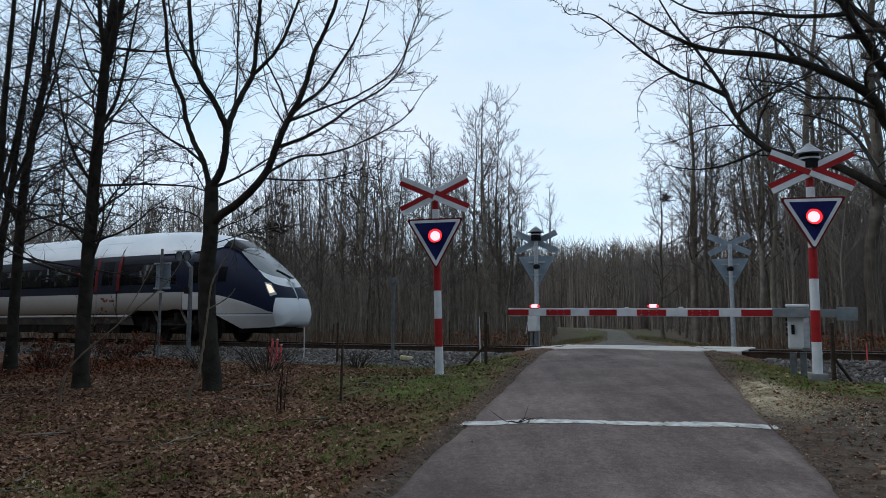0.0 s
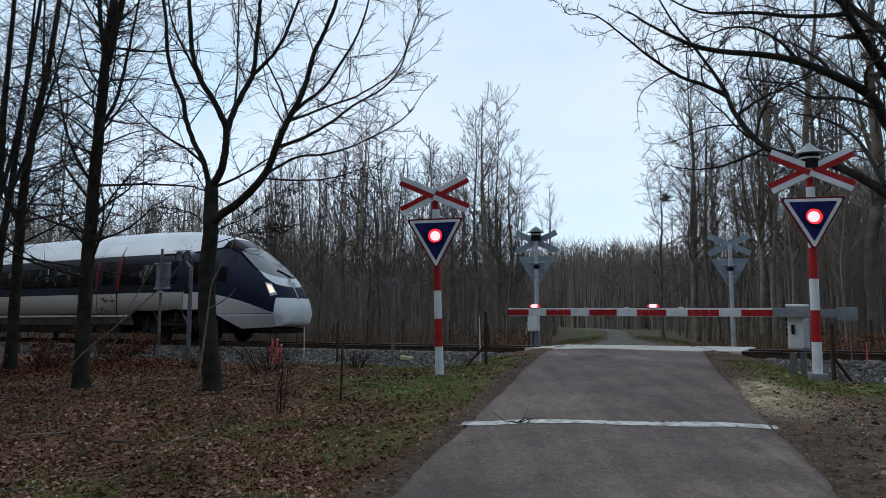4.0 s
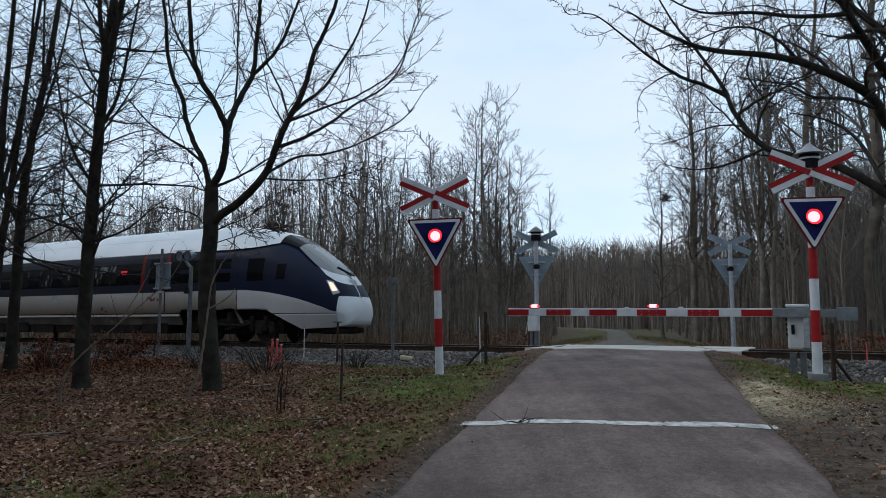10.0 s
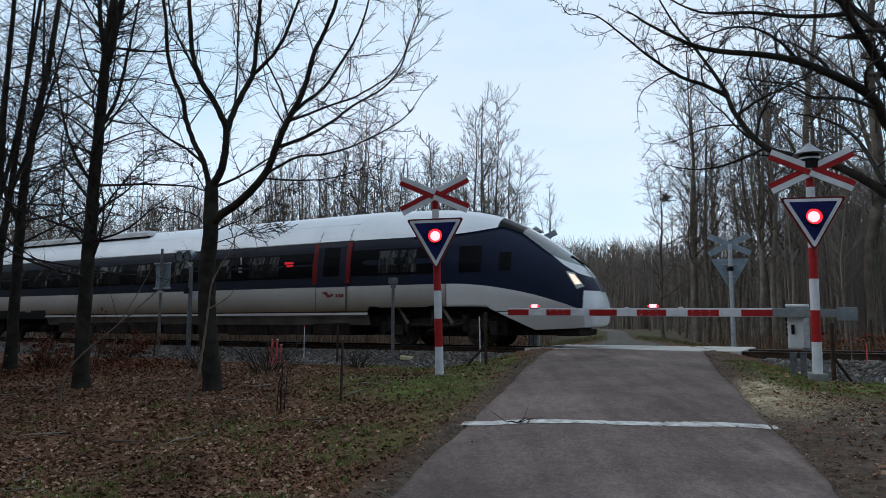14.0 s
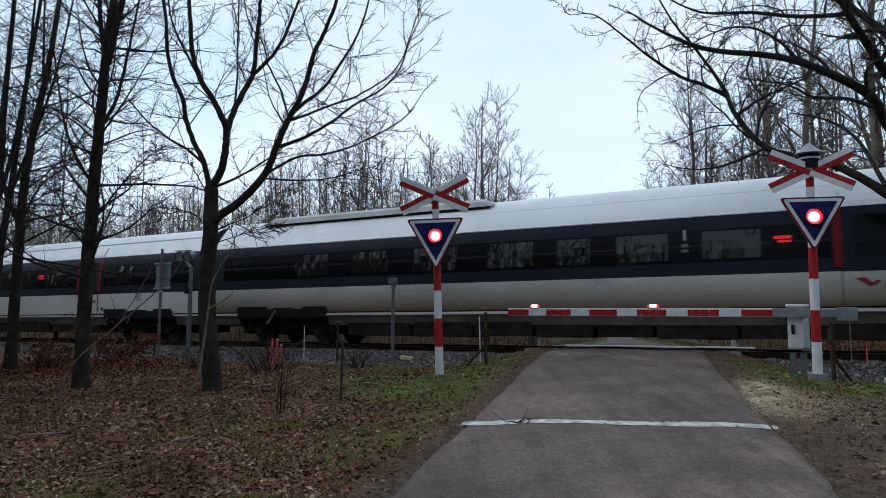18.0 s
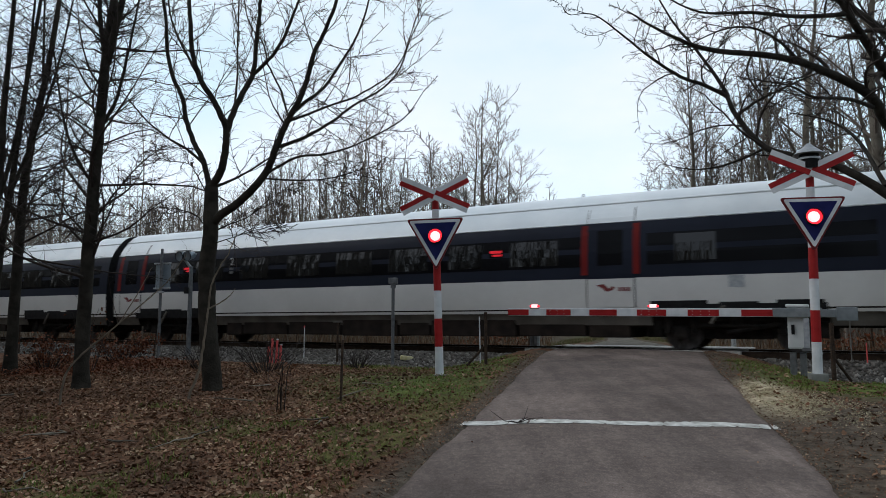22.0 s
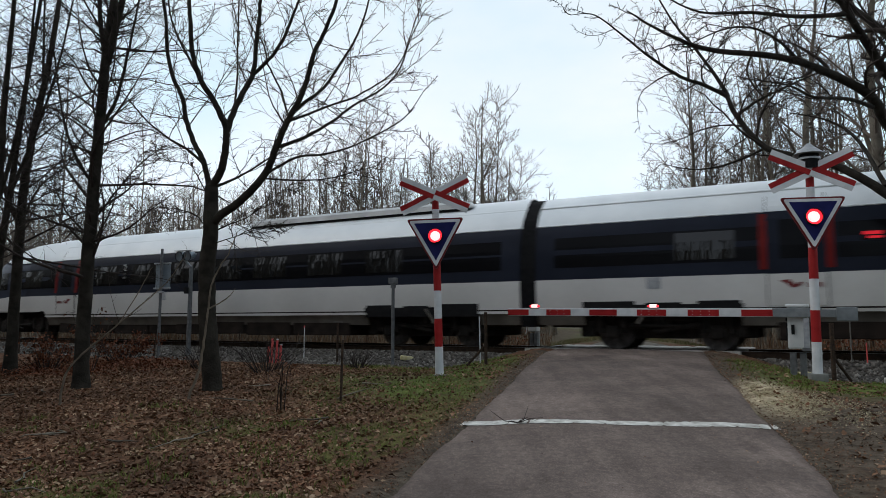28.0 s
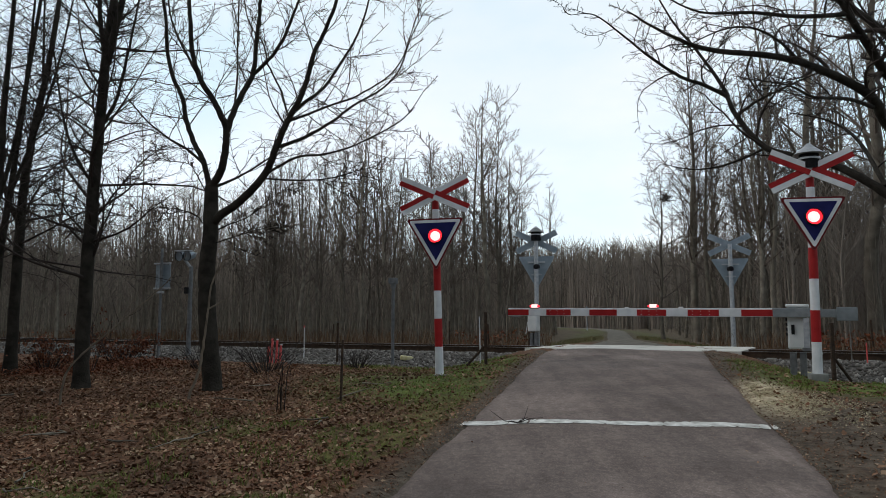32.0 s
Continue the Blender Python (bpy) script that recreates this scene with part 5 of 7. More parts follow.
def build_train():
    front = end_car("leading driving car with silver roof, navy band and sloping nose")
    rear = end_car("trailing driving car at the rear with silver roof and navy band")
    second = middle_car("middle car with silver roof, navy window band and red door pillars", [(5.55, 6.68), (22.75, 23.85)],
                        [(3.73, 4.62), (7.42, 8.70), (9.5, 10.5), (11.15, 12.40), (13.0, 14.26), (14.89, 16.15), (16.89, 18.09), (18.82, 20.1), (20.85, 22.1)], [(0.64, 5.25), (6.84, 22.55)],
                        [9.1, 20.47], [(18.46, "2")], [3.33], None, (7.2, 18.2))
    third = middle_car("middle car with silver roof fairing and navy window band", [(17.75, 18.9)],
                       [(2.3, 3.56), (4.2, 5.4), (6.0, 7.22), (8.02, 9.27), (10.0, 11.2), (12.0, 13.25), (14.0, 15.25), (19.53, 20.81)], [(0.66, 17.55), (19.02, 23.7)],
                       [16.92], [(13.6, "2")], [21.3], None, (9.0,))
    # the leading car is the most soiled along its sides
    for ob in list(front.children_recursive):
        if ob.name.split(".")[0] == "door_foot":
            ob.data.materials[0] = M["bodydirty"]
    return front, second, third, rear


# the nose tip's place along the track, second by second
NOSE_AT = [-15.2, -15.2, -15.19, -15.18, -15.18, -15.16, -15.13, -14.92, -14.48, -13.73, -12.68, -11.3, -9.56, -7.48, -5.01, -2.15, 1.12, 4.73, 8.66, 12.96, 17.68, 22.78, 28.21, 33.93, 40.02, 46.53, 53.47, 60.88, 68.8, 77.18, 85.87, 94.78, 103.87]


def nose_at(t):
    """The tip's place at t, on a smooth curve through the whole seconds."""
    i = min(max(int(t), 0), 31)
    a = t - i
    p = [NOSE_AT[max(0, i - 1)], NOSE_AT[i], NOSE_AT[i + 1], NOSE_AT[min(32, i + 2)] if i < 31 else 2 * NOSE_AT[32] - NOSE_AT[31]]
    return p[1] + 0.5 * a * (p[2] - p[0] + a * (2 * p[0] - 5 * p[1] + 4 * p[2] - p[3] + a * (3 * (p[1] - p[2]) + p[3] - p[0])))


# ---- trees ----
class Limbs:
    """Collects tapering limbs and turns them into one mesh of tubes."""

    def __init__(self):
        self.by = {}

    def add(self, pts, radii, sides):
        self.by.setdefault((len(pts), sides), []).append((pts, radii))

    def mesh(self, name, material):
        V, Q, base = [], [], 0
        for (n, k), items in self.by.items():
            P = np.array([[tuple(p) for p in pts] for pts, _ in items], float)
            R = np.array([r for _, r in items], float)
            tan = np.gradient(P, axis=1)
            tan /= np.linalg.norm(tan, axis=2, keepdims=True) + 1e-9
            ref = np.eye(3)[np.argmin(np.abs(tan).max(axis=1), axis=1)][:, None]
            u = np.cross(tan, np.broadcast_to(ref, tan.shape))
            u /= np.linalg.norm(u, axis=2, keepdims=True) + 1e-9
            w = np.cross(tan, u)
            a = np.arange(k) * 2 * np.pi / k
            ring = P[:, :, None] + R[:, :, None, None] * (u[:, :, None] * np.cos(a)[None, None, :, None] + w[:, :, None] * np.sin(a)[None, None, :, None])
            b = len(items)
            idx = base + np.arange(b * n * k).reshape(b, n, k)
            nxt = np.roll(idx, -1, axis=2)
            q = np.stack([idx[:, :-1], nxt[:, :-1], nxt[:, 1:], idx[:, 1:]], -1).reshape(-1, 4)
            V.append(ring.reshape(-1, 3))
            Q.append(q)
            base += b * n * k
        me = fast_mesh(name, np.concatenate(V), np.concatenate(Q), material)
        me.polygons.foreach_set("use_smooth", [True] * len(me.polygons))
        return me


def resample(pts, n):
    """n + 1 points along a smooth curve through a few."""
    pts = [Vector(p) for p in pts]
    out = []
    for i in range(n + 1):
        t = i / n * (len(pts) - 1)
        j = min(int(t), len(pts) - 2)
        a = t - j
        p0, p1, p2, p3 = pts[max(0, j - 1)], pts[j], pts[j + 1], pts[min(len(pts) - 1, j + 2)]
        out.append(p1 + (p2 - p0) * (0.5 * a) + (2 * p0 - 5 * p1 + 4 * p2 - p3) * (0.5 * a * a) + (3 * (p1 - p2) + p3 - p0) * (0.5 * a * a * a))
    return out


def side_dir(d, ang, az):
    ref = Vector((0, 0, 1)) if abs(d.z) < 0.95 else Vector((1, 0, 0))
    u = d.cross(ref).normalized()
    w = d.cross(u)
    return (d * math.cos(ang) + (u * math.cos(az) + w * math.sin(az)) * math.sin(ang)).normalized()


def sprout(lim, rng, pts, radii, level, spec, full=False, flat=False):
    """Children along a limb, and theirs: each bends one way as it grows, and trembles on the way."""
    if level >= len(spec):
        return
    count, lo, hi, ang, ratio, thin, wig, up, segs, sides, minr = spec[level]
    total = sum((pts[i + 1] - pts[i]).length for i in range(len(pts) - 1))
    count = max(1, round(count * rng.uniform(0.75, 1.25)))
    az = rng.uniform(0, 6.28)
    for c in range(count):
        t = lo + (hi - lo) * (c + rng.random()) / count
        x = t * (len(pts) - 1)
        i = min(int(x), len(pts) - 2)
        a = x - i
        p = pts[i].lerp(pts[i + 1], a)
        r = radii[i] * (1 - a) + radii[i + 1] * a
        az += 2.4 + rng.uniform(-0.8, 0.8)
        if flat and level:
            az = math.pi * (c % 2) + rng.gauss(0, 0.75)
        d = side_dir((pts[i + 1] - pts[i]).normalized(), radians(ang) * rng.uniform(0.55, 1.4), az)
        L = total * ratio * (0.3 + 0.95 * rng.random() ** 1.3) * (1.15 - 0.75 * t) * (min(1.0, 0.45 + 1.7 * t) * 1.2 if full and level == 0 else 1.0)
        r0 = max(minr, min(r * 0.75, r * thin * rng.uniform(0.8, 1.2)))
        q, rr = [p], [r0]
        bend = Vector((rng.gauss(0, wig), rng.gauss(0, wig), rng.gauss(0, wig * 0.6) + up))
        for s in range(segs):
            if s == segs // 2:
                bend = bend * 0.3 + Vector((rng.gauss(0, wig), rng.gauss(0, wig), rng.gauss(0, wig * 0.6) + up * 0.5))
            d = (d + bend + Vector((rng.gauss(0, wig), rng.gauss(0, wig), rng.gauss(0, wig))) * 0.8).normalized()
            p = p + d * (L / segs)
            q.append(p)
            rr.append(max(minr * 0.5, r0 * (1 - 0.85 * (s + 1) / segs)))
        lim.add(q, rr, sides)
        sprout(lim, rng, q, rr, level + 1, spec, False, flat)


def radii_along(n, r0, r1, flare=0.0):
    return [r0 + (r1 - r0) * i / n + flare * max(0, 1 - i / n * 9) ** 2 for i in range(n + 1)]


def tree_thing(name, m, trunk, crown, bark, twig, label, category="tree", group=""):
    ob = empty(name, m, label, category, group)
    part("trunk", trunk.mesh("trunk", bark), None, ob, "")
    part("crown", crown.mesh("crown", twig), None, ob, "bare twigs without leaves")
    return ob


def hero(m, stems, spec, seed, label, bark="bark"):
    """A near tree: stems are (control points, thick at foot, thin at end, flare, bare share); twigs grow by spec."""
    rng = random.Random(seed)
    trunk, crown = Limbs(), Limbs()
    for pts, r0, r1, flare, bare in stems:
        n = 6 * (len(pts) - 1)
        q = resample(pts, n)
        q = [p + Vector((rng.gauss(0, 0.004), rng.gauss(0, 0.004), 0)) for p in q]
        rr = radii_along(n, r0, r1, flare)
        trunk.add(q, rr, 12)
        k = int(bare * n)
        sprout(crown, rng, q[k:], rr[k:], 0, spec, False, spec is not OAK)
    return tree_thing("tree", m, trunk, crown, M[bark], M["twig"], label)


# count, from, to, angle, length ratio, thickness ratio, wiggle, rise, segments, sides, least radius
TWIGS = [(13, 0.05, 1.0, 50, 0.46, 0.26, 0.075, 0.025, 9, 5, 0.009),
         (8, 0.08, 1.0, 44, 0.50, 0.5, 0.075, 0.012, 6, 4, 0.0058),
         (4, 0.12, 1.0, 42, 0.55, 0.6, 0.08, 0.01, 4, 3, 0.0036)]
SLIM = [(40, 0.0, 0.98, 62, 0.38, 0.26, 0.085, 0.045, 9, 4, 0.009),
        (9, 0.08, 1.0, 46, 0.46, 0.5, 0.085, 0.012, 6, 3, 0.0046),
        (4, 0.12, 1.0, 42, 0.50, 0.6, 0.085, 0.01, 4, 3, 0.0042)]
OAK = [(15, 0.06, 1.0, 54, 0.40, 0.46, 0.15, 0.035, 9, 5, 0.010),
       (9, 0.10, 1.0, 52, 0.46, 0.5, 0.15, 0.02, 7, 4, 0.0062),
       (6, 0.15, 1.0, 46, 0.45, 0.6, 0.16, 0.015, 4, 3, 0.004)]


SAPLING = [(5, 0.2, 1, 45, 0.4, 0.5, 0.1, 0.02, 4, 3, 0.003), (4, 0.2, 1, 40, 0.4, 0.5, 0.1, 0, 3, 3, 0.002)]


def build_near_trees():
    """Each tree's limbs by a few points from its foot: x to the side, y in depth, z up."""
    stems = []
    stems.append(([(-0.00, 0.00, -0.23), (-0.04, 0.00, 0.26), (-0.12, 0.00, 0.95), (-0.18, 0.00, 1.75), (-0.19, 0.00, 2.23), (-0.15, 0.00, 2.70), (-0.16, 0.00, 3.12), (-0.16, 0.00, 3.60)], 0.175, 0.118, 0.17, 0.93))
    stems.append(([(-0.16, 0.00, 3.60), (0.03, -0.10, 3.86), (0.11, -0.15, 4.19), (0.14, -0.20, 4.56), (0.06, -0.25, 4.82), (-0.09, -0.30, 5.12), (-0.30, -0.40, 5.47), (-0.42, -0.50, 5.95), (-0.43, -0.60, 6.39), (-0.48, -0.60, 6.95), (-0.55, -0.60, 7.80)], 0.0722, 0.028, 0, 0.3))
    stems.append(([(-0.18, 0.00, 3.50), (-0.29, 0.10, 3.86), (-0.38, 0.10, 4.15), (-0.59, 0.20, 4.49), (-0.78, 0.30, 4.95), (-0.87, 0.35, 5.33), (-1.09, 0.40, 5.79), (-1.24, 0.45, 6.33), (-1.30, 0.50, 6.88), (-1.39, 0.55, 7.36), (-1.47, 0.60, 8.31)], 0.0541, 0.0256, 0, 0.2))
    stems.append(([(0.14, -0.20, 4.56), (0.23, -0.10, 4.97), (0.36, 0.00, 5.36), (0.50, 0.10, 5.72), (0.51, 0.20, 6.23), (0.55, 0.20, 6.75), (0.57, 0.20, 7.19), (0.59, 0.20, 8.10)], 0.0574, 0.0256, 0, 0.15))
    stems.append(([(0.51, 0.10, 5.72), (0.89, -0.10, 6.00), (1.15, -0.20, 6.36), (1.30, -0.30, 6.67), (1.44, -0.40, 6.98), (1.62, -0.50, 7.71)], 0.0344, 0.0176, 0, 0.1))
    stems.append(([(0.21, 0.00, 5.07), (0.12, 0.40, 5.79), (0.05, 0.60, 6.62), (0.05, 0.60, 7.38), (0.03, 0.70, 8.13)], 0.0213, 0.0096, 0, 0.1))
    stems.append(([(-0.34, 0.10, 4.04), (-0.82, 0.50, 4.42), (-1.31, 0.80, 4.72), (-1.85, 1.00, 5.16), (-2.34, 1.20, 5.69), (-2.80, 1.40, 6.15)], 0.0279, 0.0064, 0, 0.1))
    stems.append(([(-0.34, -0.40, 5.54), (-0.78, 0.00, 6.22), (-1.03, 0.20, 6.67), (-1.23, 0.40, 7.21), (-1.36, 0.50, 8.03)], 0.0246, 0.012, 0, 0.1))
    stems.append(([(-0.13, 0.00, 2.91), (0.05, -0.10, 3.07), (0.32, -0.20, 3.22), (0.66, -0.40, 3.45), (0.95, -0.50, 3.77), (1.12, -0.60, 4.15), (1.33, -0.70, 4.59), (1.57, -0.80, 4.99), (1.69, -0.80, 5.36), (1.80, -0.90, 5.72), (1.96, -0.90, 6.06), (2.19, -1.00, 6.62), (2.38, -1.00, 7.37)], 0.082, 0.024, 0, 0.3))
    stems.append(([(1.44, -0.74, 4.76), (1.68, -0.70, 4.98), (1.91, -0.50, 5.26), (2.20, -0.30, 5.82), (2.43, 0.00, 6.44), (2.61, 0.20, 7.19), (2.71, 0.20, 7.79)], 0.0328, 0.0128, 0, 0.1))
    stems.append(([(1.17, -0.60, 4.18), (1.57, -0.40, 4.40), (2.00, -0.20, 4.73), (2.38, 0.00, 5.11), (2.84, 0.20, 5.46), (3.19, 0.30, 5.90), (3.39, 0.40, 6.54), (3.68, 0.40, 7.14)], 0.0328, 0.0056, 0, 0.1))
    stems.append(([(0.95, -0.50, 3.73), (1.53, -0.80, 3.95), (2.01, -1.00, 3.95), (2.47, -1.10, 4.05), (2.88, -1.20, 4.22), (3.35, -1.20, 4.50), (3.72, -1.30, 4.99)], 0.0246, 0.0048, 0, 0.15))
    stems.append(([(0.88, -0.50, 3.65), (1.39, -0.10, 3.70), (1.88, 0.20, 3.79), (2.38, 0.40, 3.97), (2.89, 0.60, 4.16)], 0.018, 0.004, 0, 0.15))
    stems.append(([(1.35, -0.70, 4.62), (1.10, -0.20, 5.29), (0.78, 0.10, 5.90), (0.61, 0.30, 6.42), (0.29, 0.50, 6.88), (0.13, 0.60, 7.54)], 0.0197, 0.008, 0, 0.1))
    stems.append(([(1.34, -0.70, 4.60), (1.66, -0.70, 4.72), (2.04, -0.50, 4.95), (2.48, -0.30, 5.19), (3.13, 0.10, 5.83), (3.47, 0.20, 6.75), (3.68, 0.30, 7.54)], 0.0246, 0.0056, 0, 0.1))
    stems.append(([(-0.13, 0.00, 3.59), (0.05, 0.30, 3.76), (0.27, 0.50, 3.94), (0.61, 0.80, 4.28), (1.07, 1.00, 4.70), (1.63, 1.20, 4.91)], 0.0279, 0.0048, 0, 0.2))
    stems.append(([(-0.13, 0.00, 2.77), (0.04, 0.40, 2.97), (0.28, 0.80, 3.17), (0.68, 0.90, 3.55), (1.02, 1.00, 3.80)], 0.0164, 0.004, 0, 0.15))
    stems.append(([(-0.21, 0.00, 2.84), (-0.53, 0.30, 3.13), (-0.92, 0.50, 3.27), (-1.32, 0.60, 3.32), (-1.90, 0.80, 3.24)], 0.0131, 0.0032, 0, 0.15))
    stems.append(([(-0.27, 0.00, 3.53), (-0.34, -0.30, 3.78), (-0.44, -0.40, 3.93), (-0.77, -0.50, 3.97), (-1.13, -0.60, 4.11)], 0.0115, 0.0032, 0, 0.15))
    stems.append(([(-0.10, 0.00, 2.57), (0.45, -0.50, 2.64), (0.98, -0.80, 2.73), (1.41, -1.00, 2.63)], 0.00984, 0.0032, 0, 0.2))
    b = spot(-4.00, 12.5)
    hero(pose(b.x, b.y, b.z), stems, TWIGS, 11, "forked young beech without leaves beside the road verge", "bark")
    stems = []
    stems.append(([(0.00, 0.00, -0.10), (0.05, 0.00, 0.11), (0.16, 0.00, 0.40), (0.23, 0.00, 0.82), (0.29, 0.00, 1.45), (0.33, 0.00, 1.81), (0.45, 0.00, 2.10), (0.59, 0.00, 2.33), (0.72, 0.00, 2.67)], 0.027, 0.006, 0.01, 0.7))
    stems.append(([(0.29, 0.00, 1.43), (0.50, 0.00, 1.54), (0.64, 0.00, 1.65), (0.71, 0.00, 1.76)], 0.013, 0.004, 0, 0.8))
    b = spot(-4.04, 11.32)
    hero(pose(b.x, b.y, b.z), stems, SAPLING, 5, "thin pale sapling leaning beside the beech", "bark_pale")
    stems = []
    stems.append(([(0.00, 0.00, -0.10), (0.07, 0.00, 0.46), (0.28, 0.00, 0.78), (0.75, 0.00, 1.19), (1.22, 0.10, 1.64), (1.61, 0.20, 2.05), (1.88, 0.20, 2.48)], 0.020, 0.005, 0.005, 0.35))
    stems.append(([(0.89, 0.00, 1.31), (1.18, 0.10, 1.88), (1.36, 0.10, 2.26)], 0.009, 0.004, 0, 0.3))
    b = spot(-6.20, 11.6)
    hero(pose(b.x, b.y, b.z), stems, SAPLING, 6, "thin pale sapling bent over towards the track", "bark_pale")
    stems = []
    stems.append(([(-0.02, 0.0, -0.15), (-0.04, 0.00, 0.92), (-0.02, 0.00, 2.50), (0.03, 0.00, 4.11), (0.03, 0.10, 5.24), (0.09, 0.10, 6.59), (0.16, 0.20, 8.03), (0.18, 0.30, 10.61)], 0.138, 0.06, 0.08, 0.26))
    stems.append(([(0.09, 0.10, 6.2), (0.26, 0.00, 6.8), (0.46, -0.10, 7.5), (0.75, -0.20, 8.9)], 0.085, 0.04, 0, 0.1))
    stems.append(([(0.08, 0.10, 6.37), (-0.22, 0.40, 7.18), (-0.46, 0.70, 8.53), (-0.72, 0.90, 10.39)], 0.06, 0.018, 0, 0.1))
    stems.append(([(0.00, 0.10, 4.91), (0.21, 0.30, 5.53), (0.30, 0.50, 6.52), (0.47, 0.60, 7.99), (0.54, 0.60, 9.21)], 0.04, 0.01, 0, 0.1))
    stems.append(([(0.01, 0.00, 3.78), (-0.29, -0.20, 4.39), (-0.49, -0.30, 5.12), (-0.72, -0.30, 6.32)], 0.035, 0.01, 0, 0.1))
    stems.append(([(-0.00, 0.00, 3.03), (0.30, 0.30, 3.73), (0.72, 0.40, 4.31), (1.11, 0.50, 4.67)], 0.022, 0.005, 0, 0.1))
    stems.append(([(-0.01, 0.00, 2.82), (-0.55, 0.20, 3.28), (-1.02, 0.40, 3.97)], 0.022, 0.005, 0, 0.1))
    b = spot(-6.62, 13.15)
    hero(pose(b.x, b.y, b.z), stems, SLIM, 21, "tall slim tree with a dark trunk and fine bare twigs", "bark")
    stems = []
    stems.append(([(-0.02, 0.0, -0.15), (0.00, 0.00, 1.28), (0.01, 0.00, 3.08), (0.05, 0.00, 4.39), (0.21, 0.00, 5.72), (0.37, 0.10, 7.12), (0.49, 0.20, 8.83), (0.68, 0.20, 11.42)], 0.128, 0.04, 0.08, 0.26))
    stems.append(([(0.02, 0.00, 3.34), (-0.53, 0.20, 4.30), (-0.88, 0.30, 6.08), (-1.15, 0.40, 8.07), (-1.30, 0.40, 10.37)], 0.055, 0.014, 0, 0.15))
    stems.append(([(0.15, 0.00, 5.32), (0.11, 0.40, 6.39), (-0.07, 0.60, 8.16), (-0.15, 0.60, 10.48)], 0.045, 0.014, 0, 0.1))
    stems.append(([(0.02, 0.00, 3.34), (0.11, 0.50, 4.36), (0.64, 0.70, 4.95), (0.95, 0.80, 5.81)], 0.03, 0.007, 0, 0.1))
    b = spot(-9.68, 16.0)
    hero(pose(b.x, b.y, b.z), stems, SLIM, 22, "tall dark tree with several ascending stems", "bark")
    stems = []
    stems.append(([(0.01, 0.0, -0.15), (-0.08, 0.00, 2.05), (0.04, 0.00, 4.17), (0.04, 0.00, 5.47), (0.02, 0.10, 6.85), (0.00, 0.20, 8.74)], 0.088, 0.03, 0.06, 0.2))
    stems.append(([(-0.01, 0.00, 3.31), (0.15, 0.20, 4.65), (0.23, 0.30, 5.91), (0.25, 0.40, 7.44), (0.27, 0.40, 8.85)], 0.045, 0.012, 0, 0.1))
    b = spot(-8.34, 13.0)
    hero(pose(b.x, b.y, b.z), stems, SLIM, 23, "slim dark tree with fine hanging twigs", "bark")
    stems = []
    stems.append(([(0.00, 0.0, -0.15), (0.05, 0.00, 2.2), (0.16, 0.10, 4.2), (0.34, 0.10, 6.3), (0.52, 0.20, 8.6)], 0.085, 0.03, 0.05, 0.3))
    stems.append(([(0.14, 0.10, 3.9), (0.42, 0.30, 5.1), (0.78, 0.40, 6.6), (1.02, 0.50, 8.4)], 0.04, 0.014, 0, 0.1))
    b = spot(-9.15, 14.4)
    hero(pose(b.x, b.y, b.z), stems, SLIM, 27, "slim dark tree with two ascending stems", "bark")
    stems = []
    stems.append(([(0.00, 0.0, -0.15), (-0.05, 0.00, 2.12), (-0.06, 0.00, 4.49), (-0.04, 0.00, 6.93), (-0.12, 0.10, 9.47), (-0.21, 0.20, 11.75)], 0.06, 0.02, 0.04, 0.2))
    b = spot(-18.5, 34.0)
    hero(pose(b.x, b.y, b.z) @ Matrix.Scale(1.2, 4), stems, SLIM, 24, "tall slim tree deeper in the wood", "bark_far")
    stems = []
    stems.append(([(0.00, 0.0, -0.15), (-0.17, 0.00, 1.93), (-0.16, 0.00, 3.96), (-0.12, 0.00, 6.56), (-0.36, 0.10, 8.91)], 0.045, 0.012, 0.03, 0.25))
    b = spot(-14.5, 34.0)
    hero(pose(b.x, b.y, b.z) @ Matrix.Scale(1.3, 4), stems, SLIM, 25, "slim young tree beyond the track", "bark_far")
    stems = []
    stems.append(([(0.04, 0.0, -0.15), (0.10, 0.00, 1.22), (0.15, 0.00, 2.70), (0.12, 0.00, 4.55), (0.05, 0.10, 6.49), (0.15, 0.10, 8.82)], 0.34, 0.12, 0.2, 0.75))
    stems.append(([(0.14, 0.00, 4.00), (-0.61, -0.30, 4.85), (-1.08, -0.60, 5.26), (-2.12, -1.00, 5.57), (-3.11, -1.40, 5.67), (-4.45, -1.80, 5.64), (-5.22, -2.00, 5.83), (-5.91, -2.20, 6.13)], 0.115, 0.01, 0, 0.25))
    stems.append(([(0.14, 0.00, 3.02), (-0.38, 0.20, 3.57), (-0.80, 0.50, 4.02), (-1.28, 0.80, 4.35), (-2.17, 1.20, 4.72), (-2.65, 1.50, 5.53), (-2.83, 1.60, 6.11), (-3.21, 1.80, 6.91), (-3.79, 2.00, 7.87), (-4.24, 2.00, 8.72)], 0.1, 0.012, 0, 0.35))
    stems.append(([(-2.74, 1.60, 5.94), (-3.25, 1.50, 6.15), (-3.90, 1.30, 6.30), (-4.57, 1.10, 6.65), (-5.09, 1.00, 7.02), (-5.74, 0.90, 7.46), (-6.26, 0.80, 7.42)], 0.048, 0.006, 0, 0.1))
    stems.append(([(-2.62, 1.50, 5.50), (-2.41, 1.00, 5.65), (-1.89, 0.60, 5.87), (-1.53, 0.20, 5.98)], 0.034, 0.012, 0, 0.1))
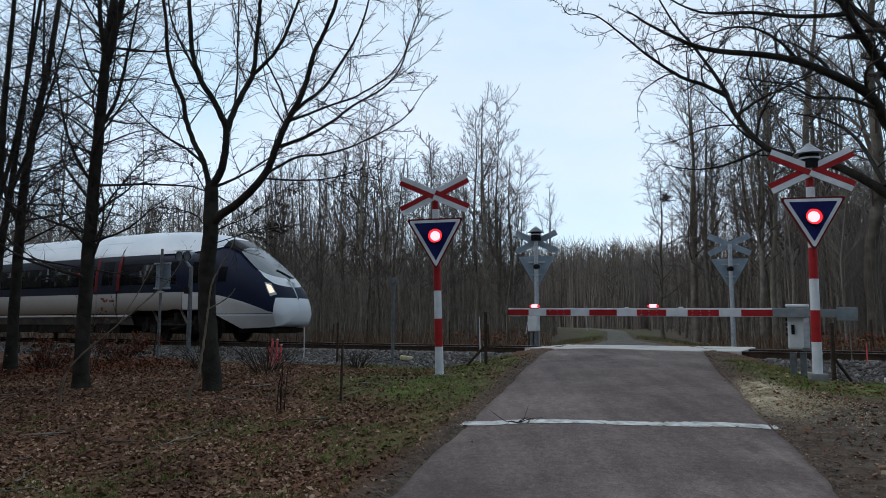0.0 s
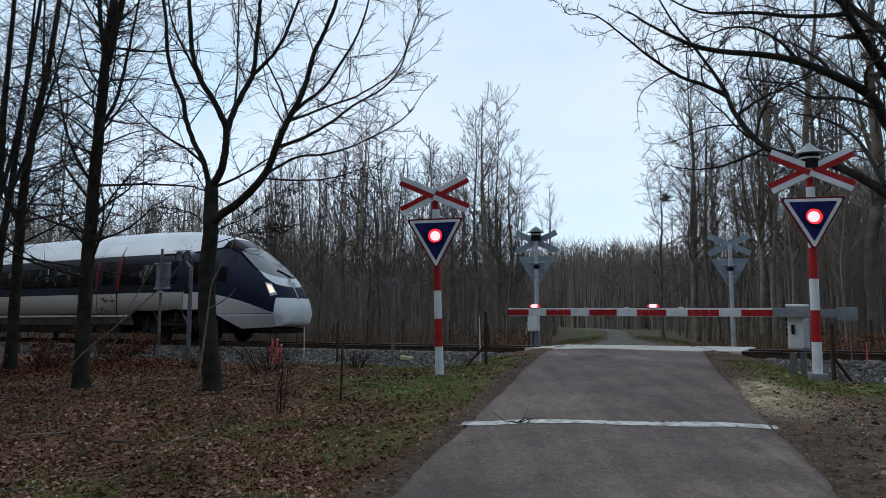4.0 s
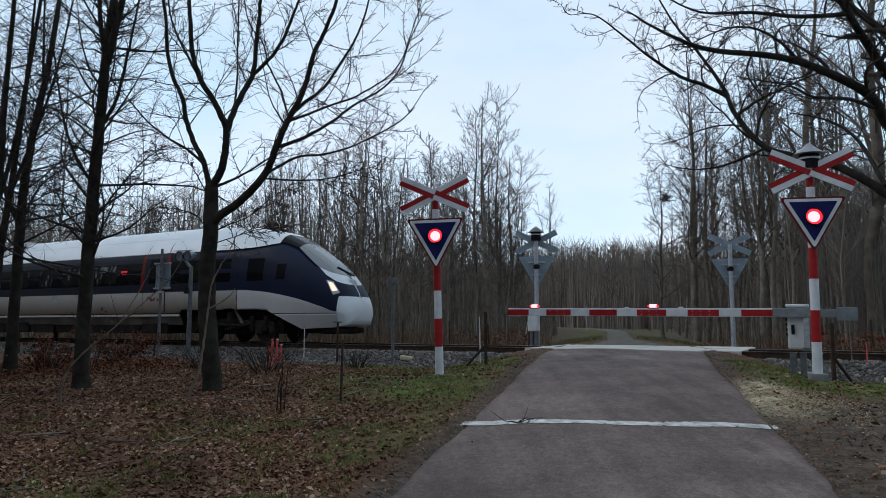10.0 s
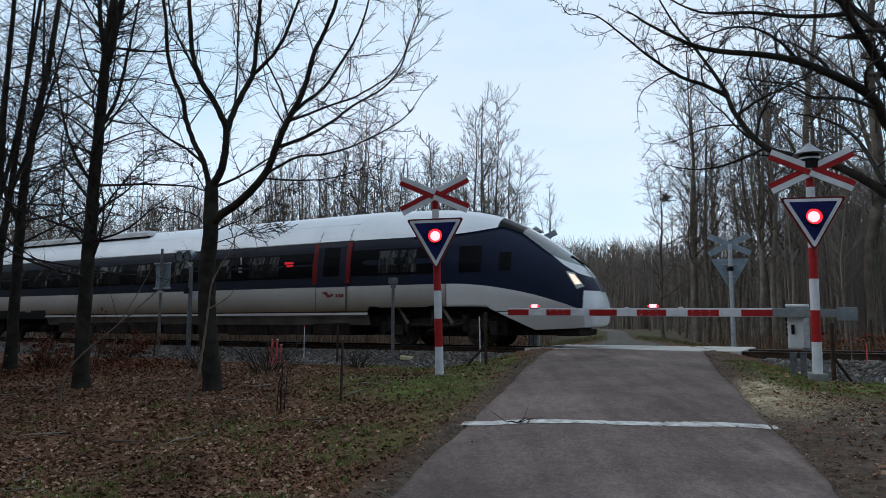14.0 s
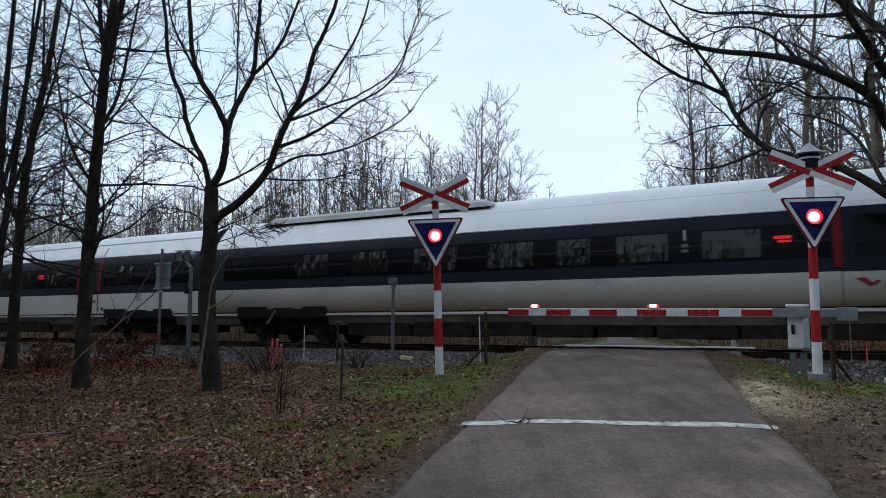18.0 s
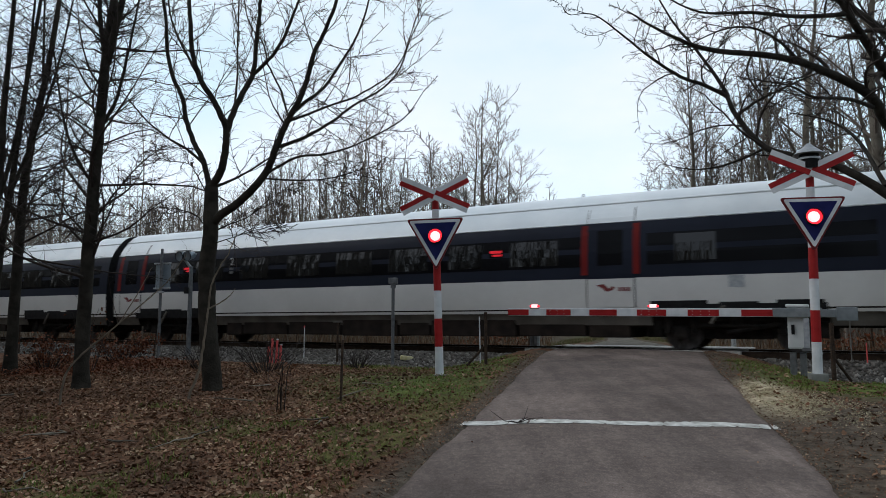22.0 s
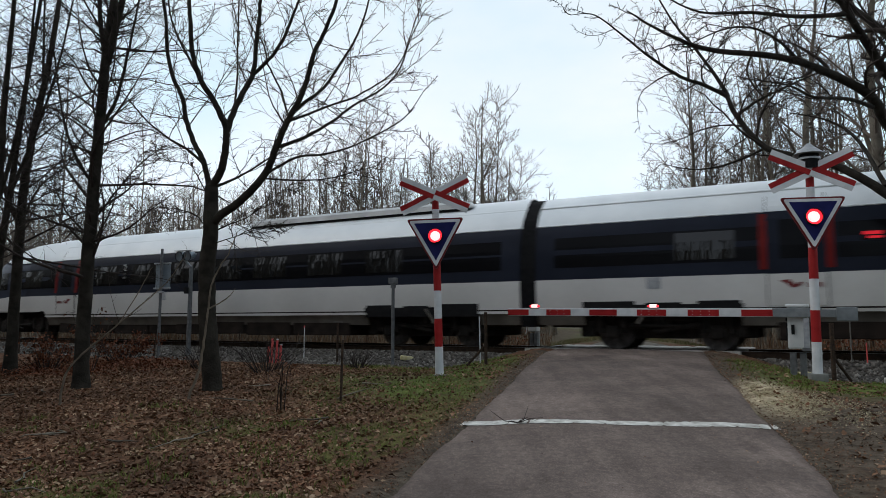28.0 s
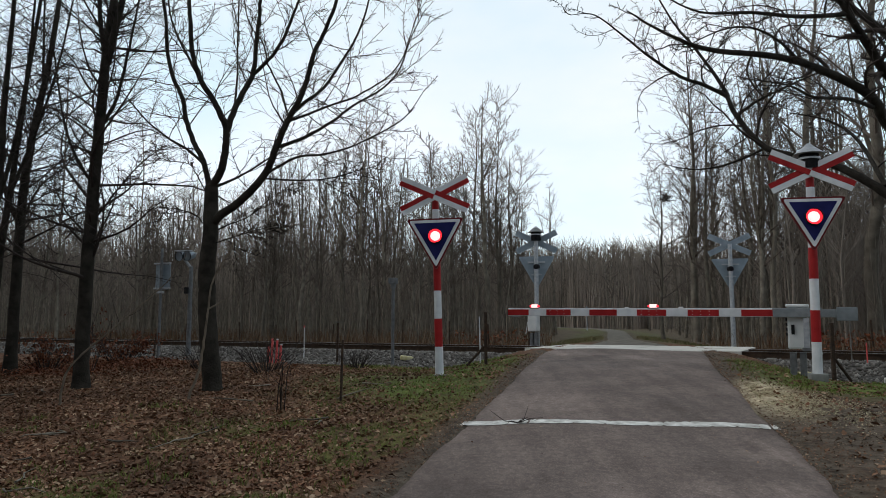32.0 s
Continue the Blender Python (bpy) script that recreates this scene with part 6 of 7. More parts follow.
    stems.append(([(0.07, 0.00, 5.32), (-0.68, -0.50, 5.72), (-1.28, -0.90, 6.19), (-1.83, -1.20, 6.74), (-2.44, -1.50, 7.47)], 0.11, 0.03, 0, 0.2))
    stems.append(([(-1.68, -1.10, 6.58), (-2.70, -1.50, 6.35), (-3.76, -1.90, 6.24), (-4.72, -2.20, 6.11), (-5.42, -2.40, 6.32)], 0.045, 0.008, 0, 0.1))
    stems.append(([(0.05, 0.10, 6.38), (0.22, 0.80, 7.02), (-0.29, 1.20, 7.81), (-1.26, 1.60, 8.65), (-2.40, 1.80, 9.14)], 0.1, 0.02, 0, 0.2))
    stems.append(([(-0.96, -0.50, 5.06), (-1.95, -1.40, 4.92), (-2.85, -2.00, 4.76), (-3.50, -2.40, 4.83), (-4.39, -2.80, 4.78)], 0.04, 0.007, 0, 0.1))
    stems.append(([(-2.17, 1.20, 4.72), (-2.80, 1.60, 4.47), (-3.38, 2.00, 4.44), (-4.06, 2.20, 4.61)], 0.03, 0.006, 0, 0.1))
    stems.append(([(-0.37, 0.20, 3.71), (-0.24, 1.20, 4.86), (-0.46, 1.80, 5.46), (-1.11, 2.20, 5.77)], 0.05, 0.009, 0, 0.1))
    stems.append(([(-2.59, -1.20, 5.63), (-3.35, -1.60, 6.00), (-4.15, -1.90, 5.97), (-5.04, -2.00, 5.54)], 0.03, 0.006, 0, 0.1))
    b = spot(8.90, 13.2)
    hero(pose(b.x, b.y, b.z), stems, OAK, 31, "old bare oak reaching crooked limbs over the crossing", "bark_oak")


def proto_tree(seed, height, spread, r0, fork, detail=1):
    rng = random.Random(seed)
    trunk, crown = Limbs(), Limbs()
    pts = [Vector((0, 0, -0.2))]
    x = y = 0.0
    for i in range(1, 7):
        x += rng.gauss(0, 0.012 * height)
        y += rng.gauss(0, 0.012 * height)
        pts.append(Vector((x, y, height * i / 6)))
    q = resample(pts, 14)
    rr = radii_along(14, r0, 0.012, 0.05)
    trunk.add(q, rr, 7)
    stems = [(q, rr)]
    for k in range(fork):
        i = rng.randint(5, 9)
        a = rng.uniform(0, 6.28)
        h = height * rng.uniform(0.30, 0.48)
        p = q[i]
        ps = [p, p + Vector((math.cos(a) * h * 0.14, math.sin(a) * h * 0.14, h * 0.35)), p + Vector((math.cos(a) * h * 0.24, math.sin(a) * h * 0.24, h))]
        qq = resample(ps, 8)
        r2 = radii_along(8, rr[i] * 0.65, 0.01)
        trunk.add(qq, r2, 5)
        stems.append((qq, r2))
    if detail == 2:
        spec = [(26, 0.0, 0.98, 50, spread, 0.36, 0.07, 0.07, 7, 4, 0.016),
                (8, 0.08, 1.0, 42, 0.54, 0.5, 0.08, 0.045, 4, 3, 0.0125),
                (6, 0.10, 1.0, 40, 0.55, 0.7, 0.09, 0.03, 2, 3, 0.0105)]
    elif detail == 1:
        spec = [(23, 0.0, 0.97, 48, spread * 1.15, 0.4, 0.08, 0.08, 5, 3, 0.017),
                (6, 0.10, 1.0, 42, 0.52, 0.55, 0.09, 0.05, 3, 3, 0.013),
                (4, 0.15, 1.0, 40, 0.58, 0.7, 0.10, 0.03, 1, 3, 0.012)]
    else:
        spec = [(17, 0.0, 0.97, 46, spread, 0.4, 0.07, 0.05, 3, 3, 0.024), (7, 0.1, 1.0, 42, 0.55, 0.6, 0.1, 0.03, 1, 3, 0.022)]
    for k, (qq, r2) in enumerate(stems):
        i = int(len(qq) * ((0.22 if detail == 2 else 0.30) if k == 0 else 0.1))
        sp = spec if k == 0 else [(spec[0][0] // 2, *spec[0][1:])] + spec[1:]
        sprout(crown, rng, qq[i:], r2[i:], 0, sp, detail == 2)
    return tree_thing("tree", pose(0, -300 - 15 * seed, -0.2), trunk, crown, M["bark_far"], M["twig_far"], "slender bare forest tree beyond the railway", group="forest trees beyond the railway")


def wood_streaks(m):
    """Draws the grain of a far wood out into upright streaks."""
    n, l = m.node_tree.nodes, m.node_tree.links
    mp = n.new("ShaderNodeMapping")
    mp.inputs["Scale"].default_value = (1.0, 1.0, 0.06)
    co = [x for x in n if x.type == "TEX_COORD"][0]
    l.new(co.outputs["Object"], mp.inputs[0])
    for t in [x for x in n if x.type == "TEX_NOISE"]:
        l.new(mp.outputs[0], t.inputs["Vector"])


def build_forest():
    rng = random.Random(77)
    protos = [proto_tree(100 + i, h, sp, r, f) for i, (h, sp, r, f) in enumerate(((15, 0.22, 0.15, 1), (14, 0.20, 0.11, 0), (16, 0.26, 0.20, 2), (12, 0.24, 0.09, 1), (13, 0.18, 0.10, 0), (17, 0.28, 0.22, 2)))]
    heights = (15, 14, 16, 12, 13, 17)

    def plant(x, y, want, kind=None):
        if kind is None and y > 44:
            k = rng.randrange(3)
            return copy_thing(plain[k], pose(x, y, float(land(x, y)), 0, 0, rng.uniform(0, 360)) @ Matrix.Scale(want / (14, 17, 19)[k], 4))
        k = rng.randrange(6) if kind is None else kind
        s = want / heights[k]
        ob = copy_thing(protos[k], pose(x, y, float(land(x, y)), rng.uniform(-2, 2), rng.uniform(-2, 2), rng.uniform(0, 360)) @ Matrix.Scale(s, 4))
        return ob

    # the wood on both sides of the lane behind, which shades it and shows in the train's windows
    plain = [proto_tree(200 + i, h, 0.30, 0.16, 1, 0) for i, h in enumerate((14, 17, 19))]
    for k in range(120):
        while True:
            x, y = (rng.uniform(-80, -18), rng.uniform(5, 40)) if k % 3 == 2 else (rng.uniform(-44, 42 if k % 4 == 0 else -3), rng.uniform(-46, 15))
            if float(off_road(x, y)) > 2.6 and abs(x) > 0.66 * max(y, 0) + 2.2 and float(away(x, y)) > 7:
                break
        ob = copy_thing(plain[k % 3], pose(x, y, float(land(x, y)), 0, 0, rng.uniform(0, 360)) @ Matrix.Scale(rng.uniform(0.8, 1.15), 4))
        tagged(ob, "bare forest tree beside the lane behind the crossing", group="forest trees along the lane")
    for k, p in enumerate(plain):
        p.matrix_basis = pose(-20 + 22 * k, -48, -1.1)
    # landmarks of the forest edge
    fine = [proto_tree(300 + i, h, sp, r, f, 2) for i, (h, sp, r, f) in enumerate(((12, 0.36, 0.13, 1), (11, 0.28, 0.10, 0), (13, 0.42, 0.16, 1), (15, 0.32, 0.24, 2)))]
    for u, y, h, k in ((858, 36, 12.6, 2), (846, 39, 12.3, 0), (884, 37, 11.2, 0), (905, 40, 10.5, 2), (1226, 37, 13.2, 0), (1248, 33, 11.8, 0), (800, 42, 10.5, 2), (638, 34, 11.4, 0), (690, 38, 11.6, 1), (730, 36, 10.4, 1), (606, 40, 11.5, 0), (560, 36, 9.2, 1), (520, 44, 10, 0), (812, 40, 10.2, 1), (898, 44, 9.2, 1), (912, 40, 8.4, 0), (770, 46, 11, 0), (480, 38, 8.6, 1), (428, 40, 8.4, 0), (352, 42, 8.6, 1), (296, 36, 7.2, 0), (246, 44, 9, 1), (150, 38, 8.8, 0), (64, 36, 9.4, 1), (20, 30, 9, 0), (104, 30, 8.2, 1),
                       (1232, 34, 13.8, 2), (1172, 30, 7.3, 2), (1292, 38, 11.6, 1), (1465, 30, 17, 3), (1552, 26, 18, 3), (1410, 36, 13, 2), (1330, 38, 10.5, 1), (1440, 44, 13, 1), (1358, 46, 11.5, 1), (1490, 34, 14, 2), (1508, 40, 17, 2), (1262, 42, 12, 0), (1310, 32, 9, 0), (1385, 30, 12, 0), (1210, 44, 9, 1), (1375, 40, 14, 2)):
        x = (u - 784) / 1250 * y
        copy_thing(fine[k], pose(x, y, float(land(x, y)), rng.uniform(-1, 1), rng.uniform(-1, 1), rng.uniform(0, 360)) @ Matrix.Scale(h / (12, 11, 13, 15)[k], 4))
    for k, p in enumerate(fine):
        p.matrix_basis = pose(-34 + 9 * k, 58 + 3 * k, -0.3)
    # a dark nest of sticks in a small tree's top
    nest, rk = Limbs(), random.Random(31)
    for k in range(90):
        a, b = Vector((rk.gauss(0, 0.12), rk.gauss(0, 0.12), rk.gauss(0, 0.08))), rk.uniform(0, 6.28)
        d = Vector((math.cos(b), math.sin(b), rk.gauss(0, 0.5))) * rk.uniform(0.15, 0.38)
        nest.add([a - d * 0.5, a, a + d * 0.5], [0.010, 0.011, 0.008], 3)
    ob = new("bird_nest", nest.mesh("bird_nest", M["twig"]))
    ob.matrix_basis = pose(9.55, 30.0, 6.0)
    tagged(ob, "dark nest of sticks in the top of a small tree", "nest")
    n = 0
    while n < 122:
        s, d = rng.uniform(-75, 20), 6.8 + 34 * rng.random() ** 1.4
        x, y = at_rail(s, d)
        e = float(off_road(x, y))
        u = 784 + 1250 * x / y
        if e < 3.4 or not -120 < u < 1690:
            continue
        right = x > float(np.interp(y, EDGE_Y, EDGE_R))
        top = np.interp(u, [-100, 200, 350, 480, 600, 860, 975, 1000], [9.0, 9.5, 10.5, 11.5, 13.0, 13.0, 9.8, 7.5]) if not right else np.interp(u, [1090, 1150, 1230, 1350, 1500, 1700], [6, 8.5, 13, 16, 18, 19])
        plant(x, y, float(top) * y / 42 ** 1.0 * rng.uniform(0.72, 1.0) if not right else float(top) * rng.uniform(0.6, 1.0))
        n += 1
    # the wood at the end of the track
    for k in range(46):
        y = rng.uniform(85, 150)
        u = rng.uniform(960, 1230)
        x = (u - 784) / 1250 * y
        if float(off_road(x, y)) < 2.5:
            continue
        copy_thing(plain[k % 3], pose(x, y, float(land(x, y)), 0, 0, rng.uniform(0, 360)) @ Matrix.Scale(rng.uniform(0.112, 0.124) * y / (14, 17, 19)[k % 3], 4))
    for k in range(6):
        p = protos[k]
        x = (-60 + 30 * k)
        p.matrix_basis = pose(x, 150 + 4 * k, -0.3) @ Matrix.Scale(1.0, 4)
    # thickets of thin poles that close the view into the wood
    rn = np.random.default_rng(6)
    lim, tw, deep = Limbs(), Limbs(), Limbs()
    count = 0
    while count < 3400:
        s, d = rn.uniform(-95, 45), 7.0 + 60 * rn.random() ** 1.2
        x, y = at_rail(s, d)
        u = 784 + 1250 * x / y
        e = float(off_road(x, y))
        if e < 3.0 + 0.02 * y or not -60 < u < 1640:
            continue
        h = rn.uniform(2.0, 5.2) * (0.7 + 0.3 * min(1.5, y / 40))
        z = float(land(x, y))
        lx, ly = rn.normal(0, 0.05, 2)
        p = [(x, y, z - 0.1), (x + lx * h * 0.4, y + ly * h * 0.4, z + h * 0.4), (x + lx * h + rn.normal(0, 0.1), y + ly * h, z + h)]
        r = rn.uniform(0.014, 0.05)
        lim.add(p, [r, r * 0.75, 0.006], 3)
        for j in range(5):
            t = rn.uniform(0.25, 0.95)
            a, b = rn.uniform(0, 6.28), rn.uniform(0.35, 1.0)
            q = np.array(p[0]) * (1 - t) + np.array(p[2]) * t
            dx, dy = math.cos(a) * b, math.sin(a) * b
            tw.add([tuple(q), tuple(q + (dx * 0.9, dy * 0.9, 1.2 * b))], [0.009, 0.005], 3)
        count += 1
    count = 0
    while count < 3000:
        x, y = (rn.uniform(-48, 48 if count % 4 == 0 else -3), rn.uniform(-50, 14)) if count % 2 else (rn.uniform(-85, -16), rn.uniform(0, 42))
        if float(off_road(x, y)) < 3 or abs(x) < 0.68 * max(y, 0) + 2.0 or float(away(x, y)) < 7:
            continue
        h, z, r = (rn.uniform(4, 13) if count % 2 else rn.uniform(8, 21)), float(land(x, y)), rn.uniform(0.04, 0.12)
        lim.add([(x, y, z - 0.1), (x + rn.normal(0, 0.2), y, z + h * 0.5), (x + rn.normal(0, 0.5), y, z + h)], [r, r * 0.8, 0.01], 3)
        count += 1
    for k in range(700):
        x, y, z = rn.uniform(-70, 30), rn.uniform(-80, -40), -1.1
        h, r = rn.uniform(7, 19), rn.uniform(0.05, 0.14)
        lim.add([(x, y, z - 0.1), (x + rn.normal(0, 0.2), y, z + h * 0.5), (x + rn.normal(0, 0.6), y, z + h)], [r, r * 0.8, 0.01], 3)
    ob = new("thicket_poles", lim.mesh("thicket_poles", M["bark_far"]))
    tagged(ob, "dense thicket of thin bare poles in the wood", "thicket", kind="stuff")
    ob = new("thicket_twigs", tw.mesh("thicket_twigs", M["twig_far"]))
    tagged(ob, "fine bare twigs of the thicket", "twigs", kind="stuff")
    # taller poles deeper in the wood
    for k in range(3200):
        s, d = (rn.uniform(-110, 60), 14 + 60 * rn.random()) if k % 2 else (rn.uniform(-2, 40), 9 + 45 * rn.random())
        x, y = at_rail(s, d)
        u = 784 + 1250 * x / y
        if float(off_road(x, y)) < 4 + 0.03 * y or not -60 < u < 1640:
            continue
        h, r = float(np.interp(u, [0, 420, 560, 640, 780, 870, 930, 990, 1100, 1150, 1300, 1450], [0.185, 0.19, 0.21, 0.235, 0.225, 0.20, 0.14, 0.115, 0.115, 0.15, 0.20, 0.26])) * y * rn.uniform(0.5, 1.0), rn.uniform(0.03, 0.08)
        deep.add([(x, y, -0.4), (x + rn.normal(0, 0.1), y, h * 0.5), (x + rn.normal(0, 0.3), y, h)], [r, r * 0.7, 0.012], 3)
        for j in range(24):
            t = 0.22 + 0.76 * rn.random() ** 0.8
            a, b = rn.uniform(0, 6.28), h * rn.uniform(0.08, 0.20) * (1.3 - t)
            deep.add([(x, y, h * t), (x + math.cos(a) * b * 0.9, y + math.sin(a) * b * 0.9, h * t + 1.3 * b)], [0.018, 0.010], 3)
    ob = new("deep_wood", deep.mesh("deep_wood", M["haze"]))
    tagged(ob, "thin bare trunks and twigs deep in the wood", "woods", kind="stuff")
    # distant wood
    lim = Limbs()
    for k in range(3000):
        y = rn.uniform(110, 230)
        u = rn.uniform(-150, 1750) if k % 3 else rn.uniform(940, 1240)
        x = (u - 784) / 1250 * y
        if float(off_road(x, y)) < 3:
            continue
        h = y * (rn.uniform(0.08, 0.135) if not 940 < u < 1240 else rn.uniform(0.085, 0.122))
        lim.add([(x, y, -0.4), (x + rn.normal(0, 0.3), y, h * 0.5), (x + rn.normal(0, 0.8), y, h)], [rn.uniform(0.1, 0.3), 0.12, 0.02], 3)
        for j in range(4):
            t = rn.uniform(0.2, 0.95)
            a, b = rn.uniform(-1, 1), h * 0.16
            lim.add([(x, y, h * t), (x + a * b * 0.6, y, h * t + b * 0.4), (x + a * b, y, h * t + b)], [0.06, 0.045, 0.02], 3)
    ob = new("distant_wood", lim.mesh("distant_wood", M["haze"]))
    tagged(ob, "distant bare winter wood closing the view", "woods", kind="stuff")
    # the wood's massed depth, far behind
    verts, faces = [], []
    for ring, dist, n, lo, hi in ((0, 262.0, 5000, 21.0, 26.5), (1, 240.0, 8000, 17.0, 27.0)):
        base = len(verts)
        for k in range(n):
            a = 2 * math.pi * k / n
            swell = 1.0 + 0.10 * noise.noise((math.sin(a) * 9, math.cos(a) * 9, ring))
            h = lo + (hi - lo) * rn.random() ** 2.2 * swell
            d = dist + rn.uniform(-3, 3)
            verts += [(d * math.sin(a), d * math.cos(a), -3), (d * math.sin(a), d * math.cos(a), h)]
        for k in range(n):
            p, q = base + 2 * k, base + 2 * ((k + 1) % n)
            faces.append((p, q, q + 1, p + 1))
    back = mesh_of("backdrop", verts, faces, None)
    # colour lightened to carry the haze of distance
    far = mat("hazed_far_wood", (0.10, 0.082, 0.066), (0.23, 0.19, 0.155), 0.6, 0.95, fine=0.3)
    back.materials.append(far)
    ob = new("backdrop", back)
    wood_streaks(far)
    tagged(ob, "distant wooded horizon", "backdrop", kind="structure")


# ---- ground cover ----
def leaf_cards(name, places, sizes, material, label, category, rng, tilt=0.5):
    """Small curled leaves: two quads folded along the middle."""
    n = len(places)
    base = np.array([(-0.5, 0, 0.0), (0.05, -0.34, 0.12), (0.5, 0, 0.0), (-0.05, 0.34, 0.12)])
    f = np.array([(0, 1, 2), (0, 2, 3)])
    a, t, u = rng.uniform(0, 6.283, n), rng.normal(0, tilt, n), rng.normal(0, tilt, n)
    v = base[None] * sizes[:, None, None] * rng.uniform(0.8, 1.2, (n, 4, 1))
    x, y, z = v[..., 0], v[..., 1], v[..., 2]
    y, z = y * np.cos(t)[:, None] - z * np.sin(t)[:, None], y * np.sin(t)[:, None] + z * np.cos(t)[:, None]
    x, z = x * np.cos(u)[:, None] - z * np.sin(u)[:, None], x * np.sin(u)[:, None] + z * np.cos(u)[:, None]
    x, y = x * np.cos(a)[:, None] - y * np.sin(a)[:, None], x * np.sin(a)[:, None] + y * np.cos(a)[:, None]
    v = (np.stack([x, y, z], -1) + places[:, None]).reshape(-1, 3)
    q = (f[None] + (np.arange(n) * 4)[:, None, None]).reshape(-1, 3)
    ob = new(name, fast_mesh(name, v, q, material))
    return tagged(ob, label, category, kind="stuff")


def blades(name, places, heights, material, label, category, rng, lean=0.35, wide=0.008):
    n = len(places)
    a = rng.uniform(0, 6.283, n)
    l = rng.normal(0, lean, (n, 2)) * heights[:, None]
    w = np.stack([np.cos(a), np.sin(a), np.zeros(n)], -1) * (wide * rng.uniform(0.6, 1.4, n))[:, None]
    p = places - np.array([0, 0, 0.01])
    mid = p + np.stack([l[:, 0] * 0.35, l[:, 1] * 0.35, heights * 0.6], -1)
    tip = p + np.stack([l[:, 0], l[:, 1], heights], -1)
    v = np.stack([p - w, p + w, mid + w * 0.7, mid - w * 0.7, tip], 1).reshape(-1, 3)
    i = (np.arange(n) * 5)[:, None]
    q = np.concatenate([i + np.array([[0, 1, 2]]), i + np.array([[0, 2, 3]]), i + np.array([[3, 2, 4]])])
    ob = new(name, fast_mesh(name, v, q, material))
    return tagged(ob, label, category, kind="stuff")


def cover_points(rng, n, x0, x1, y0, y1, density):
    x, y = rng.uniform(x0, x1, n), y0 + (y1 - y0) * rng.random(n) ** 1.15
    keep = rng.random(n) < density(x, y)
    x, y = x[keep], y[keep]
    return np.stack([x, y, land(x, y)], -1)


def build_cover():
    rng = np.random.default_rng(21)

    def litter(x, y):
        e, q = off_road(x, y), away(x, y)
        left = x < np.interp(y, EDGE_Y, EDGE_L)
        d = np.clip(e / 0.3, 0, 1) * np.clip((q - 3.3) / 0.8, 0, 1) * (1 - 0.85 * grassy(x, y))
        return np.where(left, d * np.clip((e + 0.15) / 0.9, 0.15, 1), 0.12 * np.clip(e / 0.4, 0, 1) * (q > 3.4))
    p = cover_points(rng, 250000, -13, 8, 4.2, 19, litter)
    leaf_cards("fallen_leaves", p + np.array([0, 0, 0.012]), 0.024 + 0.062 * rng.random(len(p)) ** 1.6, M["leaves"], "brown fallen beech leaves covering the forest floor", "leaves", rng)
    p = cover_points(rng, 150000, -8, 12, 5, 19, lambda x, y: np.clip(grassy(x, y) * 1.25 - 0.10, 0, 0.95) * (0.25 + 0.75 * (np.sin(3.1 * x + 1.3 * y) * np.sin(2.3 * y - 1.1 * x) > -0.25)))
    blades("verge_grass", p, rng.uniform(0.015, 0.05, len(p)), M["grass"], "short winter grass on the road verges", "grass", rng, 0.5)
    # rust-red beech leaves drifted under the bushes by the track
    c = np.array([(-7.9, 17.4), (-9.4, 16.4), (-7.2, 16.0), (-10.6, 15.4)])
    xy = c[rng.integers(0, len(c), 5200)] + rng.normal(0, 1, (5200, 2)) * np.array([0.75, 0.6])
    xy = xy[away(xy[:, 0], xy[:, 1]) > 3.4]
    p = np.stack([xy[:, 0], xy[:, 1], land(xy[:, 0], xy[:, 1]) + 0.03 + 0.12 * rng.random(len(xy)) ** 3], -1)
    leaf_cards("rust_leaf_drift", p, rng.uniform(0.04, 0.085, len(p)), M["redleaf"], "rust-red beech leaves drifted under the bushes", "leaves", rng)
    # taller tufts
    tufts = []
    for k in range(70):
        s = rng.uniform(-10.5, -6.5) if k < 45 else rng.uniform(-2, 4)
        x, y = at_rail(s, -rng.uniform(3.1, 5.2))
        tufts.append((x, y))
    tufts += [(rng.uniform(-7, -0.6), rng.uniform(6, 11)) for k in range(34)]
    tufts += [(-1.95, 7.9), (-1.85, 8.0), (-2.05, 7.85), (-3.5, 6.6), (-0.9, 7.2)]
    c = np.array(tufts)
    i = rng.integers(0, len(c), 5200)
    xy = c[i] + rng.normal(0, 0.13, (len(i), 2))
    xy = xy[off_road(xy[:, 0], xy[:, 1]) > 0.3]
    p = np.stack([xy[:, 0], xy[:, 1], land(xy[:, 0], xy[:, 1])], -1)
    blades("grass_tufts", p, rng.uniform(0.025, 0.095, len(p)), M["grass"], "green grass tufts by the ballast and in the litter", "grass", rng, 0.45, 0.007)
    # far verge grass
    p = cover_points(rng, 45000, 0, 18, 20, 34, lambda x, y: np.clip(grassy(x, y), 0, 0.7) * (away(x, y) < -3.4))
    blades("far_grass", p, rng.uniform(0.05, 0.14, len(p)), M["dullgrass"], "rough grass beyond the railway", "grass", rng, 0.4, 0.014)
    # dry stalks and brambles along the far side and in the wood
    xs = np.stack([np.array(at_rail(s, d)) for s, d in zip(rng.uniform(-40, 25, 9000), 4.0 + 9 * rng.random(9000) ** 1.3)])
    xs = xs[off_road(xs[:, 0], xs[:, 1]) > 2.2]
    p = np.stack([xs[:, 0], xs[:, 1], land(xs[:, 0], xs[:, 1])], -1)
    blades("dry_undergrowth", p, rng.uniform(0.25, 0.95, len(p)), M["dry"], "dry brown undergrowth along the far side", "undergrowth", rng, 0.35, 0.012)
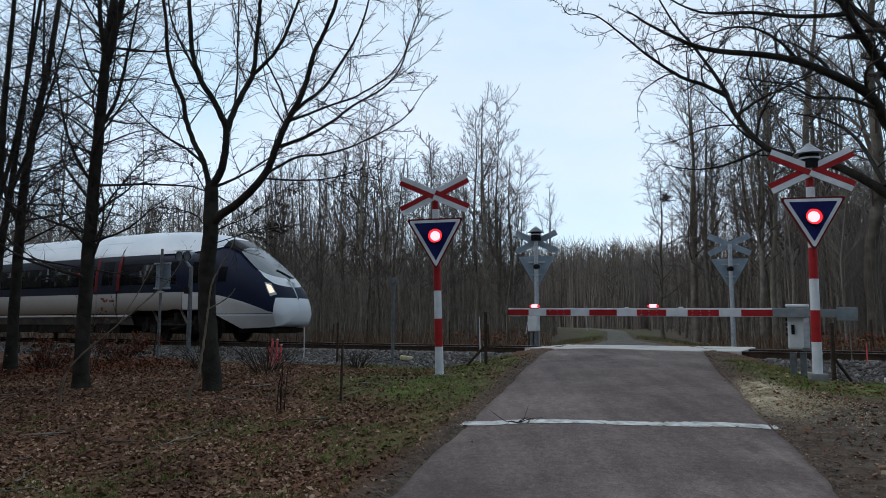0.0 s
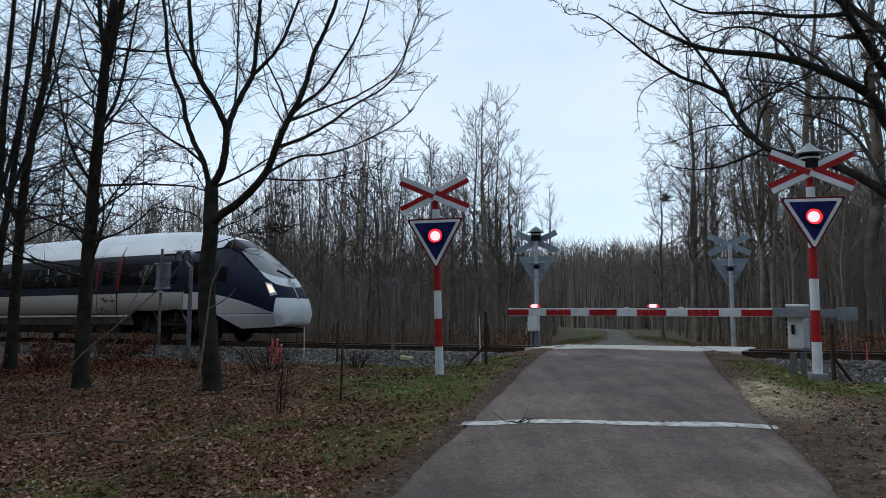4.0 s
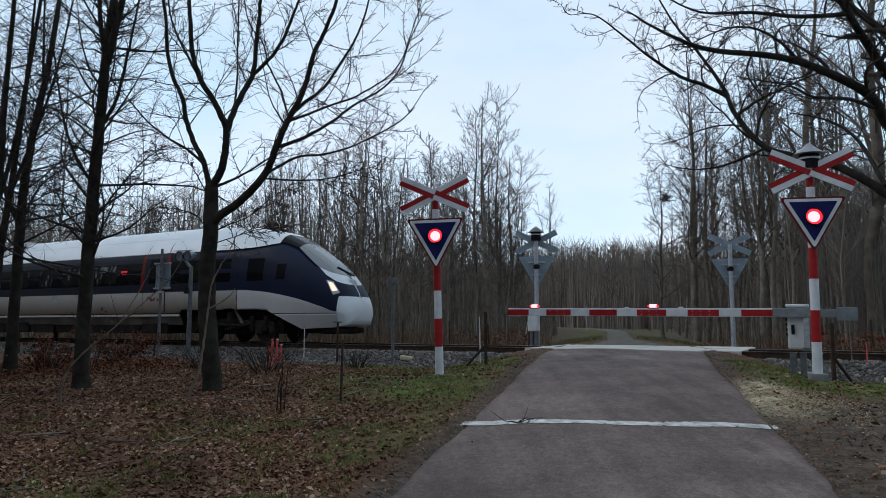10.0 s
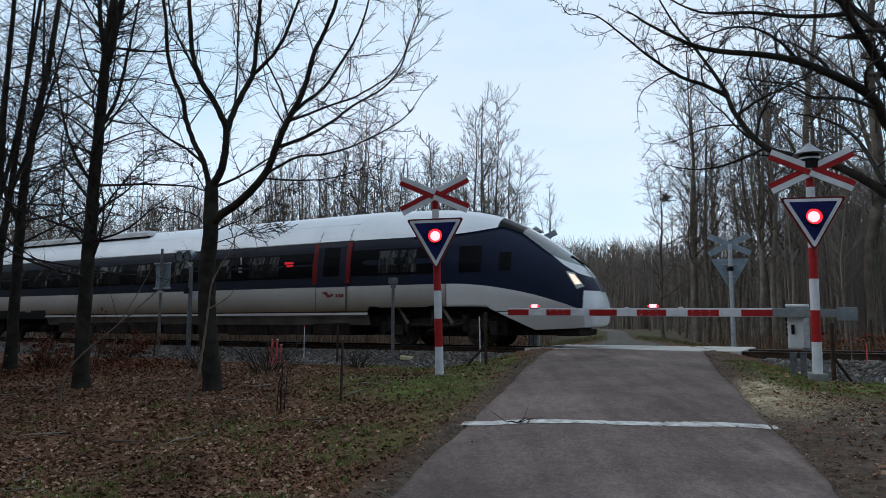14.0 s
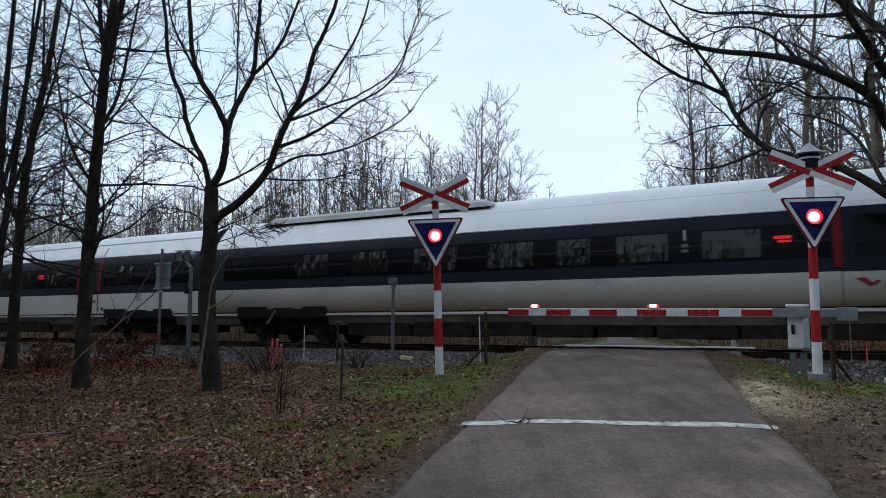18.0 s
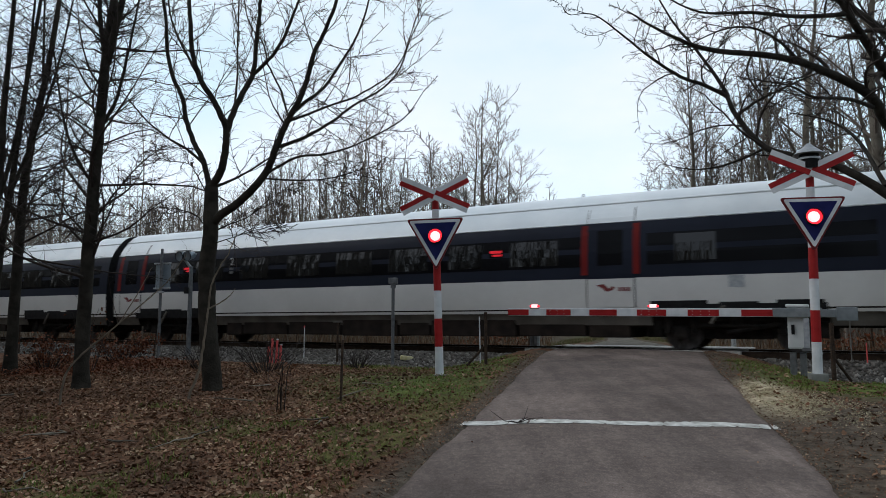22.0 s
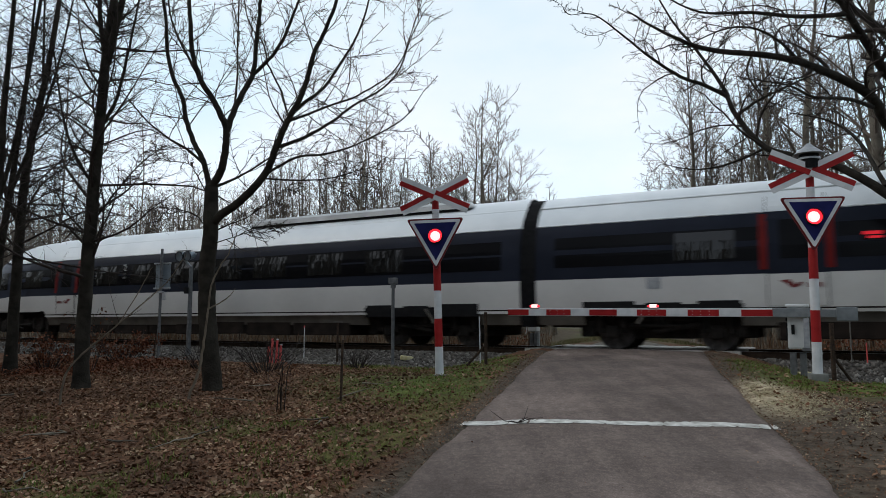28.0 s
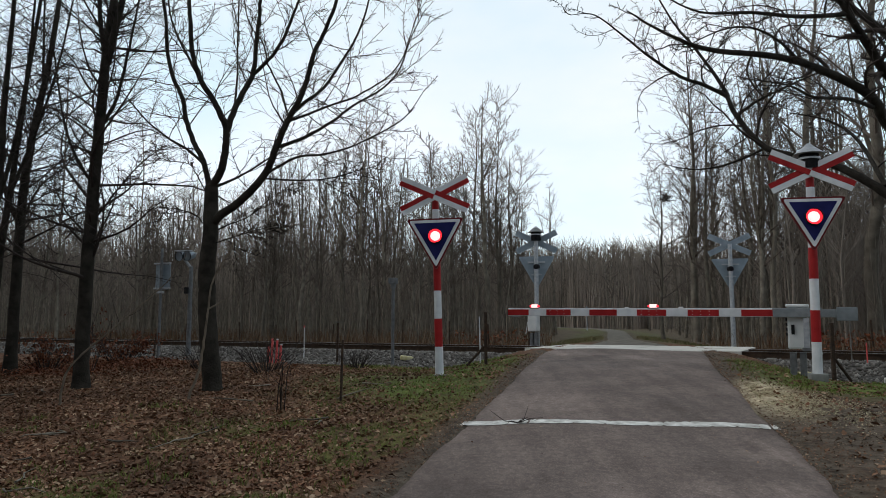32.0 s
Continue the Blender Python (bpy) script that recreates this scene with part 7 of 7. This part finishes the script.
    # withered bracken and beech leaves on the far side
    s0 = np.concatenate([rng.uniform(-0.5, 16, 5200), rng.uniform(-13, -8, 900)])
    xs = np.stack([np.array(at_rail(s, d)) for s, d in zip(s0, 4.6 + 8 * rng.random(len(s0)) ** 1.4)])
    xs = xs[off_road(xs[:, 0], xs[:, 1]) > 2.6]
    p = np.stack([xs[:, 0], xs[:, 1], land(xs[:, 0], xs[:, 1]) + 0.75 * rng.random(len(xs)) ** 1.6], -1)
    leaf_cards("withered_bracken", p, rng.uniform(0.07, 0.15, len(p)), M["redleaf"], "withered rust-brown bracken along the far side", "undergrowth", rng, 0.9)
    # sawdust heap on the right verge
    n = 26000
    xy = np.array([4.35, 9.57]) + rng.normal(0, 1, (n, 2)) * np.array([0.36, 0.85]) @ np.array([[0.97, 0.26], [-0.26, 0.97]])
    xy = xy[off_road(xy[:, 0], xy[:, 1]) > 0.06]
    p = np.stack([xy[:, 0], xy[:, 1], land(xy[:, 0], xy[:, 1]) + 0.006], -1)
    leaf_cards("sawdust", p, rng.uniform(0.006, 0.02, len(p)), M["sawdust"], "pale scattered sawdust beside the lane", "sawdust", rng, 0.25)
    # grit on the bare right verge
    n = 6000
    x, y = rng.uniform(2.8, 8.5, n), rng.uniform(4, 12, n)
    k = (off_road(x, y) > 0.05) & (x > np.interp(y, EDGE_Y, EDGE_R)) & (rng.random(n) < np.clip((11 - y) / 3, 0.1, 1))
    p = np.stack([x[k], y[k], land(x[k], y[k])], -1)
    scatter("verge_grit", p, rng.uniform(0.004, 0.013, len(p)), M["grit"], "grey grit and pebbles on the bare verge", "gravel", Matrix(), rng)
    # crumbs of leaf and bark along the edges of the lane and over the bare verge
    n = 30000
    y = 4.2 + 12 * rng.random(n) ** 1.2
    right = rng.random(n) < 0.62
    x = np.where(right, np.interp(y, EDGE_Y, EDGE_R) - 0.12 + 3.2 * rng.random(n) ** 1.7, np.interp(y, EDGE_Y, EDGE_L) + 0.12 - 1.1 * rng.random(n) ** 1.3)
    p = np.stack([x, y, np.maximum(land(x, y), np.where(off_road(x, y) < 0.05, road_level(x, y) + 0.0, -9)) + 0.008], -1)
    leaf_cards("verge_crumbs", p, 0.008 + 0.026 * rng.random(n) ** 2, M["leaves"], "crumbs of leaf and bark along the edges of the lane", "litter", rng, 0.35)
    # a few crumbs and small stones lying on the lane
    n = 420
    y = 4.6 + 11 * rng.random(n)
    x = np.interp(y, EDGE_Y, EDGE_L) + (np.interp(y, EDGE_Y, EDGE_R) - np.interp(y, EDGE_Y, EDGE_L)) * rng.beta(0.7, 0.7, n)
    p = np.stack([x, y, road_top(x, y) + 0.006], -1)
    leaf_cards("lane_crumbs", p, 0.006 + 0.03 * rng.random(n) ** 3, M["leaves"], "scattered crumbs of leaf and bark on the asphalt", "litter", rng, 0.3)
    # fallen sticks
    rs = random.Random(9)
    for k in range(34):
        x, y = rs.uniform(-9, -0.6), rs.uniform(5.4, 13)
        if float(off_road(x, y)) < 0.5:
            continue
        lim = Limbs()
        L, a = rs.uniform(0.2, 0.75), rs.uniform(0, 6.28)
        pts = [Vector((x + math.cos(a) * L * t + rs.gauss(0, 0.05), y + math.sin(a) * L * t + rs.gauss(0, 0.05), 0)) for t in (0, 0.3, 0.6, 1)]
        for q in pts:
            q.z = float(land(q.x, q.y)) + 0.03
        lim.add(pts, [0.012, 0.011, 0.009, 0.004], 5)
        ob = new("stick", lim.mesh("stick", M["bark_far"]))
        tagged(ob, "fallen dead stick lying on the leaf litter", "stick", "sticks on the forest floor")
    # twig on the lane by the stop line
    lim = Limbs()
    rt = random.Random(3)
    c = Vector((0.88, 8.5, float(road_level(0.88, 8.5)) + 0.03))
    for k in range(6):
        a, L = rt.uniform(-0.4, 1.2) + (math.pi if k % 3 == 0 else 0), rt.uniform(0.15, 0.45)
        lim.add([c, c + Vector((math.cos(a) * L * 0.5, math.sin(a) * L * 0.5, rt.uniform(0.0, 0.06))), c + Vector((math.cos(a) * L, math.sin(a) * L, rt.uniform(0, 0.22 if k < 2 else 0.04)))], [0.006, 0.004, 0.002], 4)
    tagged(new("broken_twig", lim.mesh("broken_twig", M["twig"])), "broken twig lying on the lane at the stop line", "twig")
    # bushes with rust-coloured leaves and bare shrubs
    for x, y, h, w, leaves, n, seed, lab in ((-7.9, 17.6, 0.8, 1.0, 1000, 34, 1, "low beech bush holding rust-red leaves"), (-9.2, 16.6, 0.85, 0.9, 760, 28, 2, "low beech bush with rust-red leaves"), (-7.6, 15.2, 1.6, 0.55, 70, 12, 3, "beech sapling with a few rust-red leaves"),
                                             (-5.2, 15.6, 0.7, 0.8, 0, 30, 4, "tangle of bare brambles"), (-3.5, 14.2, 0.75, 0.9, 0, 34, 5, "tangle of bare brambles"), (-2.35, 10.4, 0.95, 0.4, 6, 5, 6, "dry bare stalks standing in the litter"), (-2.0, 16.5, 0.45, 0.8, 0, 26, 7, "low bare brambles by the ballast"), (10.5, 18.2, 0.5, 0.9, 60, 26, 8, "dry undergrowth beside the track")):
        b = spot(x, y)
        bush = empty("bush", pose(x, y, b.z), lab, "bush")
        rb = random.Random(seed)
        stems, tips = Limbs(), []
        for k in range(n):
            a, o = rb.uniform(0, 6.28), rb.random() ** 0.6
            top = Vector((math.cos(a) * w * o, math.sin(a) * w * o, h * rb.uniform(0.45, 1.0)))
            foot = Vector((top.x * 0.25, top.y * 0.25, -0.03))
            q = [foot, foot.lerp(top, 0.5) + Vector((rb.gauss(0, 0.06), rb.gauss(0, 0.06), 0.1)), top]
            stems.add(q, [0.009, 0.006, 0.003], 4)
            for j in range(4):
                t = rb.uniform(0.3, 1)
                s0 = foot.lerp(top, t)
                s1 = s0 + Vector((rb.gauss(0, 0.14), rb.gauss(0, 0.14), rb.uniform(-0.02, 0.2)))
                stems.add([s0, (s0 + s1) / 2 + Vector((0, 0, 0.03)), s1], [0.004, 0.003, 0.0015], 3)
                tips += [s1, (s0 + s1) / 2]
        part("tangle", stems.mesh("tangle", M["twig"]), None, bush)
        if leaves:
            pl = np.array([tips[rb.randrange(len(tips))] + Vector((rb.gauss(0, 0.05), rb.gauss(0, 0.05), rb.gauss(0, 0.04))) for k in range(leaves)])
            lf = leaf_cards("foliage", pl, rng.uniform(0.05, 0.09, len(pl)), M["redleaf"], "withered rust-red leaves", "", rng, 0.9)
            lf.parent = bush


build_ground()
build_road()
build_track()
build_crossing()
build_posts()
build_near_trees()
build_forest()
build_cover()
CARS = build_train()


def motions():
    """The train waits, creeps and draws past; its wheels roll."""
    starts = (0.0, END_LEN, END_LEN + MID_LEN, 2 * END_LEN + 2 * MID_LEN)
    times = [i * 0.5 for i in range(65)]
    for car, back in zip(CARS, starts):
        turn = 180 if car is CARS[3] else 0
        walk(car, [(t, rail_pose(nose_at(t) - back, 0, 0, turn)) for t in times])
    rolls = [0.0]
    t = 0.0
    while t < 31.9:
        v = max(0.3, nose_at(min(32, t + 0.1)) - nose_at(t)) if t > 5 else 0.3
        t = min(32.0, t + max(1 / 15, min(1.0, 0.05 / v if v > 0.3 else 1.0)))
        t = round(t * 30) / 30
        rolls.append(t)
    for ws, dx in WHEELS:
        sign = -1 if ws.parent.parent is CARS[3] else 1
        walk(ws, [(t, Matrix.Translation((dx, 0, 0.43)) @ Matrix.Rotation(sign * (nose_at(t) - NOSE_AT[0]) / 0.43, 4, "Y")) for t in rolls])


motions()
